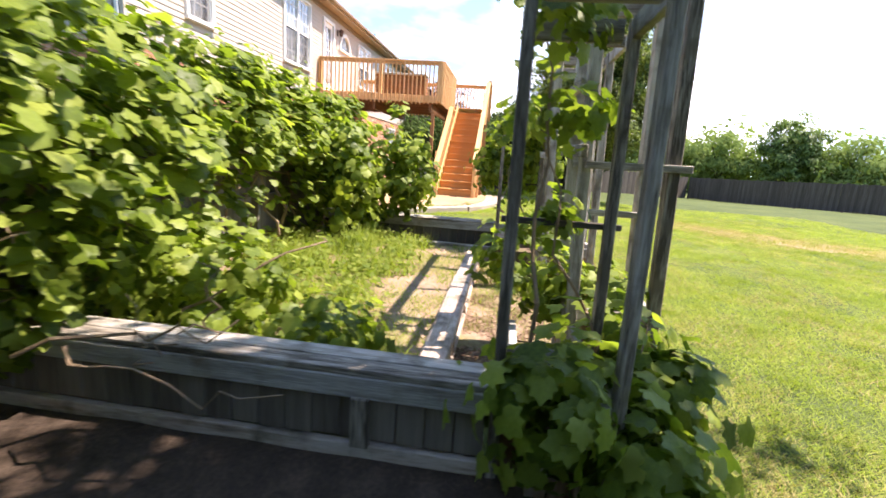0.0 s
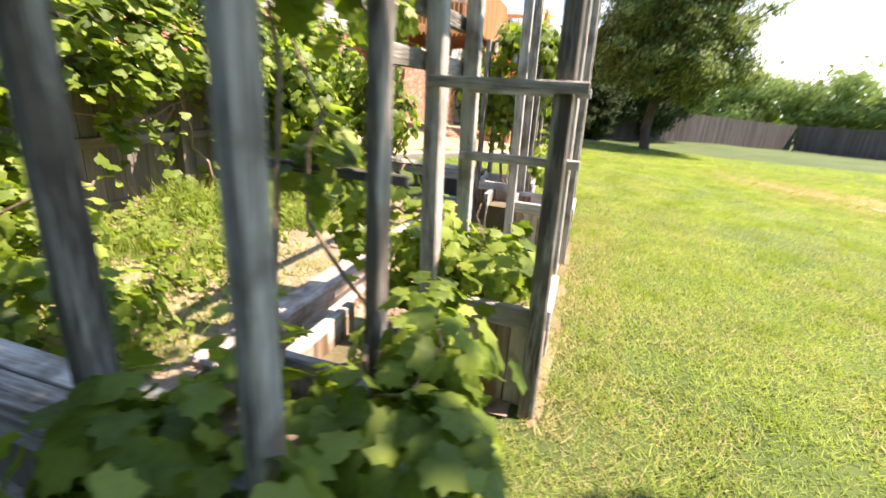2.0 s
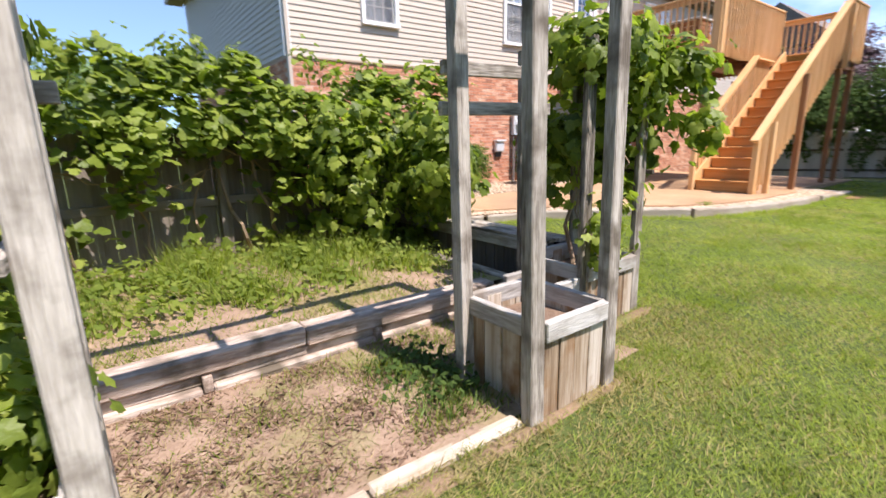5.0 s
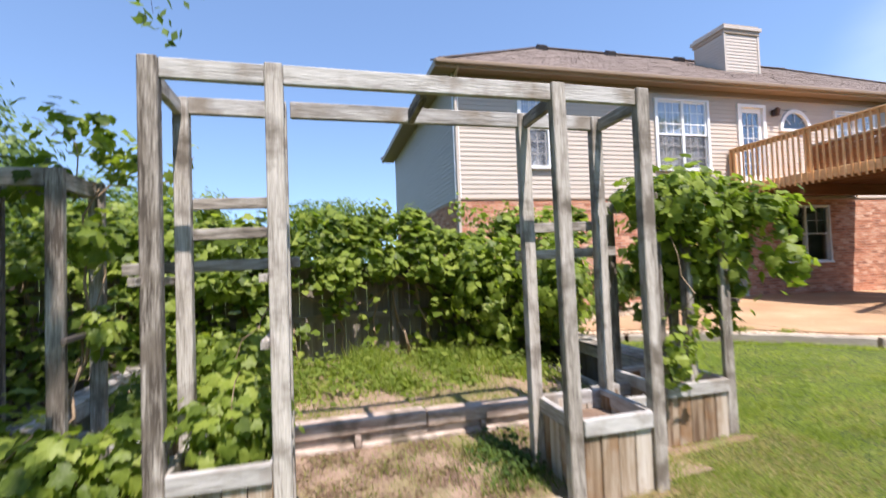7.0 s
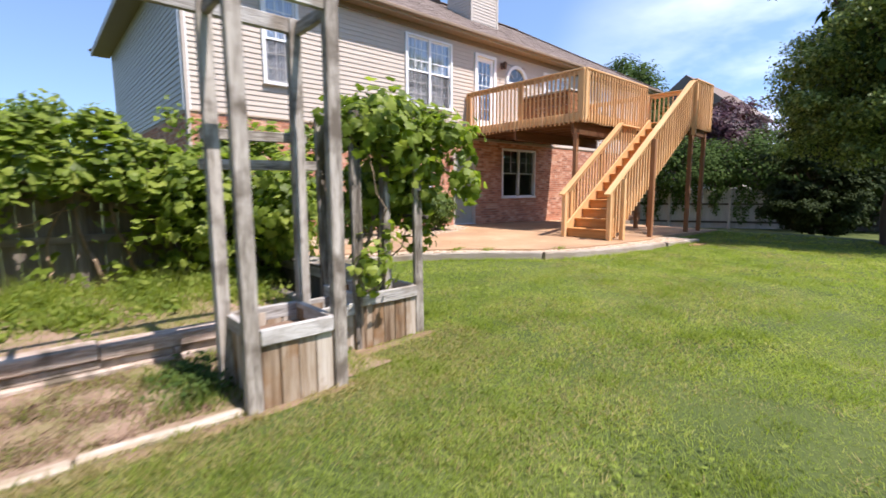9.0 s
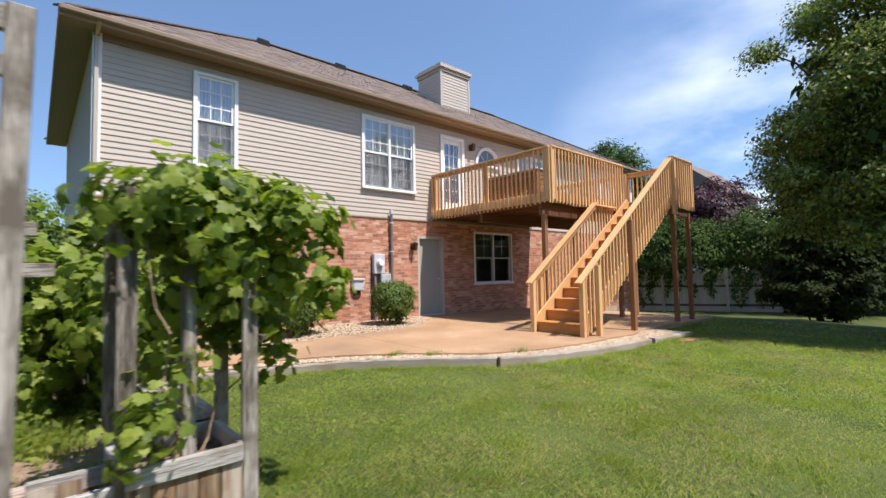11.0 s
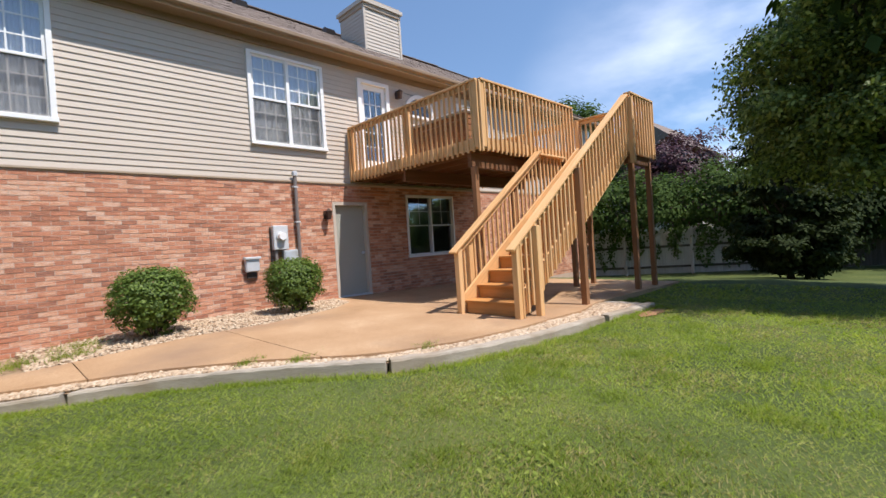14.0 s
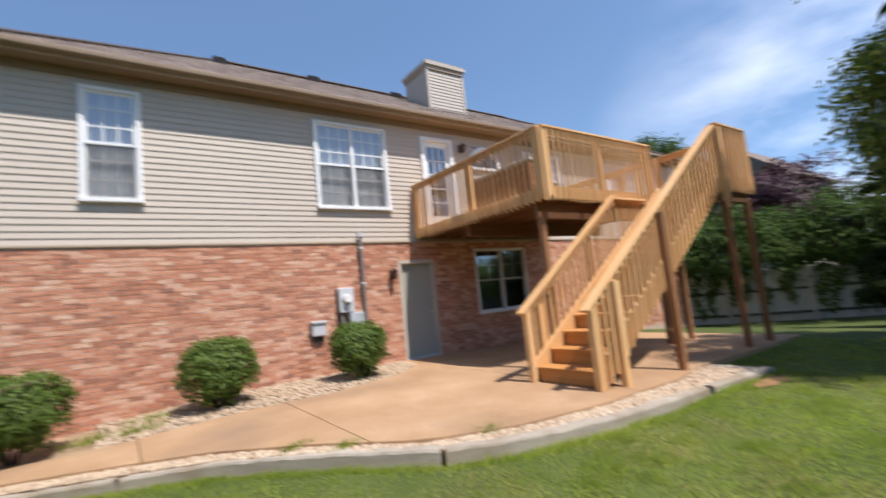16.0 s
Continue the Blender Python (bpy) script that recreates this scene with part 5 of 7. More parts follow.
def tube(bm, pts, radii, sides=6):
    """A tapering tube along points."""
    rings = []
    for i, p in enumerate(pts):
        d = (Vector(pts[min(i + 1, len(pts) - 1)]) - Vector(pts[max(i - 1, 0)])).normalized()
        u = d.cross(Vector((0.3, 0.9, 0.2))).normalized()
        w = d.cross(u)
        rings.append([bm.verts.new(Vector(p) + radii[i] * (u * math.cos(6.2832 * k / sides) + w * math.sin(6.2832 * k / sides))) for k in range(sides)])
    for a, b in zip(rings, rings[1:]):
        for k in range(sides):
            bm.faces.new((a[k], a[(k + 1) % sides], b[(k + 1) % sides], b[k]))
    bm.faces.new(rings[-1])


def wander(rng, start, goal, n, wobble):
    a, b = np.array(start, float), np.array(goal, float)
    off = np.cumsum(rng.normal(0, wobble, (n + 1, 3)), 0)
    t = np.linspace(0, 1, n + 1)[:, None]
    off -= off[0] + (off[-1] - off[0]) * t
    return (a + (b - a) * t + off).tolist()


def blob(rng, n, centre, radii, fill=0.35, up=0.35):
    """Points in the outer part of an uneven ellipsoid, with outward normals tipped upwards."""
    d = rng.normal(0, 1, (n, 3))
    d /= np.linalg.norm(d, axis=1, keepdims=True)
    r = fill + (1 - fill) * rng.random(n) ** 0.5
    r *= 0.86 + 0.2 * np.sin(d[:, 0] * 5 + centre[0] * 3) * np.cos(d[:, 2] * 4 + centre[1] * 2) + 0.1 * np.sin(d[:, 1] * 9)
    P = np.array(centre) + d * r[:, None] * np.array(radii)
    return P, d + np.array([0, 0, up]) + rng.normal(0, 0.35, (n, 3))


def vine(label, place, clouds, seed, stems, near=()):
    """A grape vine: woody stems, a mass of leaves, and the leaves that the path passes nearest as single parts."""
    rng = np.random.default_rng(seed)
    v = thing("grape_vine", place, label, "vine", "grape vines")
    bm = bmesh.new()
    for a, b, r in stems:
        pts = wander(rng, a, b, 9, 0.05)
        tube(bm, pts, np.linspace(r, r * 0.35, len(pts)).tolist(), 5)
    part("stem", bm, M_STEM, v, "brown twisting woody stems")
    P, N, S = (np.concatenate(q) for q in zip(*clouds))
    if near:
        x0, x1, y0, y1, z0, z1, most = near
        inside = np.flatnonzero((P[:, 0] > x0) & (P[:, 0] < x1) & (P[:, 1] > y0) & (P[:, 1] < y1) & (P[:, 2] > z0) & (P[:, 2] < z1))[:most]
        lm = bpy.data.meshes.get("grape_leaf_mesh")
        if not lm:
            lm = mesh_np("grape_leaf_mesh", *GRAPE)
            lm.materials.append(M_VINE)
        for i in inside:
            n = Vector(N[i]).normalized()
            t = Vector(rng.normal(0, 1, 3)) + Vector((0, 0, -1.4))
            t = (t - t.dot(n) * n).normalized()
            m = Matrix((t, n.cross(t), n)).transposed().to_4x4() @ Matrix.Diagonal((S[i], S[i], S[i], 1))
            m.translation = P[i]
            part("leaf", lm, None, v, m=m)
        keep = np.ones(len(P), bool)
        keep[inside] = False
        P, N, S = P[keep], N[keep], S[keep]
    leaf_mass("foliage", P, N, S, GRAPE if len(P) < 6000 else GRAPE_PLAIN, M_VINE, v, "lobed bright green grape leaves", seed + 1)
    return v


def cloud_of(rng, n, centre, radii, smin=0.1, smax=0.17, fill=0.3, up=0.4):
    """Leaves in sprays round shoots that fill an uneven ellipsoid, with gaps between the sprays."""
    n, smin, smax = int(n * 1.7), smin * 0.72, smax * 0.72
    m = max(3, n // 15)
    C, D = blob(rng, m, centre, radii, fill, up)
    i = rng.integers(0, m, n)
    off = rng.normal(0, 0.075, (n, 3)) + np.array([0, 0, -0.03])
    P = C[i] + off
    N = D[i] * 0.6 + off * 7 + np.array([0, -0.12, 0.45]) + rng.normal(0, 0.35, (n, 3))
    ok = P[:, 2] > ground_z(P[:, 0], P[:, 1]) + 0.03
    return P[ok], N[ok], rng.uniform(smin, smax, int(ok.sum()))


def fence_y(x):
    return 5.5 + (x + 7) * 0.0467


def fence_vine():
    rng = np.random.default_rng(21)
    n = 19000
    x = rng.uniform(-6.8, 3.9, n)
    top = 2.06 + 0.12 * np.sin(x * 2.3) + 0.10 * np.sin(x * 5.1 + 1) + 0.06 * np.sin(x * 11)
    u = rng.random(n)
    z = top - (top - 0.25) * u ** 1.25
    hang = 0.5 + 0.5 * np.sin(x * 3.7 + np.sin(x * 1.3) * 2)
    keep = (z > 1.25) | (rng.random(n) < 0.05 + 0.5 * hang ** 2 * smooth((z - 0.2) / 1.2)) | ((x < -0.3) & (rng.random(n) < 0.75))
    lump = soft_noise(x, z, 0.34, 14) * 0.6 + soft_noise(x, z, 0.15, 15) * 0.4
    keep &= (lump > 0.43) | (rng.random(n) < 0.16)
    bare = np.exp(-((x + 2.3) / 0.5) ** 2) * np.exp(-((z - 1.15) / 0.45) ** 2)
    keep &= rng.random(n) > 0.85 * bare
    x, z, top, lump = x[keep], z[keep], top[keep], lump[keep]
    m = len(x)
    deep = 0.12 + 0.46 * np.sin(np.clip((z - 0.2) / (top - 0.2), 0, 1) * 2.6) + 0.25 * smooth((-0.2 - x) / 1.2)
    y = fence_y(x) - 0.04 - deep * rng.random(m) ** 0.7 * (0.45 + 0.9 * lump)
    over = (z > 1.55) & (rng.random(m) < 0.3)
    y = np.where(over, fence_y(x) + 0.3 * rng.random(m), y)
    N = np.stack([rng.normal(0, 0.45, m), -0.6 + rng.normal(0, 0.4, m), 0.85 + 0.4 * (z > 1.7) + rng.normal(0, 0.4, m)], 1)
    clouds = [(np.stack([x, y, z], 1), N, rng.uniform(0.07, 0.15, m))]
    # sprays that stand above the top
    for k in range(30):
        cx = rng.uniform(-6, 3.8)
        clouds.append(cloud_of(rng, 26, (cx, fence_y(cx) - 0.1, 2.1 + 0.14 * rng.random()), (0.16, 0.14, 0.2), 0.07, 0.12))
    stems = []
    for k in range(22):
        cx = -5.8 + k * 0.44 + rng.uniform(-0.1, 0.1)
        stems.append(((cx, fence_y(cx) - 0.16, 0.1), (cx + rng.uniform(-0.5, 0.5), fence_y(cx) - 0.12, rng.uniform(1.3, 1.9)), rng.uniform(0.012, 0.028)))
        if k % 2:
            stems.append(((cx - 0.7, fence_y(cx) - 0.22, rng.uniform(0.8, 1.5)), (cx + 0.8, fence_y(cx) - 0.2, rng.uniform(0.9, 1.7)), 0.011))
    for k in range(26):
        cx, cz = rng.normal(-2.2, 0.5), rng.uniform(0.5, 1.7)
        stems.append(((cx, fence_y(cx) - 0.3, cz), (cx + rng.normal(0, 0.5), fence_y(cx) - 0.35 - 0.25 * rng.random(), cz + rng.normal(0, 0.35)), rng.uniform(0.005, 0.011)))
    vine("dense green grape vine covering the old picket fence", (-1, 5.7, 0.2), clouds, 22, stems)


HERE = GARDEN
fence_vine()
rng = np.random.default_rng(31)
vine("dark green grape vine sprawling over the corner trellis and low planter", (-1.5, 2.7, 0.2), [
    cloud_of(rng, 200, (-1.75, 2.72, 0.46), (0.36, 0.42, 0.34), 0.12, 0.2),
    cloud_of(rng, 170, (-1.58, 2.38, 0.38), (0.36, 0.26, 0.32), 0.12, 0.2),
    cloud_of(rng, 120, (-1.2, 2.46, 0.48), (0.42, 0.27, 0.28), 0.11, 0.19),
    cloud_of(rng, 34, (-0.9, 2.50, 0.46), (0.2, 0.18, 0.2), 0.1, 0.17),
    cloud_of(rng, 90, (-2.02, 2.5, 0.34), (0.24, 0.26, 0.26), 0.12, 0.19),
    cloud_of(rng, 60, (-1.95, 2.92, 0.58), (0.2, 0.24, 0.14), 0.11, 0.18),
    cloud_of(rng, 34, (-1.24, 2.86, 1.75), (0.12, 0.24, 0.34), 0.1, 0.17, 0.1),
    cloud_of(rng, 36, (-1.4, 2.9, 2.1), (0.36, 0.24, 0.12), 0.1, 0.16, 0.1),
    cloud_of(rng, 26, (-0.95, 3.0, 2.2), (0.34, 0.16, 0.12), 0.09, 0.15, 0.1),
    cloud_of(rng, 34, (-1.35, 3.0, 2.4), (0.34, 0.16, 0.14), 0.09, 0.15, 0.1),
    cloud_of(rng, 30, (-1.2, 2.9, 1.05), (0.1, 0.14, 0.4), 0.1, 0.15, 0.1)],
    32, [((-1.5, 2.9, 0.3), (-1.25, 3.02, 2.05), 0.016), ((-1.3, 2.6, 0.2), (-1.24, 3.0, 1.7), 0.012), ((-1.7, 2.8, 0.3), (-1.3, 2.4, 0.7), 0.01), ((-1.2, 2.7, 0.3), (-0.7, 2.5, 0.6), 0.01),
         ((-1.25, 3.0, 2.0), (-1.6, 3.0, 2.5), 0.006), ((-1.25, 3.0, 2.0), (-0.7, 3.05, 2.28), 0.006)],
    (-2.2, -0.6, 1.9, 2.75, 0.1, 1.0, 230))
vine("low tangle of grape vine beside the long planter", (-1.2, 4.3, 0.2), [
    cloud_of(rng, 330, (-1.15, 4.9, 0.6), (0.5, 0.55, 0.5), 0.1, 0.17),
    cloud_of(rng, 120, (-1.3, 4.1, 0.42), (0.34, 0.5, 0.24), 0.09, 0.16),
    cloud_of(rng, 60, (-0.75, 4.35, 0.34), (0.4, 0.35, 0.16), 0.08, 0.14),
    cloud_of(rng, 60, (-1.65, 5.2, 0.75), (0.22, 0.25, 0.4), 0.1, 0.17)],
    33, [((-1.5, 5.0, 0.2), (-1.0, 4.2, 0.9), 0.012), ((-2.1, 5.1, 0.5), (-1.9, 4.2, 0.7), 0.01), ((-2.05, 4.9, 0.55), (-2.1, 3.9, 0.5), 0.008),
         ((-1.55, 4.6, 0.3), (-1.95, 4.35, 0.95), 0.008), ((-1.7, 4.8, 0.5), (-2.1, 4.5, 0.62), 0.006), ((-1.6, 4.4, 0.4), (-2.02, 4.62, 0.8), 0.006)])
vine("bright young grape vine filling a planter box", (-0.39, 2.4, 0.35), [
    cloud_of(rng, 150, (-0.38, 2.44, 0.6), (0.26, 0.25, 0.2), 0.1, 0.15, 0.2),
    cloud_of(rng, 110, (-0.48, 2.76, 0.66), (0.28, 0.18, 0.26), 0.1, 0.15, 0.2),
    cloud_of(rng, 90, (-0.42, 3.08, 0.72), (0.3, 0.2, 0.34), 0.1, 0.15, 0.2),
    cloud_of(rng, 40, (-0.25, 3.1, 1.78), (0.34, 0.12, 0.16), 0.09, 0.14, 0.1)],
    34, [((-0.4, 2.4, 0.35), (-0.35, 2.5, 0.9), 0.008), ((-0.4, 2.45, 0.35), (-0.3, 2.9, 1.1), 0.008), ((-0.35, 3.2, 1.1), (-0.2, 3.1, 1.9), 0.006)], (-0.8, 0.1, 2.0, 2.6, 0.3, 1.2, 70))
vine("lush grape vine arching over the patio-side trellis", (3.0, 3.0, 0.3), [
    cloud_of(rng, 430, (3.08, 3.0, 1.55), (0.64, 0.56, 0.72), 0.11, 0.18, 0.35),
    cloud_of(rng, 240, (3.36, 3.15, 1.5), (0.42, 0.45, 0.6), 0.1, 0.17, 0.35),
    cloud_of(rng, 90, (3.5, 2.48, 1.78), (0.26, 0.2, 0.24), 0.1, 0.17, 0.3),
    cloud_of(rng, 40, (3.66, 2.4, 1.45), (0.12, 0.12, 0.26), 0.1, 0.16, 0.2),
    cloud_of(rng, 160, (2.7, 2.75, 1.96), (0.4, 0.3, 0.24), 0.1, 0.17, 0.2),
    cloud_of(rng, 200, (3.1, 2.9, 2.04), (0.5, 0.4, 0.16), 0.1, 0.17, 0.2),
    cloud_of(rng, 170, (2.95, 2.58, 1.8), (0.5, 0.16, 0.34), 0.1, 0.17, 0.2),
    cloud_of(rng, 120, (3.42, 2.75, 1.7), (0.3, 0.26, 0.5), 0.1, 0.17, 0.2),
    cloud_of(rng, 60, (2.72, 2.56, 0.75), (0.2, 0.1, 0.3), 0.09, 0.14, 0.2),
    cloud_of(rng, 36, (3.45, 2.9, 0.95), (0.14, 0.14, 0.26), 0.1, 0.14, 0.2)],
    35, [((2.9, 2.9, 0.3), (3.0, 2.9, 2.1), 0.02), ((2.7, 2.8, 0.35), (3.3, 3.1, 1.9), 0.014), ((3.0, 2.9, 0.3), (3.6, 3.1, 1.2), 0.01), ((2.75, 2.7, 0.4), (2.7, 2.6, 1.7), 0.01)],
    (2.2, 4.2, 2.2, 2.75, 0.4, 2.6, 220))
vine("tall grape vine massed along the long dark planter", (3.1, 4.7, 0.4), [
    cloud_of(rng, 560, (3.0, 4.9, 1.15), (0.42, 0.85, 0.75), 0.1, 0.17, 0.25),
    cloud_of(rng, 330, (3.45, 5.75, 1.15), (0.5, 0.35, 0.9), 0.1, 0.17, 0.25),
    cloud_of(rng, 140, (2.3, 5.3, 1.0), (0.4, 0.3, 0.6), 0.1, 0.16, 0.25),
    cloud_of(rng, 420, (2.15, 5.1, 1.2), (0.55, 0.38, 1.0), 0.13, 0.2, 0.3),
    cloud_of(rng, 260, (2.75, 4.5, 1.2), (0.34, 0.5, 0.9), 0.12, 0.19, 0.3)],
    36, [((3.0, 4.6, 0.4), (3.0, 4.9, 1.8), 0.016), ((3.1, 5.3, 0.4), (3.3, 5.7, 1.9), 0.016), ((3.3, 5.8, 0.2), (3.5, 5.7, 1.9), 0.014)])

HERE = Vector((0, 0, 0))


# ---- grass ----
PATHLINE = np.array([(-3.5, 3.1), (-2.7, 2.4), (-2.0, 1.7), (-1.2, 1.2), (0.3, 0.3), (0.15, -0.9), (1.6, -0.4), (3.3, 0.0), (4.4, 0.55), (4.8, 0.6)])


def path_distance(x, y):
    return np.sqrt(((x[:, None] - PATHLINE[None, :, 0]) ** 2 + (y[:, None] - PATHLINE[None, :, 1]) ** 2).min(1))


def on_lawn(x, y):
    xs, ys = np.array(EDGE).T
    curb_y = np.interp(x, xs, ys, left=9, right=3.1)
    gx, gy = x - GARDEN.x, y - GARDEN.y
    garden = (gx > -1.9) & (gx < 3.3) & (gy > np.where((gx > -0.78) & (gx < 2.3), 2.14, 2.63))
    fence = (gy > fence_y(gx) + 0.3) & (gx < 3.8)
    stones = (y > curb_y + 0.02) & (x < 11.57)
    stones |= (x >= 11.57) & (x < 15.3) & (y > 3.86)
    litter = (gx > -3.5) & (gx < -1.85) & (gy > 3.0)
    return ~(litter | garden | stones | (y > 8.9) | fence)


def blades(P, rng, height, width, lean):
    """Single bent blades: two triangles each."""
    n = len(P)
    a = rng.uniform(0, 6.283, n)
    side = np.stack([np.cos(a), np.sin(a), np.zeros(n)], 1) * width[:, None] / 2
    b = rng.uniform(0, 6.283, n)
    bend = np.stack([np.cos(b), np.sin(b), np.zeros(n)], 1) * (lean * height)[:, None]
    up = np.zeros((n, 3))
    up[:, 2] = height
    turn = side[:, 0] * bend[:, 1] - side[:, 1] * bend[:, 0] < 0
    side[turn] *= -1
    V = np.stack([P - side, P + side, P + bend + up], 1).reshape(-1, 3)
    return V, np.arange(n * 3).reshape(-1, 3)


def turf(name, V, F, seed, spread=0.3):
    """A sheet of blades shaded as soft turf."""
    N = np.random.default_rng(seed).normal(0, spread, (len(V) // 3, 3)) + np.array([0, 0, 1.0])
    return soft_normals(mesh_np(name, V, F), np.repeat(N, 3, 0))


def lawn_grass():
    rng = np.random.default_rng(41)
    n = 1800000
    x, y = rng.uniform(-7, 15, n), rng.uniform(-8, 6.8, n)
    d = path_distance(x, y)
    p = np.where(d < 3.2, 1.0, np.where(d < 5.5, 0.55, np.where(d < 8.5, 0.28, 0.13)))
    worn = np.exp(-((y - 1.92) / 0.16) ** 2) * ((x > -1.0) & (x < 2.3)) + np.exp(-((y - 2.34) / 0.16) ** 2) * ((x < -0.8) | (x > 2.3)) * (x > -2.3) * (x < 3.5)
    patchy = 0.5 + 0.33 * soft_noise(x, y, 0.7, 1) + 0.2 * soft_noise(x, y, 0.22, 2)
    k = (rng.random(n) < p * patchy * (1 - 0.68 * np.clip(worn, 0, 1))) & on_lawn(x, y)
    x, y, d = x[k], y[k], d[k]
    P = np.stack([x, y, ground_z(x, y) - 0.004], 1)
    tall = 0.55 + 0.5 * soft_noise(x, y, 0.5, 4) + 0.3 * soft_noise(x, y, 0.14, 5)
    h = rng.uniform(0.016, 0.042, len(x)) * tall * np.where(d > 5.5, 1.25, 1)
    w = rng.uniform(0.005, 0.010, len(x)) * np.where(d > 8.5, 3.0, np.where(d > 5.5, 2.0, np.where(d > 3.2, 1.35, 1)))
    V, F = blades(P, rng, h, w, rng.uniform(0.7, 2.2, len(x)))
    tagged(part("lawn_grass", turf("lawn_grass", V, F, 44), M_GRASS, kind="stuff"), "short mown lawn grass, green with straw blades", "grass")
    # straw and thin grass on the worn strip before the planters
    n = 24000
    x, y = rng.uniform(-2.2, 3.6, n), rng.uniform(1.6, 2.65, n)
    k = on_lawn(x, y)
    x, y = x[k], y[k]
    V, F = blades(np.stack([x, y, ground_z(x, y) - 0.003], 1), rng, rng.uniform(0.008, 0.035, len(x)), rng.uniform(0.004, 0.008, len(x)), rng.uniform(0.6, 2.2, len(x)))
    tagged(part("dry_grass", turf("dry_grass", V, F, 44), M_DRY, kind="stuff"), "thin straw-coloured grass along the planters", "grass")
    # dead patches in the lawn
    n = 300000
    x, y = rng.uniform(-3, 12, n), rng.uniform(-5, 3.6, n)
    k = on_lawn(x, y) & (rng.random(n) < 0.75 * smooth((soft_noise(x, y, 0.75, 16) * 0.6 + soft_noise(x, y, 0.25, 17) * 0.4 - 0.40) / 0.26))
    x, y = x[k], y[k]
    V, F = blades(np.stack([x, y, ground_z(x, y) - 0.002], 1), rng, rng.uniform(0.012, 0.04, len(x)), rng.uniform(0.005, 0.010, len(x)), rng.uniform(0.6, 2.0, len(x)))
    tagged(part("dead_grass", turf("dead_grass", V, F, 50), M_DRY, kind="stuff"), "straw-coloured dead grass in patches of the lawn", "grass")
    # clover and broad-leaved weeds in the lawn
    n = 3000
    cx, cy = rng.uniform(-3, 11, 22), rng.uniform(-5, 3.4, 22)
    i = rng.integers(0, 22, n)
    x, y = cx[i] + rng.normal(0, 0.24, n), cy[i] + rng.normal(0, 0.2, n)
    k = on_lawn(x, y)
    x, y = x[k], y[k]
    m = len(x)
    N = np.stack([rng.normal(0, 0.4, m), rng.normal(0, 0.4, m), np.ones(m)], 1)
    tagged(leaf_mass("lawn_weeds", np.stack([x, y, ground_z(x, y) + rng.uniform(0.02, 0.05, m)], 1), N, rng.uniform(0.02, 0.045, m), OVAL, M_GRASS, None, "", 43, 0.0), "low clover and broad-leaved weeds in the lawn", "weeds")


lawn_grass()


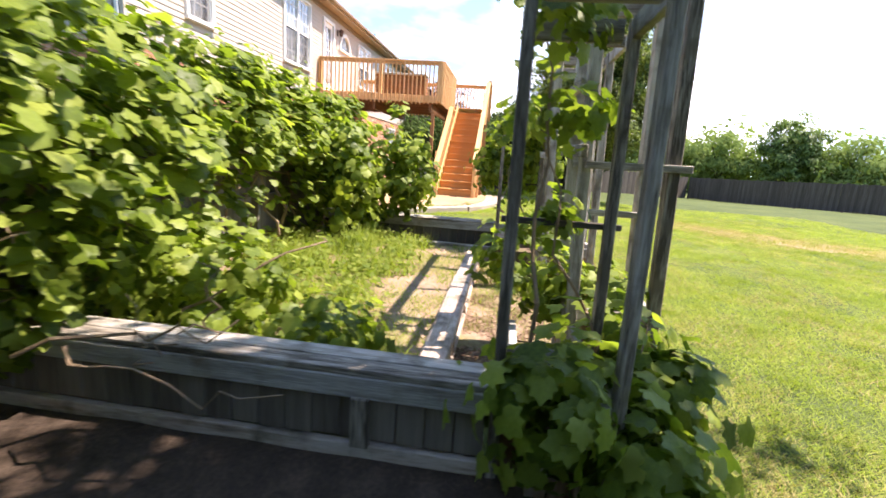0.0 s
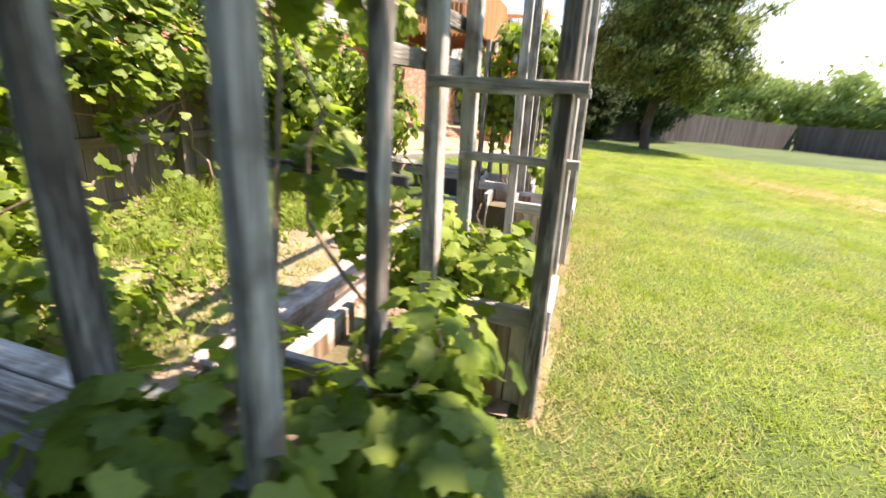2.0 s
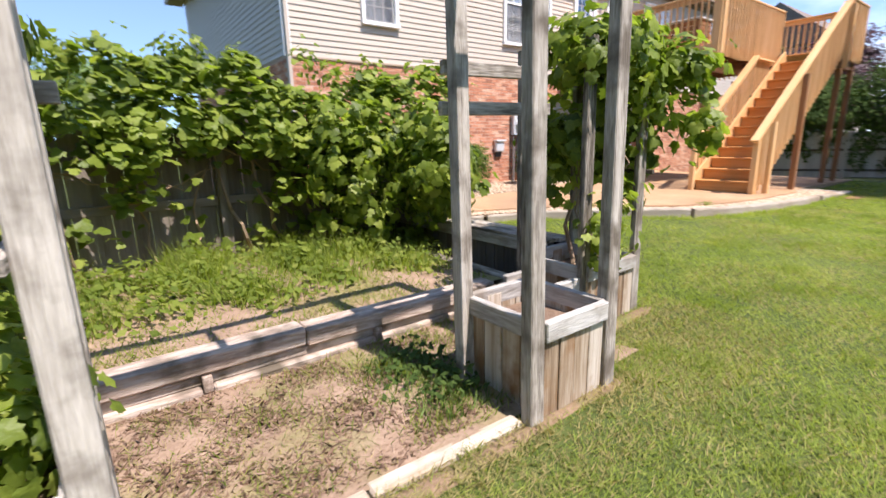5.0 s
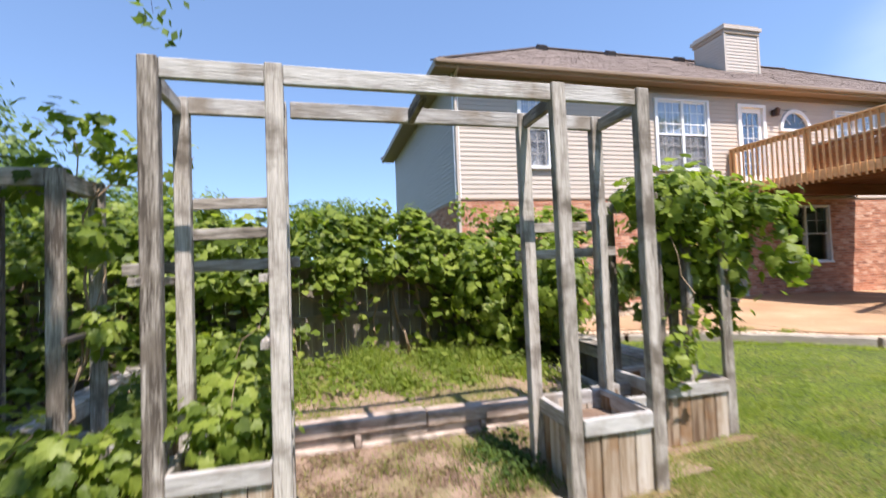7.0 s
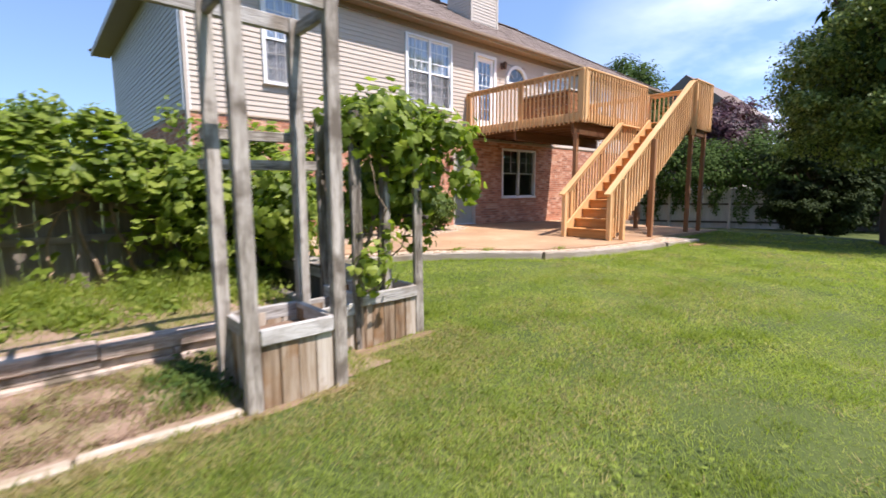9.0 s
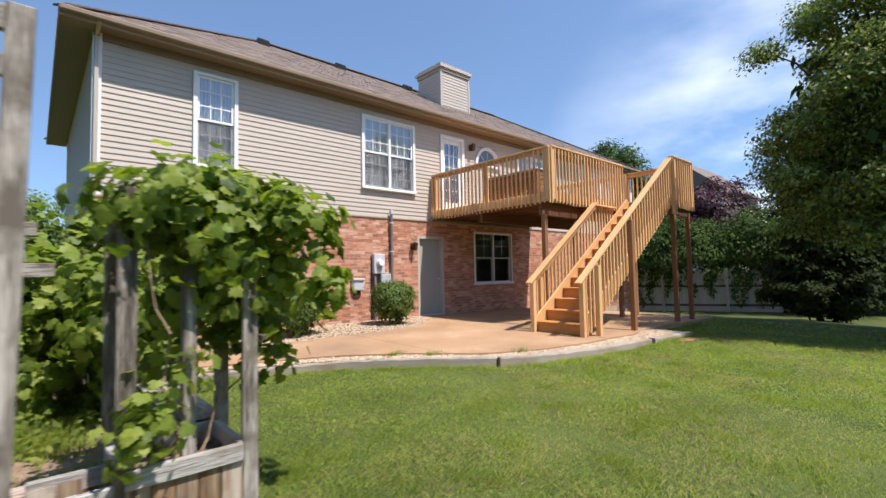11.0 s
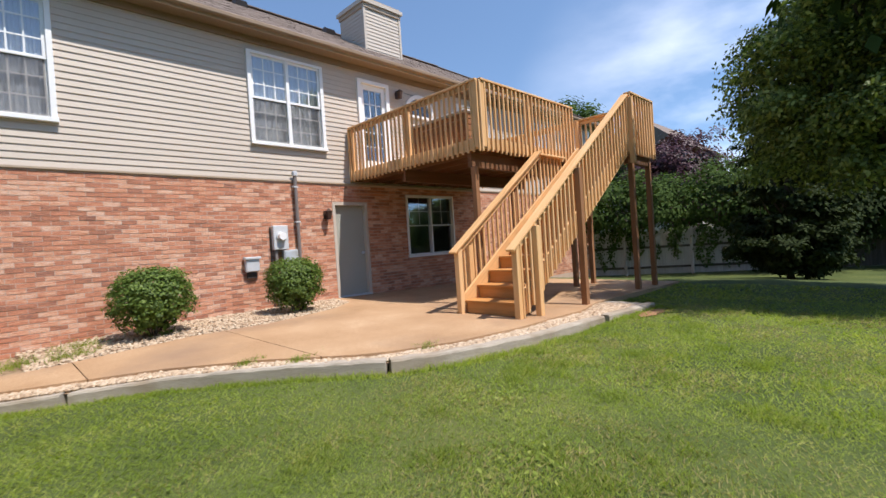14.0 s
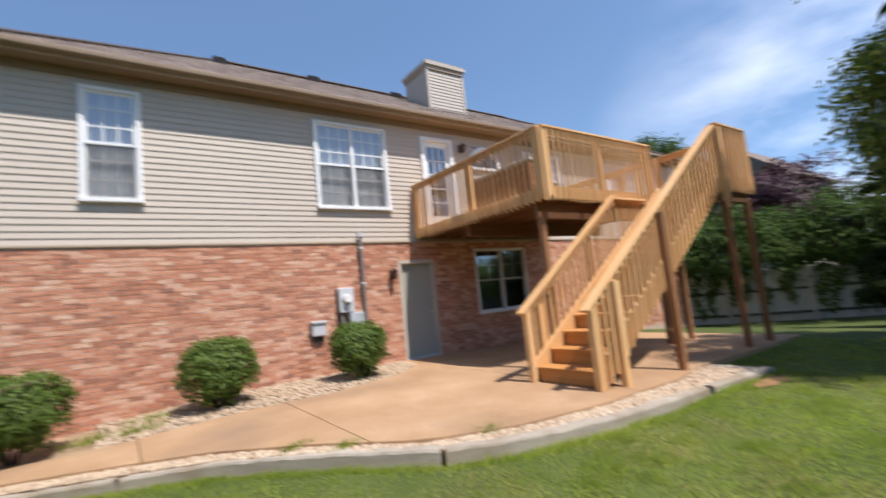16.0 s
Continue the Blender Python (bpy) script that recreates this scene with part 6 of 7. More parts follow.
def bed_growth():
    rng = np.random.default_rng(51)
    # short green and straw grass between bare patches
    n = 16000
    x, y = rng.uniform(-1.6, 2.62, n), rng.uniform(3.56, 5.75, n)
    k = rng.random(n) < 0.15 + 0.85 * smooth((soft_noise(x, y, 0.45, 6) - 0.42) / 0.25)
    x, y = x[k], y[k]
    V, F = blades(np.stack([x, y, bed_z(x, y) - 0.006], 1), rng, rng.uniform(0.02, 0.07, len(x)), rng.uniform(0.006, 0.011, len(x)), rng.uniform(0.4, 1.6, len(x)))
    tagged(part("bed_grass", turf("bed_grass", V, F, 44), M_WEED, kind="stuff"), "short patchy grass in the raised bed", "weeds")
    n = 15000
    x, y = rng.uniform(-1.6, 2.62, n), rng.uniform(3.56, 5.2, n)
    k = rng.random(n) < 0.15 + 0.85 * smooth((soft_noise(x, y, 0.4, 26) - 0.4) / 0.3)
    x, y = x[k], y[k]
    V, F = blades(np.stack([x, y, bed_z(x, y) - 0.004], 1), rng, rng.uniform(0.008, 0.04, len(x)), rng.uniform(0.006, 0.012, len(x)), rng.uniform(0.8, 3.0, len(x)))
    tagged(part("bed_straw", turf("bed_straw", V, F, 45), M_DRY, kind="stuff"), "pale straw and dead stalks on the bed", "straw")
    # ragged clumps towards the fence: tall grass, and mounds of broad-leaved weeds
    GP, GH, LP, LN, LS = [], [], [], [], []
    for c in range(86):
        cx, cy = rng.uniform(-1.5, 2.8), rng.uniform(4.2, 5.65)
        if rng.random() < 0.3:
            cy -= 0.45
        big = rng.uniform(0.55, 1.0) * (0.55 + 0.45 * float(smooth((cy - 3.9) / 0.9)))
        if rng.random() < 0.45 + 0.3 * (0.6 < cx < 2.2):
            m = int(260 * big)
            p = np.stack([cx + rng.normal(0, 0.12, m), cy + rng.normal(0, 0.09, m)], 1)
            GP.append(p)
            GH.append(rng.uniform(0.12, 0.36, m) * big)
        m = int(70 * big)
        off = rng.normal(0, 0.13, (m, 2))
        top = 0.30 * big * np.exp(-(off ** 2).sum(1) / 0.03)
        px, py = cx + off[:, 0], cy + off[:, 1]
        LP.append(np.stack([px, py, bed_z(px, py) + 0.02 + top * rng.uniform(0.3, 1.0, m)], 1))
        LN.append(np.stack([off[:, 0] * 4 + rng.normal(0, 0.4, m), off[:, 1] * 4 - 0.2 + rng.normal(0, 0.4, m), np.ones(m)], 1))
        LS.append(rng.uniform(0.04, 0.1, m))
    P, h = np.concatenate(GP), np.concatenate(GH)
    V, F = blades(np.stack([P[:, 0], P[:, 1], bed_z(P[:, 0], P[:, 1]) - 0.01], 1), rng, h, rng.uniform(0.006, 0.013, len(P)), rng.uniform(0.15, 0.9, len(P)))
    tagged(part("tall_grass", turf("tall_grass", V, F, 46), M_WEED, kind="stuff"), "tall ragged grass clumps before the fence", "weeds")
    P, N, S = np.concatenate(LP), np.concatenate(LN), np.concatenate(LS)
    k = (P[:, 1] > 3.56) & (P[:, 1] < 5.75)
    tagged(leaf_mass("bed_weeds", P[k], N[k], S[k], OVAL, M_WEED, None, "", 52, 0.2), "mounds of broad-leaved weeds in the raised bed", "weeds")
    # mulch chips, dead grass and sprouts on the garden floor
    n = 15000
    x, y = rng.uniform(-0.75, 2.27, n), rng.uniform(2.26, 3.38, n)
    V, F = blades(np.stack([x, y, np.full(n, 0.02)], 1), rng, rng.uniform(0.006, 0.022, n), rng.uniform(0.008, 0.022, n), rng.uniform(1.0, 4.0, n))
    tagged(part("mulch", turf("mulch", V, F, 44, 0.5), M_CHIP, kind="stuff"), "dead straw and bark chips on the garden floor", "mulch")
    n = 5200
    x, y = rng.uniform(0.2, 2.5, n), rng.uniform(2.26, 3.38, n)
    k = rng.random(n) < 0.15 + 0.8 * smooth((x - 0.7) / 1.0)
    x, y = x[k], y[k]
    V, F = blades(np.stack([x, y, np.full(len(x), 0.015)], 1), rng, rng.uniform(0.03, 0.09, len(x)), rng.uniform(0.005, 0.01, len(x)), rng.uniform(0.2, 1.2, len(x)))
    tagged(part("floor_weeds", turf("floor_weeds", V, F, 44), M_WEED, kind="stuff"), "sparse yellow-green weeds on the garden floor", "weeds")


HERE = GARDEN
bed_growth()
HERE = Vector((0, 0, 0))


def edge_tufts():
    """Longer grass left by the mower along the curb, the planters and the worn border, and weeds in the gravel."""
    rng = np.random.default_rng(53)
    line = np.array([p[:2] for p in curve_points(EDGE + [(11.6, 3.14)], 0.05)])
    n = 12000
    i = rng.integers(0, len(line), n)
    keep = rng.random(n) < 0.25 + 0.75 * soft_noise(line[i, 0], line[i, 1], 0.35, 7)
    i = i[keep]
    x, y = line[i, 0] + rng.normal(0, 0.02, len(i)), line[i, 1] - 0.015 - np.abs(rng.normal(0, 0.06, len(i)))
    h = rng.uniform(0.03, 0.085, len(x)) * (0.6 + 0.8 * soft_noise(x, y, 0.4, 8))
    V, F = blades(np.stack([x, y, ground_z(x, y) - 0.005], 1), rng, h, rng.uniform(0.007, 0.012, len(x)), rng.uniform(0.2, 1.0, len(x)))
    tagged(part("curb_grass", turf("curb_grass", V, F, 46), M_GRASS, kind="stuff"), "uncut grass along the timber curb", "grass")
    # dark rank grass on the shaded side of the dry planter
    n = 900
    x, y = rng.normal(1.28, 0.12, n), rng.uniform(2.3, 3.1, n)
    x = np.minimum(x, 1.47)
    V, F = blades(np.stack([x, y, np.full(n, 0.015)], 1), rng, rng.uniform(0.03, 0.11, n), rng.uniform(0.006, 0.011, n), rng.uniform(0.2, 0.9, n))
    tagged(part("rank_grass", turf("rank_grass", V, F, 47), M_SHRUB, kind="stuff"), "dark rank grass beside the dry planter", "weeds")
    n = 300
    x, y = np.minimum(rng.normal(1.32, 0.13, n), 1.47), rng.uniform(2.4, 3.1, n)
    N = np.stack([rng.normal(-0.2, 0.5, n), rng.normal(-0.2, 0.5, n), np.ones(n)], 1)
    z = 0.03 + 0.13 * rng.random(n) * smooth((x - 0.95) / 0.45)
    tagged(leaf_mass("dark_weeds", np.stack([x, y, z], 1), N, rng.uniform(0.03, 0.07, n), OVAL, M_DARK_TREE, None, "", 54, 0.2), "dark broad-leaved weeds beside the dry planter", "weeds")
    # straw and sparse weeds on the mulch under the arbor and along the trodden border
    for name, count, mat, label, y0, y1 in (("mulch_straw", 2600, M_DRY, "dead straw lying on the mulch under the arbor", 2.2, 3.35), ("mulch_weeds", 2200, M_WEED, "sparse yellow-green weeds on the mulch under the arbor", 2.2, 3.35),
                                            ("border_straw", 1800, M_DRY, "straw along the trodden border of the planters", 1.9, 2.1)):
        x, y = rng.uniform(-0.15 if y0 > 2 else -0.9, 1.4 if y0 > 2 else 2.3, count), rng.uniform(y0, y1, count)
        keep = soft_noise(x, y, 0.28, 19 + len(name)) > 0.42
        x, y = x[keep], y[keep]
        V, F = blades(np.stack([x, y, ground_z(x, y) + 0.012], 1), rng, rng.uniform(0.012, 0.05, len(x)), rng.uniform(0.005, 0.01, len(x)), rng.uniform(0.6, 2.0, len(x)))
        tagged(part(name, turf(name, V, F, 43), mat, kind="stuff"), label, "grass")
    # lighter coarse tufts scattered in the lawn
    n = 60000
    cx, cy = rng.uniform(-2, 12, 420), rng.uniform(-5, 3.2, 420)
    k = rng.integers(0, 420, n)
    x, y = cx[k] + rng.normal(0, 0.07, n), cy[k] + rng.normal(0, 0.07, n)
    ok = on_lawn(x, y)
    x, y = x[ok], y[ok]
    V, F = blades(np.stack([x, y, ground_z(x, y) - 0.003], 1), rng, rng.uniform(0.03, 0.075, len(x)), rng.uniform(0.005, 0.009, len(x)), rng.uniform(0.4, 1.5, len(x)))
    tagged(part("grass_tufts", turf("grass_tufts", V, F, 48), M_WEED, kind="stuff"), "light coarse grass tufts standing in the lawn", "grass")
    # weeds in the gravel by the wall
    n = 900
    spot = np.array([(4.95, 7.75), (4.45, 7.9), (5.1, 8.35), (6.1, 5.12), (6.45, 4.72), (7.55, 4.0)])
    k = rng.integers(0, 6, n)
    x, y = spot[k, 0] + rng.normal(0, 0.14, n) * (1 - 0.4 * (k > 2)), spot[k, 1] + rng.normal(0, 0.08, n) * (1 - 0.5 * (k > 2))
    z = np.array([patio_z(a, b) for a, b in zip(x, y)])
    V, F = blades(np.stack([x, y, z - 0.02], 1), rng, rng.uniform(0.05, 0.17, n) * (1 - 0.6 * (k > 2)), rng.uniform(0.007, 0.013, n), rng.uniform(0.3, 1.3, n))
    tagged(part("gravel_weeds", turf("gravel_weeds", V, F, 49), M_WEED, kind="stuff"), "yellow-green weeds growing in the gravel", "weeds")


edge_tufts()


def dirt_strip():
    bm = bmesh.new()
    rng = random.Random(8)
    mid = [(9.2, -1.4), (8.6, -2.2), (7.9, -3.0), (7.3, -3.9), (6.9, -5.0), (6.2, -6.6)]
    wid = [0.12, 0.4, 0.75, 0.9, 0.8, 0.5]
    line = curve_points(mid, 0.12)
    left, right = [], []
    for i, p in enumerate(line):
        t = i / (len(line) - 1) * (len(wid) - 1)
        w = wid[int(t)] + (wid[min(int(t) + 1, 5)] - wid[int(t)]) * (t - int(t))
        d = (line[min(i + 1, len(line) - 1)] - line[max(i - 1, 0)]).normalized()
        for row, s in ((left, 1), (right, -1)):
            q = p + Vector((-d.y, d.x, 0)) * s * w * (0.8 + 0.2 * math.sin(i * 0.37 + s) + 0.1 * math.sin(i * 1.1 + 2 * s) + rng.uniform(-0.05, 0.05))
            row.append(bm.verts.new((q.x, q.y, float(ground_z(q.x, q.y)) + 0.018)))
    for i in range(len(line) - 1):
        bm.faces.new((left[i], left[i + 1], right[i + 1], right[i]))
    tagged(part("bare_soil", bm, M_DIRT, kind="structure"), "bare dry soil strip across the lawn", "soil")
    # reddish clay worn bare outside the curb's end
    bm = bmesh.new()
    rim = []
    for k in range(26):
        a = k * math.tau / 26
        q = (11.05 + 0.42 * math.cos(a) * rng.uniform(0.7, 1.1), 2.96 + 0.15 * math.sin(a) * rng.uniform(0.6, 1.1))
        rim.append(bm.verts.new((*q, float(ground_z(*q)) + 0.022)))
    bm.faces.new(rim)
    tagged(part("clay_patch", bm, M_CLAY, kind="structure"), "reddish bare clay beside the curb", "soil")
    g = np.random.default_rng(9)
    n = 26000
    mids = np.array([p[:2] for p in line])
    i = g.integers(0, len(mids), n)
    x, y = mids[i, 0] + g.normal(0, 0.55, n), mids[i, 1] + g.normal(0, 0.45, n)
    V, F = blades(np.stack([x, y, ground_z(x, y) + 0.012], 1), g, g.uniform(0.01, 0.035, n), g.uniform(0.012, 0.022, n), g.uniform(0.6, 2.0, n))
    tagged(part("straw", turf("straw", V, F, 45), M_DRY, kind="stuff"), "dead straw grass round the bare soil strip", "grass")


dirt_strip()


# ---- shrubs and trees ----
def shrub(x, y, rx, ry, h, label, seed):
    """A clipped evergreen: a rounded block of short upright sprigs, leafy to the ground."""
    z0 = patio_z(x, y)
    s = thing("shrub", (x, y, z0 - 0.03), label, "shrub", "shrubs along the house")
    rng = np.random.default_rng(seed)
    n = 950
    d = rng.normal(0, 1, (n, 3))
    d[:, 2] = np.where(d[:, 2] < -0.5, -d[:, 2], d[:, 2])
    d /= np.linalg.norm(d, axis=1, keepdims=True)
    box = np.abs(d) ** 3.2
    shell = 1 / box.sum(1) ** (1 / 3.2)
    r = shell * rng.uniform(0.8, 1.04, n) * (1 + 0.05 * np.sin(d[:, 0] * 7 + seed) * np.cos(d[:, 2] * 6))
    C = np.array((x, y, z0 + h * 0.5)) + d * r[:, None] * np.array([rx, ry, h * 0.5])
    per = 8
    P = (C[:, None] + rng.normal(0, 0.028, (n, per, 3))).reshape(-1, 3)
    P[:, 2] = np.maximum(P[:, 2], z0 + 0.02)
    D = np.repeat(d, per, 0)
    N = D + np.array([0, 0, 0.35]) + rng.normal(0, 0.45, P.shape)
    V, F = place_leaves(P, N, rng.uniform(0.035, 0.062, len(P)), OVAL, rng, -0.3)
    F = F[:, ::-1] if np.cross(V[F[0, 1]] - V[F[0, 0]], V[F[0, 2]] - V[F[0, 0]]).dot(N[0]) < 0 else F
    me = soft_normals(mesh_np("foliage", V, F), np.repeat(D * 0.5 + N, 4, 0))
    part("foliage", me, M_SHRUB, s, "small glossy green leaves", kind="stuff")
    n = 1500
    P, N = blob(rng, n, (x, y, z0 + h * 0.48), (rx * 0.82, ry * 0.82, h * 0.45), 0.5, 0.2)
    leaf_mass("inner_foliage", P, N, rng.uniform(0.08, 0.13, n), OVAL, M_SHRUB, s, "", seed + 2, 0.1)
    bm = bmesh.new()
    for k in range(9):
        a = k * 0.7
        tube(bm, wander(rng, (x + 0.05 * math.cos(a), y + 0.05 * math.sin(a), z0 - 0.05), (x + rx * 0.6 * math.cos(a), y + ry * 0.6 * math.sin(a), z0 + h * 0.7), 5, 0.02), np.linspace(0.014, 0.005, 6).tolist(), 5)
    part("stem", bm, M_BARK, s)


shrub(8.10, 7.97, 0.44, 0.42, 0.90, "round clipped evergreen shrub by the electric meter", 61)
shrub(5.92, 8.02, 0.50, 0.48, 0.93, "broad clipped evergreen shrub against the brick wall", 64)
shrub(3.72, 7.97, 0.54, 0.50, 0.93, "broad clipped evergreen shrub near the house corner", 67)


def tree(label, x, y, h, r, bottom, seed, clumps, per, leaf, material, name="tree", trunk=0.16, lumpy=0.32, group="", squash=1.0):
    """A tapered trunk with limbs and a crown of many small leaf clumps with gaps between."""
    z0 = float(ground_z(x, y))
    t = thing(name, (x, y, z0), label, "tree", group)
    rng = np.random.default_rng(seed)
    zc, rz = (h + bottom) / 2, (h - bottom) / 2
    bm = bmesh.new()
    tube(bm, wander(rng, (x, y, z0 - 0.1), (x + rng.normal(0, 0.15), y + rng.normal(0, 0.15), z0 + h * 0.72), 8, 0.05), np.linspace(trunk, trunk * 0.25, 9).tolist(), 9)
    d = rng.normal(0, 1, (clumps, 3))
    d /= np.linalg.norm(d, axis=1, keepdims=True)
    rad = (0.35 + 0.65 * rng.random(clumps) ** 0.55) * (1 + lumpy * np.sin(d[:, 0] * 4 + seed) * np.cos(d[:, 1] * 3.3 + d[:, 2] * 4))
    C = np.stack([x + d[:, 0] * rad * r, y + d[:, 1] * rad * r * squash, z0 + zc + d[:, 2] * rad * rz], 1)
    for k in range(0, clumps, max(1, clumps // 26)):
        a = (x, y, z0 + bottom * 0.75 + (C[k, 2] - z0 - bottom) * 0.35)
        tube(bm, wander(rng, a, C[k], 5, 0.06), np.linspace(trunk * 0.36, 0.012, 6).tolist(), 5)
    part("trunk", bm, M_BARK, t, "brown tapering trunk and limbs")
    size = rng.uniform(0.55, 1.15, clumps) * r * 0.16
    off = np.clip(rng.normal(0, 1, (clumps, per, 3)), -1.5, 1.5) * size[:, None, None] * np.array([1, 1, 0.6])
    P = (C[:, None] + off).reshape(-1, 3)
    P[:, 2] = np.maximum(P[:, 2], z0 + bottom * 0.8)
    N = off.reshape(-1, 3) + np.repeat(d, per, 0) * size.mean() + np.array([0, 0, size.mean() * 1.2]) + rng.normal(0, 0.3, P.shape) * size.mean()
    leaf_mass("crown", P, N, rng.uniform(leaf * 0.7, leaf * 1.3, len(P)), OVAL, material, t, "uneven leafy crown with gaps", seed + 1, 0.4)
    return t


def bough_tree(label, x, y, h, r, bottom, seed, boughs, per, leaf, material, trunk=0.16, widest=0.42, squash=1.0, lean=(0, 0), inner=0.5, ragged=0.3, heart=0, layer=0.45):
    """A broad tree: limbs that end in separate leafy boughs of drooping sprays, with gaps and dark hollows between."""
    z0 = float(ground_z(x, y))
    t = thing("tree", (x, y, z0), label, "tree")
    rng = np.random.default_rng(seed)
    zc = bottom + (h - bottom) * widest
    a = np.arange(boughs) * 2.39996
    s = np.linspace(-0.96, 0.98, boughs) + rng.normal(0, 0.05, boughs)
    s = np.clip(s, -1, 1)
    flat = np.sqrt(1 - s * s)
    reach = rng.uniform(1 - ragged, 1.0, boughs) - 0.17
    C = np.stack([x + lean[0] + np.cos(a) * flat * reach * r, y + lean[1] + np.sin(a) * flat * reach * r * squash,
                  z0 + zc + np.where(s > 0, s * (h - zc), s * (zc - bottom)) * np.minimum(1, reach + 0.1)], 1)
    k = int(boughs * inner)
    C = np.concatenate([C, np.array([x + lean[0], y + lean[1], z0 + zc]) + (C[:k] - np.array([x + lean[0], y + lean[1], z0 + zc])) * rng.uniform(0.25, 0.7, (k, 1))])
    bm = bmesh.new()
    tube(bm, wander(rng, (x, y, z0 - 0.1), (x + lean[0], y + lean[1], z0 + h * 0.75), 8, 0.05), np.linspace(trunk, trunk * 0.25, 9).tolist(), 9)
    for c in C[::2]:
        root = (x + lean[0] * 0.3, y + lean[1] * 0.3, z0 + max(bottom * 0.9, bottom + (c[2] - z0 - bottom) * 0.45))
        tube(bm, wander(rng, root, c, 6, 0.07), np.linspace(trunk * 0.33, 0.012, 7).tolist(), 5)
    part("trunk", bm, M_BARK, t, "brown tapering trunk and limbs")
    P, N = [], []
    for c in C:
        size = rng.uniform(0.13, 0.23) * r
        n = int(per * (size / (0.18 * r)) ** 2)
        m = 9
        d = rng.normal(0, 1, (m, 3))
        d /= np.linalg.norm(d, axis=1, keepdims=True)
        sub = c + d * size * rng.uniform(0.35, 1.1, (m, 1)) * np.array([1, 1, 0.55])
        i = rng.integers(0, m, n)
        off = np.clip(rng.normal(0, 0.3, (n, 3)), -0.9, 0.9) * size * np.array([1, 1, layer])
        off[:, 2] -= 0.3 * (off[:, 0] ** 2 + off[:, 1] ** 2) / size
        p = sub[i] + off
        P.append(p)
        out = c - np.array([x, y, z0 + zc])
        N.append(0.6 * (p - c) / size + 0.35 * out / r + np.array([0, 0, 0.85]) + rng.normal(0, 0.55, (n, 3)))
    P, N = np.concatenate(P), np.concatenate(N)
    ok = P[:, 2] > z0 + bottom * 0.7
    P, N = P[ok], N[ok]
    leaf_mass("crown", P, N, rng.uniform(leaf * 0.65, leaf * 1.35, len(P)), OVAL, material, t, "uneven leafy crown of separate boughs", seed + 1, 0.4)
    # the heart's dark leaf colour stands in for shade inside the crown
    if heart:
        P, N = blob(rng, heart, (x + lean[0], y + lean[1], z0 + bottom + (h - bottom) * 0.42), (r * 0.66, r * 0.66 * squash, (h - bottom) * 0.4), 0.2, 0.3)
        leaf_mass("inner_foliage", P, N, rng.uniform(0.2, 0.36, heart), OVAL, M_DARK_TREE, t, "inner leaves with the crown's own shade in their dark colour", seed + 2, 0.4)
    return t


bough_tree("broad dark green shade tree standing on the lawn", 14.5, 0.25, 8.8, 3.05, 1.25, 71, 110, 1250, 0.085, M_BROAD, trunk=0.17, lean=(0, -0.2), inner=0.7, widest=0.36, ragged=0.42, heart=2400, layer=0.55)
tree("shade tree beside the garden with high spreading crown", -4.75, -0.3, 8.1, 3.65, 5.9, 73, 520, 100, 0.22, M_TREE, trunk=0.2, lumpy=0.05, squash=0.75)
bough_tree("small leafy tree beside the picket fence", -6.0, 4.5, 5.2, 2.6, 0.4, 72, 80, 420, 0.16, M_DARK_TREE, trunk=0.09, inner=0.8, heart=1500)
# this tree stands in shade, which its leaf colour carries
bough_tree("slender leafy tree growing before the back fence", 20.0, 2.5, 4.6, 1.75, 0.15, 74, 78, 500, 0.13, M_SHADE_LEAF, trunk=0.1, widest=0.22, inner=0.6, ragged=0.5)
tree("dark shrubby tree behind the bleached fence", 22.3, 7.8, 4.0, 2.2, 1.5, 75, 130, 60, 0.15, M_DARK_TREE, trunk=0.08)
tree("dark shrubby tree behind the bleached fence", 23.9, 5.1, 4.2, 2.3, 1.5, 76, 130, 60, 0.15, M_DARK_TREE, trunk=0.08)
tree("dark shrubby tree behind the bleached fence", 20.9, 10.8, 3.8, 2.0, 1.4, 77, 120, 60, 0.15, M_DARK_TREE, trunk=0.08)
# two added trees, mostly behind the broad crown, that darken the fence
tree("added shade-coloured tree that darkens the lawn fence", 25.1, 2.3, 5.4, 2.6, 0.5, 85, 220, 90, 0.16, M_SHADE_LEAF, trunk=0.1)
tree("added shade-coloured tree that darkens the lawn fence", 26.9, -0.8, 5.4, 2.6, 0.5, 86, 220, 90, 0.16, M_SHADE_LEAF, trunk=0.1)
tree("purple-leaved plum tree beyond the fence", 29.5, 8.4, 6.5, 2.6, 1.5, 78, 200, 90, 0.18, M_PURPLE, trunk=0.1)
tree("tall tree rising behind the house", 36.0, 18.3, 11.5, 3.9, 3.0, 79, 420, 110, 0.27, M_DARK_TREE, trunk=0.25)
tree("leafy tree beyond the vine-covered fence", -8.6, 12.3, 6.3, 2.5, 0.8, 80, 220, 70, 0.18, M_TREE)
tree("leafy tree beyond the vine-covered fence", -6.0, 17.0, 5.0, 2.8, 0.8, 81, 160, 70, 0.18, M_TREE)
tree("round tree far behind the vine-covered fence", 0.5, 42.0, 8.0, 4.0, 1.0, 82, 160, 60, 0.35, M_TREE)
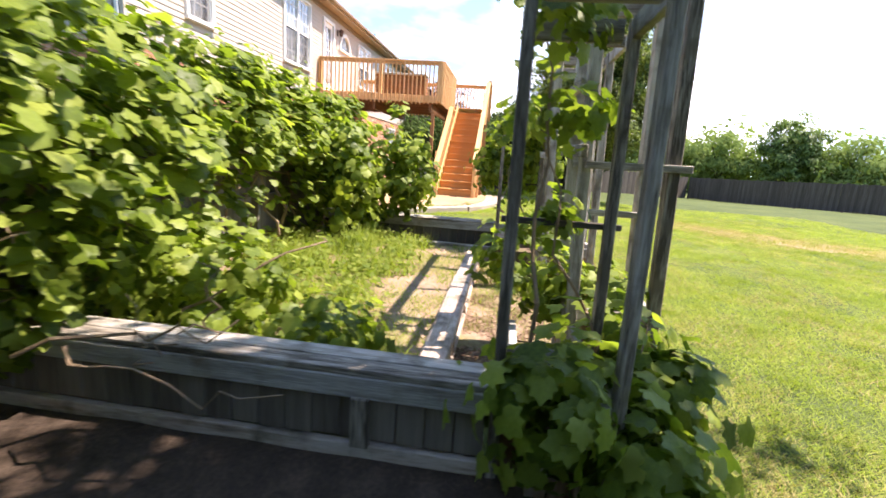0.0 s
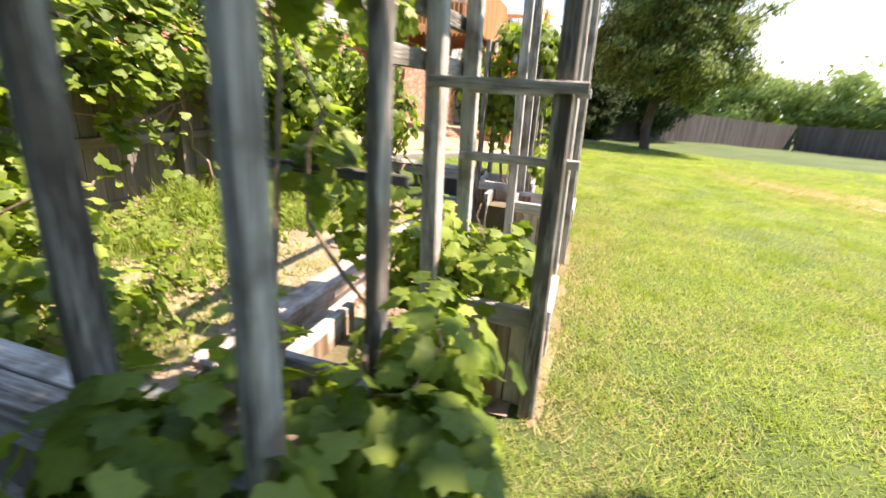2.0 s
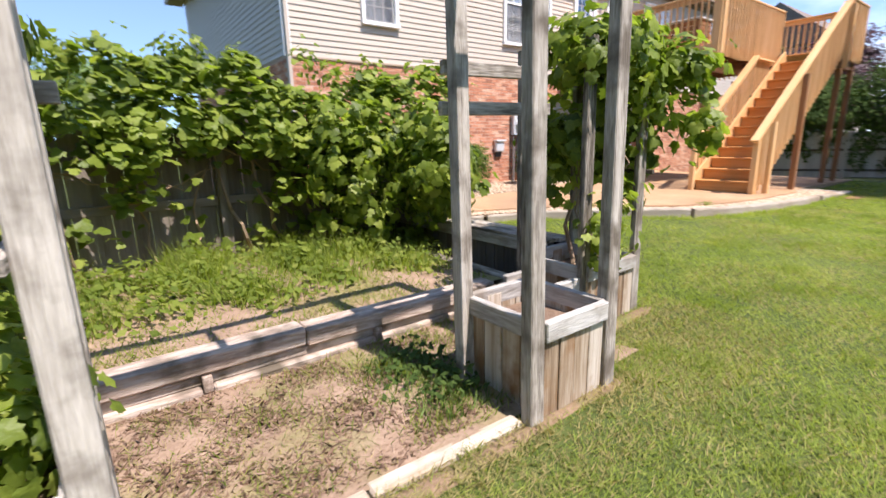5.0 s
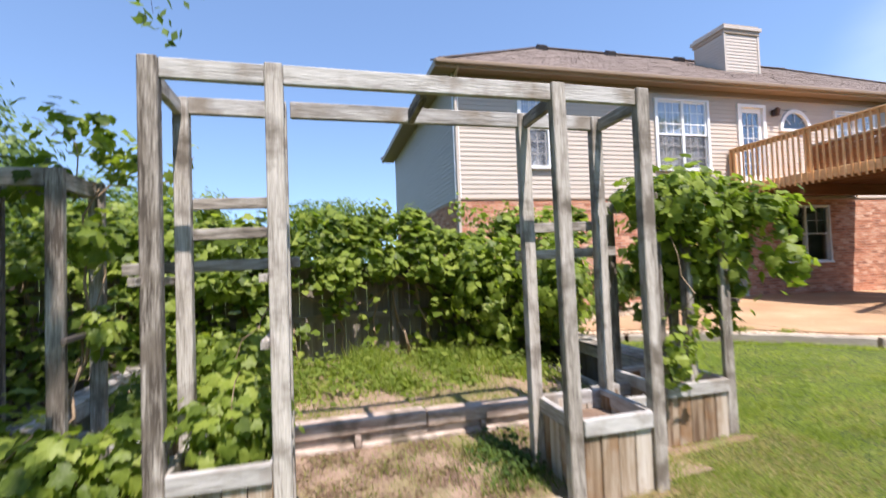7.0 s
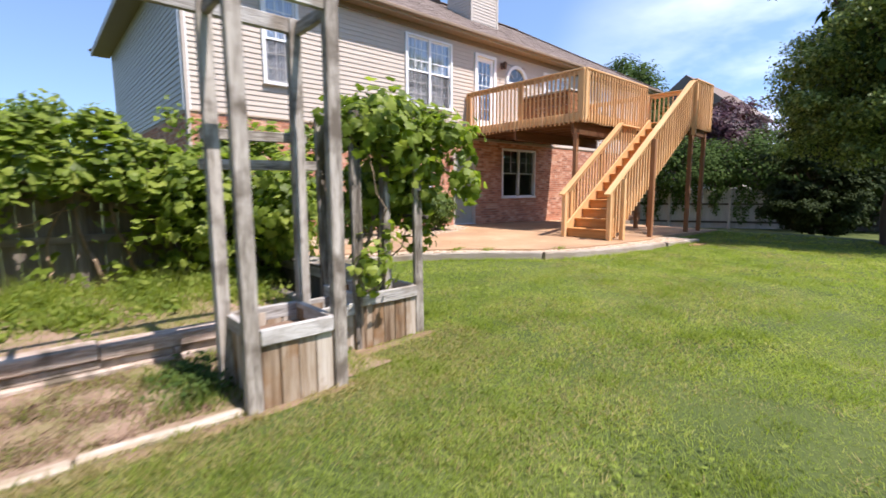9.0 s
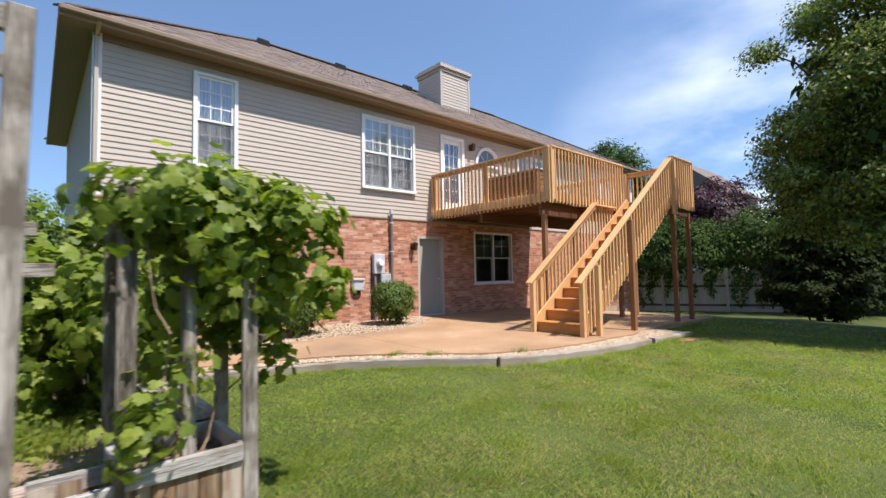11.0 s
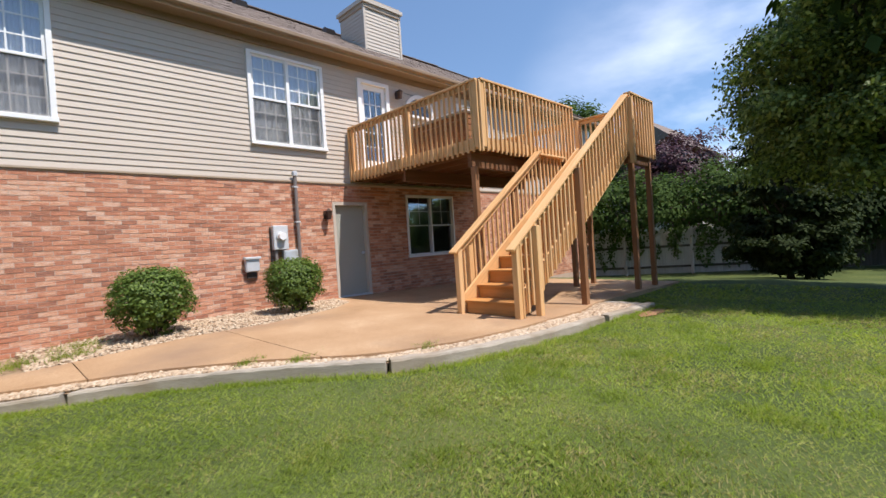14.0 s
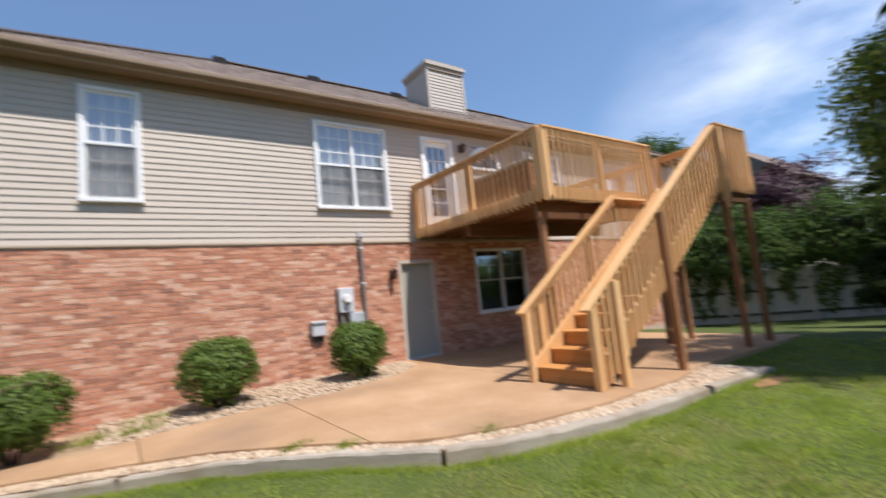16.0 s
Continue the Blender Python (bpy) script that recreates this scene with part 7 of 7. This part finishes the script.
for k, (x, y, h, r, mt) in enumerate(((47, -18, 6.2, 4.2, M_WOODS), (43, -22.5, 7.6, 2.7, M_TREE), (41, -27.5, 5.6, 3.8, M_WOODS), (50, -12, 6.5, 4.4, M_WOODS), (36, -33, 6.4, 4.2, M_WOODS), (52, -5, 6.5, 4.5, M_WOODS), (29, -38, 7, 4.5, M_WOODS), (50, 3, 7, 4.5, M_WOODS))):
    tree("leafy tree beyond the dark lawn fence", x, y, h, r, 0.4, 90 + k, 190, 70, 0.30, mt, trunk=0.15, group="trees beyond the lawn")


def fence_creepers():
    """Strands of creeper that hang down over the bleached fence."""
    rng = np.random.default_rng(131)
    p0, p1 = np.array([19.6, 12.0]), np.array([24.0, 3.8])
    side = np.array([-0.88, -0.47])
    c = thing("creeper", (22.0, 7.5, float(ground_z(22.0, 7.5)) + 0.5), "dark creeper strands hanging over the bleached fence", "creeper")
    for k in range(13):
        u = 0.3 + 0.68 * (k + rng.uniform(-0.35, 0.35)) / 13
        x, y = p0 + (p1 - p0) * u + side * 0.09
        z0 = float(ground_z(x, y))
        low = rng.uniform(0.1, 1.0)
        n = int(60 + 90 * (1.75 - low))
        z = z0 + low + (1.8 - low) * rng.random(n) ** 0.7
        sway = 0.1 * np.sin(z * 4 + k) + rng.normal(0, 0.045 + 0.09 * (z - z0 - low) / 1.7, n)
        way = (p1 - p0) / np.linalg.norm(p1 - p0)
        P = np.stack([x + way[0] * sway + rng.normal(0, 0.02, n), y + way[1] * sway + rng.normal(0, 0.02, n), z], 1)
        N = np.array([side[0], side[1], 0.5]) + rng.normal(0, 0.5, (n, 3))
        leaf_mass("strand", P, N, rng.uniform(0.07, 0.14, n), OVAL, M_DARK_TREE, c, "", 140 + k, 0.8)


fence_creepers()


def far_woods():
    """The woods along the skyline, told apart by nobody, and an added unseen row to the south."""
    rng = np.random.default_rng(101)
    P, N = [], []
    for k in range(120):
        a = radians(-70 + 215 * k / 120 + rng.uniform(-1, 1))
        dist = rng.uniform(75, 105)
        x, y = dist * math.cos(a), dist * math.sin(a)
        h = rng.uniform(7, 12)
        p, n = blob(rng, 340, (x, y, h * 0.45 - 0.5), (6.5, 6.5, h * 0.58), 0.6, 0.4)
        P.append(p)
        N.append(n)
    # nearer southern row, out of view, added to hold back low sky light
    for k in range(46):
        a = radians(-190 + 122 * k / 46 + rng.uniform(-1, 1))
        dist = rng.uniform(27, 32)
        h = rng.uniform(9, 13)
        p, n = blob(rng, 420, (dist * math.cos(a), dist * math.sin(a), h * 0.45 - 0.5), (3.2, 3.2, h * 0.58), 0.6, 0.4)
        P.append(p)
        N.append(n)
    P, N = np.concatenate(P), np.concatenate(N)
    k = P[:, 2] > -1
    tagged(leaf_mass("far_woods", P[k], N[k], rng.uniform(0.7, 1.3, int(k.sum())), OVAL, M_WOODS, None, "", 102, 0.3), "hazy green woods along the skyline, plus an added unseen southern row that blocks low sky", "woods")


far_woods()


def far_house():
    f = thing("far_house", (46, 15.5, 0), "distant house gable above the trees", "house")
    slab("wall", 42, 52, 11.6, 18.6, -1, 7.6, M_FAR_WALL, f, bev=0)
    bm = bmesh.new()
    v = [bm.verts.new(p) for p in ((41.5, 11.1, 7.5), (41.5, 19.1, 7.5), (52.5, 19.1, 7.5), (52.5, 11.1, 7.5), (41.5, 15.1, 10.7), (52.5, 15.1, 10.7))]
    for q in ((0, 1, 4), (2, 3, 5), (0, 4, 5, 3), (1, 2, 5, 4), (0, 3, 2, 1)):
        bm.faces.new([v[i] for i in q])
    part("roof", bm, M_ROOF, f)
    for y in (12.8, 16.2):
        slab("window", 41.93, 42.0, y, y + 1.1, 5.4, 6.8, M_DARK, f, bev=0)


far_house()


def overhanging_twigs():
    """Leafy twigs of the high shade tree that hang out over the garden."""
    t = [o for o in bpy.data.objects if o.name == "tree.001"][0]
    rng = np.random.default_rng(111)
    bm = bmesh.new()
    P, N = [], []
    for tip, n in (((-1.55, 4.75, 4.15), 26), ((-3.1, 4.2, 4.4), 40), ((-3.4, 3.6, 3.9), 40)):
        tube(bm, wander(rng, (tip[0] - 0.2, tip[1] - 0.5, 6.5), tip, 8, 0.04), np.linspace(0.014, 0.002, 9).tolist(), 5)
        c = np.array(tip)
        P.append(c + rng.normal(0, 1, (n, 3)) * np.array([0.16, 0.16, 0.12]))
        N.append(rng.normal(0, 1, (n, 3)) + np.array([0, 0, 0.6]))
    tube(bm, wander(rng, (-2.4, -0.6, 6.5), (-0.6, -1.6, 6.2), 8, 0.06), np.linspace(0.04, 0.008, 9).tolist(), 5)
    p, q = blob(rng, 50, (-0.5, -1.75, 6.2), (0.3, 0.4, 0.2), 0.1, 0.6)
    leaf_mass("bough", p, q, rng.uniform(0.12, 0.2, 50), OVAL, M_TREE, t, "", 114, 0.4)
    part("branch", bm, M_BARK, t)
    P, N = np.concatenate(P), np.concatenate(N)
    leaf_mass("twig_leaves", P, N, rng.uniform(0.10, 0.17, len(P)), OVAL, M_TREE, t, "", 112, 0.6)


overhanging_twigs()


# ---- bricks, the last and most numerous pieces ----
def bricks():
    rng = np.random.default_rng(7)
    lo, hi, near = [], [], []
    course, length = 0.0715, 0.2
    row = 0
    z = 0.02
    while z + 0.06 < BRICK_TOP - 0.03:
        shift = 0.105 * (row % 2)
        for a, b in gaps(WEST_X, EAST_X, z + 0.03, OPEN_LOW):
            first = math.floor((a - WEST_X - shift) / 0.21)
            k = first
            while True:
                x0 = WEST_X + shift + k * 0.21
                k += 1
                if x0 >= b - 0.02:
                    break
                x1 = min(x0 + length, b - 0.004)
                x0 = max(x0, a + 0.004)
                if x1 - x0 < 0.03:
                    continue
                out = rng.uniform(-0.004, 0.0035)
                if x1 - x0 > 0.199 and 5.6 < x0 < 8.9 and 0.75 < z < 2.1:
                    near.append((x0, z, out))
                else:
                    lo.append((x0, WALL_Y - 0.0045 + out, z))
                    hi.append((x1, WALL_Y + 0.03, z + 0.0605))
        k = 0
        while WALL_Y + 0.05 + shift + k * 0.21 + length < BACK_Y:
            y0 = WALL_Y + 0.05 + shift + k * 0.21
            out = rng.uniform(-0.004, 0.0035)
            lo.append((WEST_X - 0.0045 + out, y0, z))
            hi.append((WEST_X + 0.03, y0 + length, z + 0.0605))
            k += 1
        z += course
        row += 1
    me = block(0.2, 0.05, 0.0605, M_BRICK, 0.003)
    step = max(1, len(near) / 300)
    single = {int(i * step) for i in range(300)} if len(near) > 300 else set(range(len(near)))
    for i, (x0, zz, out) in enumerate(near):
        if i in single:
            part("brick", me, None, house, m=pose(x0 + 0.1, WALL_Y + 0.0205 + out, zz + 0.03))
        else:
            lo.append((x0, WALL_Y - 0.0045 + out, zz))
            hi.append((x0 + 0.2, WALL_Y + 0.03, zz + 0.0605))
    part("brickwork", many_boxes("brickwork", lo, hi), M_BRICK, house, "weathered red and pink brick courses", kind="stuff")


bricks()
